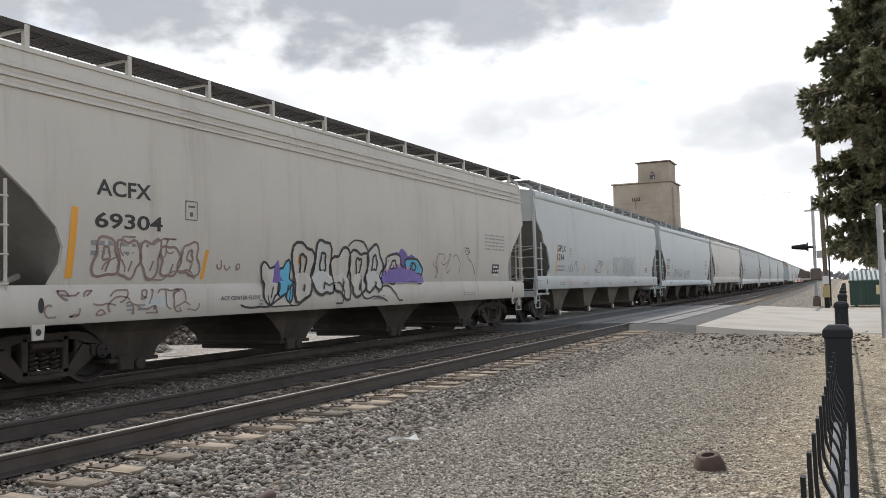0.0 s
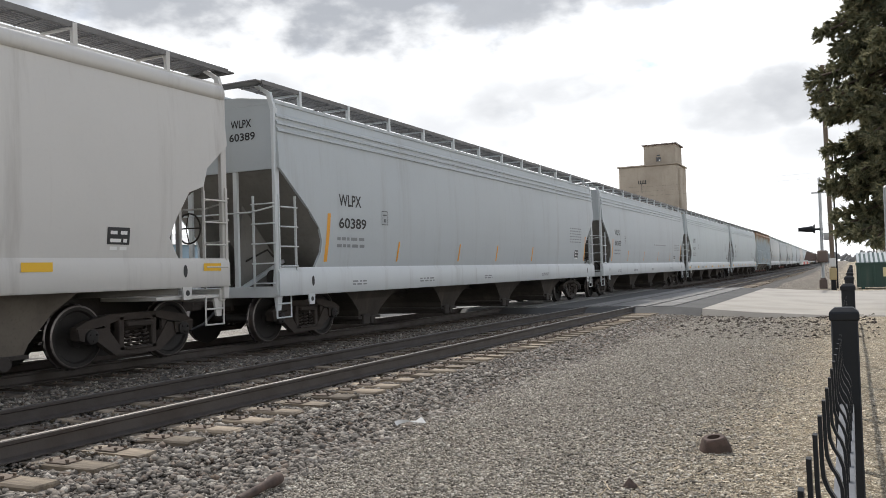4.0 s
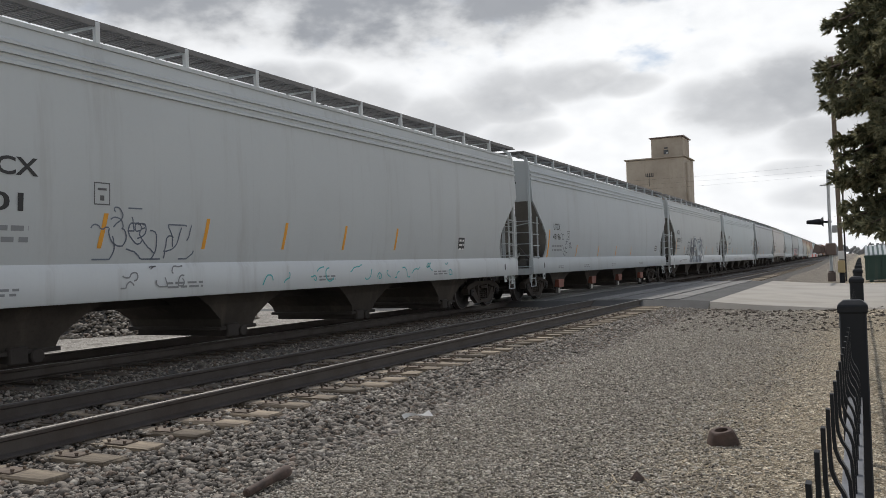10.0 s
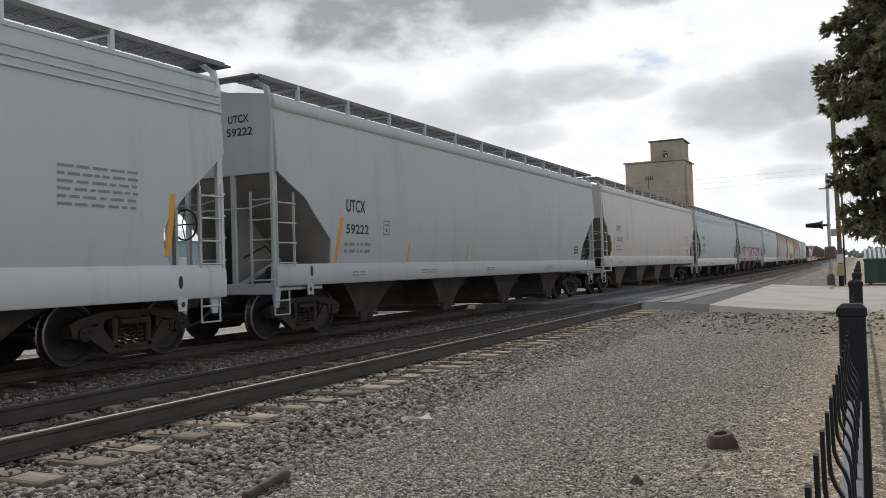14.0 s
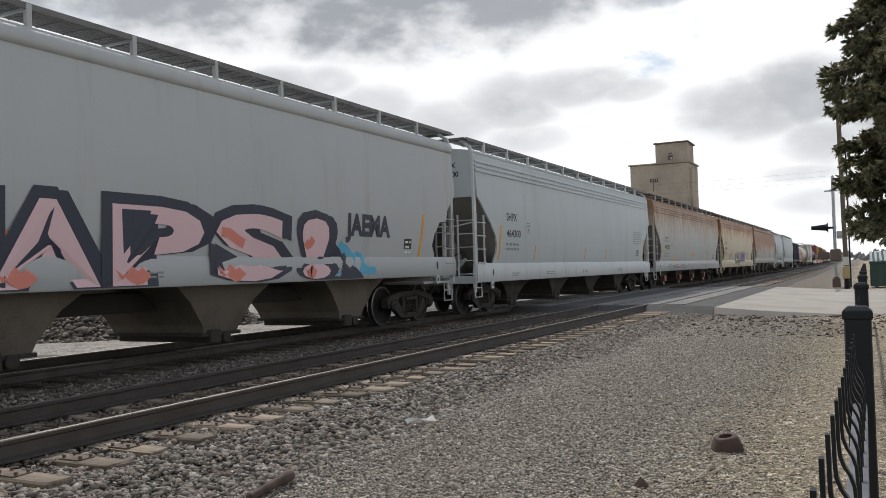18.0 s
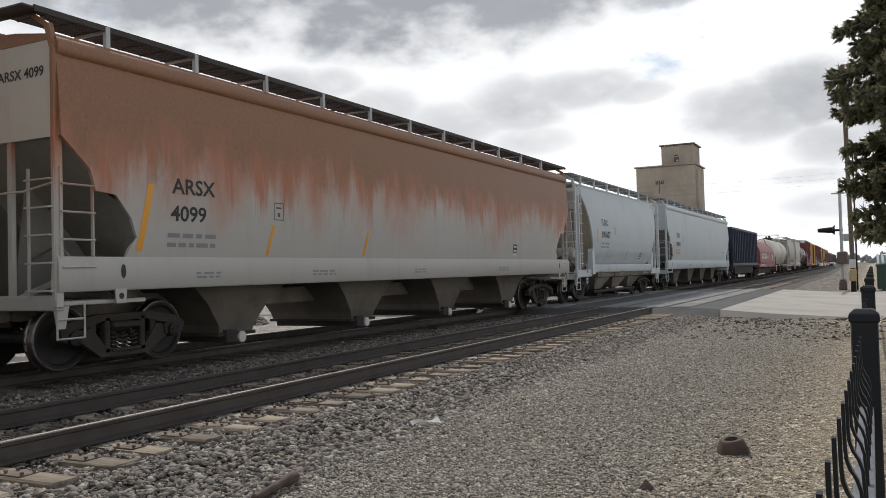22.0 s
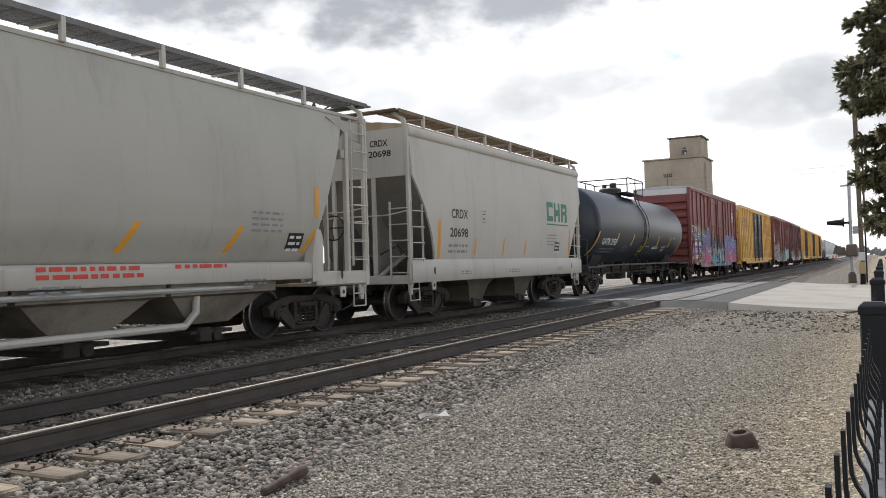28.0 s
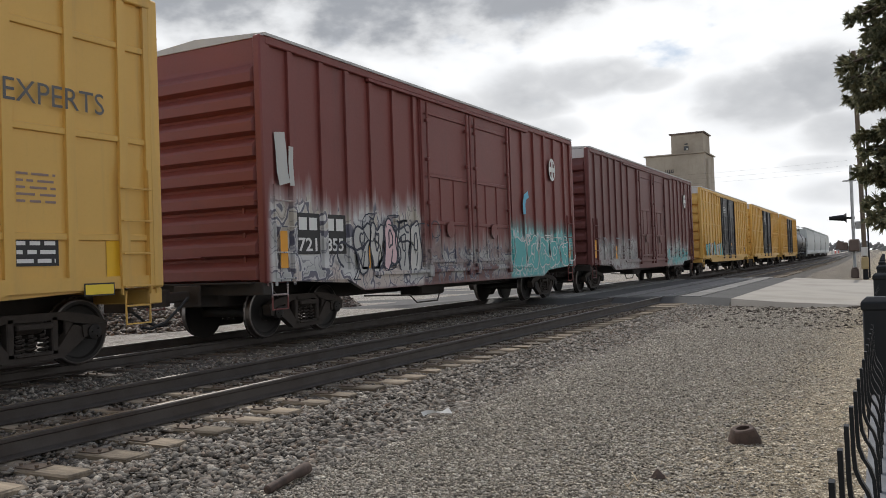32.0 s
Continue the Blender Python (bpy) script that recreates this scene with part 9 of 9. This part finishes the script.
def let_light_through(m, share):
    """Thin needles glow a little when lit from behind."""
    t = m.node_tree
    b = t.nodes["Principled BSDF"]
    leaf = t.nodes.new("ShaderNodeBsdfTranslucent")
    t.links.new(b.inputs["Base Color"].links[0].from_socket, leaf.inputs[0])
    mix = nd(t, "ShaderNodeMixShader", Fac=share)
    t.links.new(b.outputs[0], mix.inputs[1])
    t.links.new(leaf.outputs[0], mix.inputs[2])
    t.links.new(mix.outputs[0], t.nodes["Material Output"].inputs[0])


let_light_through(NEEDLES, 0.5)


def utility_pole(x, y, h, arms, mat, label, r=0.14, lean=0.0):
    p = thing("utility_pole", label, "utility pole", "poles along the road")
    top = (x + lean, y, h)
    part("pole", Shape().rod([(x, y, GROUND_Z - 0.1), ((x + top[0]) / 2, y, h / 2), top], r, 10), mat, p)
    for z in arms:
        part("cross_arm", Shape().box((x + lean * z / h - 1.1, y - 0.16, z), (x + lean * z / h + 1.1, y - 0.05, z + 0.12), 0.01), mat, p)
        ins = Shape()
        for dx in (-1.0, -0.5, 0.5, 1.0):
            ins.lathe([(z + 0.12, 0.05), (z + 0.2, 0.06), (z + 0.26, 0.03)], (x + lean * z / h + dx, y - 0.1, 0), "z", 8)
        part("insulator", ins, GALV, p)
    return p


def build_signals():
    s = thing("crossing_signal", "silver crossing signal mast with a hooded flasher lamp", "crossing signal")
    x, y = -1.38, 50.0
    part("base", Shape().box((x - 0.2, y - 0.2, GROUND_Z), (x + 0.2, y + 0.2, 0.42), 0.03).box((x - 0.14, y - 0.14, 0.42), (x + 0.14, y + 0.14, 0.5), 0.02), DARK_STEEL, s)
    part("mast", Shape().lathe([(0.4, 0.11), (0.45, 0.085), (5.7, 0.08), (5.95, 0.08), (6.0, 0.02)], (x, y, 0), "z", 12), GALV, s)
    part("cross_arm", Shape().box((x - 0.42, y - 0.05, 5.12), (x + 0.25, y + 0.05, 5.2), 0.01), GALV, s)
    lamp = Shape().lathe([(-0.18, 0.06), (-0.12, 0.16), (0.0, 0.26), (0.02, 0.3)], (x - 0.32, y, 3.18), "x", 16)
    lamp.lathe([(-1.05, 0.10), (-0.35, 0.17), (-0.2, 0.14)], (x - 0.1, y, 3.18), "x", 16)
    part("flasher_lamp", lamp, CAST_BLACK, s)
    part("lamp_bracket", Shape().box((x - 0.5, y - 0.04, 3.1), (x + 0.1, y + 0.04, 3.22), 0.01), CAST_BLACK, s)
    part("bell", Shape().box((x + 0.1, y - 0.15, 2.55), (x + 0.42, y + 0.15, 2.95), 0.03), GALV, s)
    part("gate_mechanism", Shape().box((x - 0.25, y - 0.35, 1.35), (x + 0.28, y + 0.2, 2.0), 0.06).box((x - 0.75, y - 0.25, 1.45), (x - 0.28, y + 0.1, 1.85), 0.05), DARK_STEEL, s)
    for k in range(5):
        part("gate_arm", Shape().box((x - 0.72, y - 0.3 - 1.6 * (k + 1), 1.28), (x - 0.64, y - 0.3 - 1.6 * k, 1.42), 0.01), RED_MARK if k % 2 else WALL_WHITE, s, "red and white striped gate arm piece")
    part("counterweight", Shape().prism([(x - 0.9, 1.5), (x - 0.5, 1.5), (x - 0.5, 1.85), (x - 0.75, 2.0)], "y", y - 0.35, y - 0.2), DARK_STEEL, s)
    p = utility_pole(-0.82, 47.2, 11.5, (), POLE_WOOD, "weathered wooden utility pole with a tan meter box", 0.115, -0.12)
    part("cabinet", Shape().box((-1.0, 46.85, 0.45), (-0.66, 47.08, 1.06), 0.03), BOX_TAN, p, "tan metal meter box")
    part("sign_plate", Shape().box((-0.98, 46.99, 1.12), (-0.68, 47.03, 1.55), 0.005), WALL_WHITE, p)
    part("guard", Shape().lathe([(-0.1, 0.13), (0.42, 0.125), (0.45, 0.12)], (-0.82, 47.2, 0), "z", 12), CAST_BLACK, p)
    part("conduit", Shape().rod([(-0.64, 47.1, 0.0), (-0.64, 47.12, 7.5)], 0.04, 8), CAST_BLACK, p)
    for k in range(3):
        wire = thing("overhead_wire", "thin black overhead wire above the crossing", "wire", "wires over the crossing")
        part("cable", Shape().rod([(-1.5 - 40 * f, 50.0 + 4 * f, 5.7 + 0.28 * k + 2.4 * f - 3.2 * f * (1 - f)) for f in [i / 12 for i in range(13)]], 0.0024, 4), CAST_BLACK, wire)
    m = thing("metal_pole", "slim grey galvanised metal pole beside the spruce", "pole")
    part("pole", Shape().lathe([(-0.1, 0.075), (3.2, 0.07), (3.25, 0.02)], (0.86, 23.4, 0), "z", 12), GALV, m)


DARK_STEEL = paint("rusty_dark_steel", (0.14, 0.10, 0.085), 0.4)


def build_dumpster():
    d = thing("dumpster", "dark green steel dumpster with a ribbed pale lid", "dumpster")
    x0, x1, y0, y1 = 0.25, 3.9, 47.8, 50.2
    part("body", Shape().prism([(x0, GROUND_Z + 0.1), (x1, GROUND_Z + 0.1), (x1, 1.2), (x0, 1.2)], "y", y0, y1), DUMPSTER, d)
    for k in range(6):
        x = x0 + 0.1 + (x1 - x0 - 0.2) * k / 5
        part("rib", Shape().box((x - 0.05, y0 - 0.06, GROUND_Z + 0.12), (x + 0.05, y0 + 0.01, 1.15), 0.01), DUMPSTER, d)
    part("rim", Shape().box((x0 - 0.05, y0 - 0.07, 1.15), (x1 + 0.05, y0 + 0.02, 1.27), 0.01), DUMPSTER, d)
    for k in range(17):
        x = x0 + (x1 - x0) * k / 17
        part("lid_rib", Shape().prism([(y0 - 0.05, 1.27), (y0 - 0.05, 1.31), (y1, 1.82), (y1, 1.76)], "x", x + 0.02, x + 0.13), LID, d, smooth_angle=0)
    part("lid", Shape().prism([(y0 - 0.04, 1.25), (y0 - 0.04, 1.28), (y1, 1.77), (y1, 1.72)], "x", x0, x1), DUMPSTER, d, smooth_angle=0)
    for x in (x0 + 0.2, x1 - 0.35):
        part("skid", Shape().box((x, y0, GROUND_Z), (x + 0.15, y1, GROUND_Z + 0.11), 0.01), DUMPSTER, d)
    part("sign_plate", Shape().box((x0 + 1.2, y0 - 0.07, 0.55), (x0 + 2.1, y0 - 0.062, 1.02), 0.0), YELLOW_SIGN, d, "pale yellow notice sheet")


YELLOW_SIGN = paint("pale_yellow_sheet", (0.66, 0.60, 0.34), 0.1)


def build_elevator():
    e = thing("grain_elevator", "tall stained tan concrete grain elevator with a headhouse", "grain elevator")
    d = 200.0
    X = lambda r: r * d
    top, mid = EYE_Z + 0.1195 * d, EYE_Z + 0.1435 * d
    xa, xb = X(-0.2478), X(-0.1768)
    part("bin_block", Shape().box((xa, d, GROUND_Z), (xb - 0.4, d + 12, top), 0.25), ELEVATOR_WALL, e)
    part("roof_slab", Shape().box((xa - 0.35, d - 0.35, top - 0.05), (xb - 0.05, d + 12.3, top + 0.22), 0.03), ELEVATOR_WALL, e)
    part("stair_tower", Shape().box((xb - 1.6, d + 1.2, GROUND_Z), (xb + 0.25, d + 5, top - 1.2), 0.2), ELEVATOR_WALL, e)
    ha, hb = X(-0.2175), X(-0.1806)
    part("headhouse", Shape().box((ha, d + 0.6, top), (hb, d + 9, mid), 0.12), ELEVATOR_WALL, e)
    part("roof_slab", Shape().box((ha - 0.4, d + 0.2, mid), (hb + 0.4, d + 9.4, mid + 0.25), 0.03), DARK_STEEL, e)
    wx = X(-0.2000)
    win = part("window", Shape().box((wx - 0.55, d + 0.5, top + 0.9), (wx + 0.55, d + 0.64, top + 1.9), 0.02), GLASS, e)
    part("pane", Shape().box((wx + 0.05, d + 0.47, top + 1.0), (wx + 0.4, d + 0.5, top + 1.35), 0.0), WALL_WHITE, win, "pale broken pane")
    part("vent", Shape().box((wx - 0.4, d + 0.5, top + 2.2), (wx + 0.4, d + 0.62, top + 2.5), 0.02), GLASS, e)
    mark = Shape()
    for k in range(5):
        mark.box((X(-0.2245) + 0.42 * k, d - 0.05, top - 4.2 + 0.1 * (k % 2)), (X(-0.2245) + 0.2 + 0.42 * k, d - 0.02, top - 3.4), 0.0)
    mark.box((X(-0.2245), d - 0.05, top - 4.25), (X(-0.2245) + 1.9, d - 0.02, top - 4.1))
    mark.box((X(-0.2207), d - 0.05, top - 6.5), (X(-0.2207) + 0.12, d - 0.02, top - 4.2))
    part("painted_mark", mark, BLACK_PAINT, e, "faint dark painted mark")
    joint = Shape()
    for k in range(1, 4):
        x = xa + (xb - 0.4 - xa) * k / 4
        joint.box((x - 0.05, d - 0.03, 0), (x + 0.05, d + 0.01, top - 0.4))
    part("wall_joint", joint, ELEVATOR_WALL, e)


def gravel_pile(x, y, r, h, seed, label):
    def put(rng, n):
        a, f = rng.uniform(0, 6.283, n), np.sqrt(rng.uniform(0, 1, n))
        return np.stack([x + np.cos(a) * f * r, y + np.sin(a) * f * r * 0.8, GROUND_Z + h * (1 - f ** 1.7) ** 1.3 + rng.uniform(-0.03, 0.03, n)], 1)
    core = Shape()
    rows = []
    for f in (1.0, 0.75, 0.5, 0.25, 0.02):
        rows.append([(x + math.cos(a) * f * r, y + math.sin(a) * f * r * 0.8, GROUND_Z - 0.05 + h * (1 - f ** 1.7) ** 1.3) for a in [i * math.pi / 10 for i in range(21)]])
    pile = part("stone_mound", core.sheet(rows), BALLAST_BED)
    tagged(pile, label, "stone heap", "heaps of stone behind the tracks")
    rocks = stones("rubble", "loose grey stones", 2600, put, (0.04, 0.10), BALLAST_STONE, seed)
    rocks.parent = pile
    del rocks["category"]


def build_background():
    gravel_pile(-19.3, 16.2, 3.1, 1.0, 82, "heap of grey crushed stone in the lot")
    gravel_pile(-19.3, 20.8, 2.1, 1.18, 81, "cone of grey crushed stone behind the tracks")
    gravel_pile(-19.0, 26.8, 1.1, 0.62, 83, "small pale heap of crushed stone")
    lot = Shape().sheet([[(x, y, GROUND_Z + 0.012) for x in (-120, -60, -27.5)] for y in (-60, 0, 24.5)])
    tagged(part("pavement", lot, CONCRETE), "pale dusty concrete lot behind the tracks", "pavement", kind="structure")
    b = thing("warehouse", "long low blue metal warehouse with white trim", "building")
    part("wall", Shape().box((-62, 48, GROUND_Z), (-47, 60, 4.2), 0.05), BLUE_WALL, b)
    part("roof", Shape().prism([(-62.5, 4.2), (-46.5, 4.2), (-54.5, 5.6)], "y", 47.5, 60.5), WALL_WHITE, b, smooth_angle=0)
    for k in range(5):
        part("door", Shape().box((-47.02, 48.6 + 2.2 * k, GROUND_Z), (-46.9, 50.2 + 2.2 * k, 3.0), 0.02), WALL_WHITE, b)
    house = thing("house", "small white gabled house beyond the lot", "house")
    part("wall", Shape().prism([(-66, GROUND_Z), (-55.6, GROUND_Z), (-55.6, 2.1), (-60.8, 3.8), (-66, 2.1)], "y", 40, 47), WALL_WHITE, house, smooth_angle=0)
    for s in (1, -1):
        part("roof", Shape().prism([(-60.8, 3.82), (-60.8, 3.98), (-60.8 + s * 5.6, 2.14), (-60.8 + s * 5.6, 1.98)], "y", 39.6, 47.4), ROOF_GREY, house, smooth_angle=0)
    w = part("window", Shape().box((-57.6, 39.9, 0.75), (-56.7, 40.02, 1.75), 0.02), GLASS, house)
    part("frame", Shape().box((-57.75, 39.86, 0.62), (-57.6, 40.02, 1.9), 0.01).box((-56.7, 39.86, 0.62), (-56.55, 40.02, 1.9), 0.01).box((-57.6, 39.86, 1.75), (-56.7, 40.02, 1.9), 0.01), WALL_WHITE, w)
    lamp = thing("street_lamp", "dark street lamp with a curved arm", "street lamp")
    lx, ly = -23.35, 32.0
    part("pole", Shape().lathe([(-0.1, 0.12), (8.8, 0.07), (9.2, 0.09), (9.35, 0.03)], (lx, ly, 0), "z", 10), LAMP_DARK, lamp)
    part("arm", Shape().rod([(lx, ly, 8.5), (lx + 0.3, ly, 8.85), (lx + 0.9, ly, 9.05), (lx + 1.9, ly, 9.05)], 0.04, 8), LAMP_DARK, lamp)
    part("lamp_head", Shape().box((lx + 1.75, ly - 0.16, 8.93), (lx + 2.5, ly + 0.16, 9.08), 0.06), LAMP_DARK, lamp)
    for k, (px, py, h, arms) in enumerate(((4.6, 78, 9.5, (9.0,)), (6.2, 100, 10, (9.4, 8.6)), (7.6, 125, 10, (9.4,)), (8.4, 155, 10, (9.4,)), (8.6, 190, 10, (9.4,)), (9.5, 235, 10, (9.4,)), (10.5, 300, 11, (10.2,)))):
        utility_pole(px * 0.72, py, h, arms, POLE_WOOD, "wooden utility pole along the street")
    for x0, x1, y, h, mat, lab in ((10.5, 22, 150, 8.5, WALL_WHITE, "white flat-roofed plant building"), (15.5, 30, 132, 12.5, WALL_WHITE, "tall pale plant building"), (6.5, 12, 230, 6, WALL_WHITE, "low pale building far down the street")):
        bd = thing("plant_building", lab, "building", "buildings down the street")
        part("wall", Shape().box((x0, y, GROUND_Z), (x1, y + 22, h), 0.05), mat, bd)
        part("roof", Shape().box((x0 - 0.2, y - 0.2, h), (x1 + 0.2, y + 22.2, h + 0.3), 0.03), ROOF_GREY, bd)
        for k in range(3):
            w = part("window", Shape().box((x0 + 1.2 + k * 2.6, y - 0.08, h * 0.5), (x0 + 2.4 + k * 2.6, y + 0.02, h * 0.5 + 1.2), 0.02), GLASS, bd)
            part("sill", Shape().box((x0 + 1.1 + k * 2.6, y - 0.16, h * 0.5 - 0.1), (x0 + 2.5 + k * 2.6, y, h * 0.5), 0.01), ROOF_GREY, w)
    rng = np.random.default_rng(9)
    v, f = [], []
    for i in range(260):
        a = -0.9 + 1.5 * i / 260
        r = 700 + rng.uniform(-80, 80)
        x, y = math.sin(a) * r, math.cos(a) * r
        w, h = rng.uniform(4, 9), rng.uniform(3, 8)
        for k in range(10):
            cx, cz = x + rng.normal(0, w * 0.5), rng.uniform(0.3, 1) * h
            s = rng.uniform(0.8, 2.2)
            b = len(v)
            v += [(cx - s, y, cz - s * 0.7), (cx + s * 0.9, y + 1, cz - s * 0.5), (cx + s * 0.4, y, cz + s), (cx - s * 0.5, y + 1.5, cz + s * 0.8)]
            f += [(b, b + 1, b + 2), (b, b + 2, b + 3), (b, b + 1, b + 3)]
    ob = part("far_trees", Shape().add(v, f), HAZY_TREE, smooth_angle=0, fix=False)
    tagged(ob, "low line of distant haze-toned trees on the horizon", "trees", kind="stuff")


def build_clutter():
    b = Shape()
    n = 20
    turns = [(math.cos(2 * math.pi * j / n), math.sin(2 * math.pi * j / n)) for j in range(n)]
    ring = lambda hx, hy, z, q: [(hx * math.copysign(abs(c) ** q, c), hy * math.copysign(abs(d) ** q, d), z) for c, d in turns]
    v = ring(0.118, 0.095, 0.0, 0.45) + ring(0.114, 0.09, 0.05, 0.5) + ring(0.09, 0.078, 0.122, 0.65) + ring(0.082, 0.07, 0.133, 0.8) + ring(0.054, 0.045, 0.133, 1.0) + ring(0.048, 0.04, 0.03, 1.0)
    b.add(v, [(i * n + j, i * n + (j + 1) % n, i * n + n + (j + 1) % n, i * n + n + j) for i in range(5) for j in range(n)] + [tuple(range(5 * n, 6 * n))])
    ob = part("iron_block", b, BLOCK_RUST, at=pose(-1.03, 7.0, GROUND_Z - 0.01, 7, -9, 28), smooth_angle=20)
    tagged(ob, "small rusty iron block lying on the gravel", "iron block")
    c = Shape().lathe([(0, 0.02), (0.01, 0.03), (0.36, 0.032), (0.42, 0.045), (0.52, 0.045), (0.54, 0.03)], axis="x", n=12)
    tagged(part("iron_pipe", c, BLOCK_RUST, at=pose(-3.71, 4.40, GROUND_Z + 0.03, 0, -3, 96)), "short rusty iron pipe lying in the ballast", "pipe")
    lump = Shape().add([(0, 0, 0.06), (0.06, 0.01, 0), (0.02, 0.05, 0), (-0.05, 0.03, 0), (-0.04, -0.04, 0), (0.03, -0.05, 0)], [(0, 1, 2), (0, 2, 3), (0, 3, 4), (0, 4, 5), (0, 5, 1)])
    tagged(part("dark_clod", lump, BLOCK_RUST, at=pose(-1.42, 5.72, GROUND_Z)), "dark clod of dirt on the gravel", "clod")
    rows = []
    for i in range(9):
        f = i / 8
        rows.append([(-0.16 + 0.32 * f, -0.012 + 0.03 * math.sin(f * 5), 0.015 + 0.012 * math.sin(f * 4)), (-0.155 + 0.32 * f, 0.022 + 0.02 * math.cos(f * 6), 0.045 + 0.015 * math.sin(f * 7))])
    tagged(part("paper_scrap", Shape().sheet(rows), PAPER, at=pose(-3.88, 7.13, GROUND_Z + 0.04, 0, 0, 62)), "crumpled strip of white paper on the stones", "litter")


build_ground()
build_ballast()
build_crossing()
build_signals()
build_dumpster()
build_elevator()
build_background()
spruce(1.4, 27.4, 13.0, 2.3, 4)
build_clutter()
build_track(NEAR_X, "empty near railway track with weathered ties", TIE_WOOD, 1.0, 66.0, 0.05)
build_track(FAR_X, "railway track under the passing train", TIE_DARK, 1.0, 50.0, 0.03)
build_fence()
build_stones()


# ---- motion: the train runs towards and past the camera at an even pace ----
def motions():
    for car, s in TRAIN:
        rows = []
        for k in range(65):
            t = 0.5 * k
            y = s - SPEED * t
            rows.append((t, pose(FAR_X + bend(y), y, RAIL_Z, 0, 0, heading(y))))
        walk(car, rows)
    turn = SPEED / WHEEL_R
    for offset, wheels in WHEELSETS.items():
        first = wheels[0]
        rows = []
        for k in range(32 * FPS + 1):
            t = k / FPS
            rows.append((t, Matrix.Translation((0, offset, WHEEL_R)) @ Matrix.Rotation(turn * t, 4, "X")))
        walk(first, rows)
        for w in wheels[1:]:
            w.rotation_mode = "QUATERNION"
            data = w.animation_data_create()
            data.action = first.animation_data.action
            data.action_slot = first.animation_data.action_slot


motions()
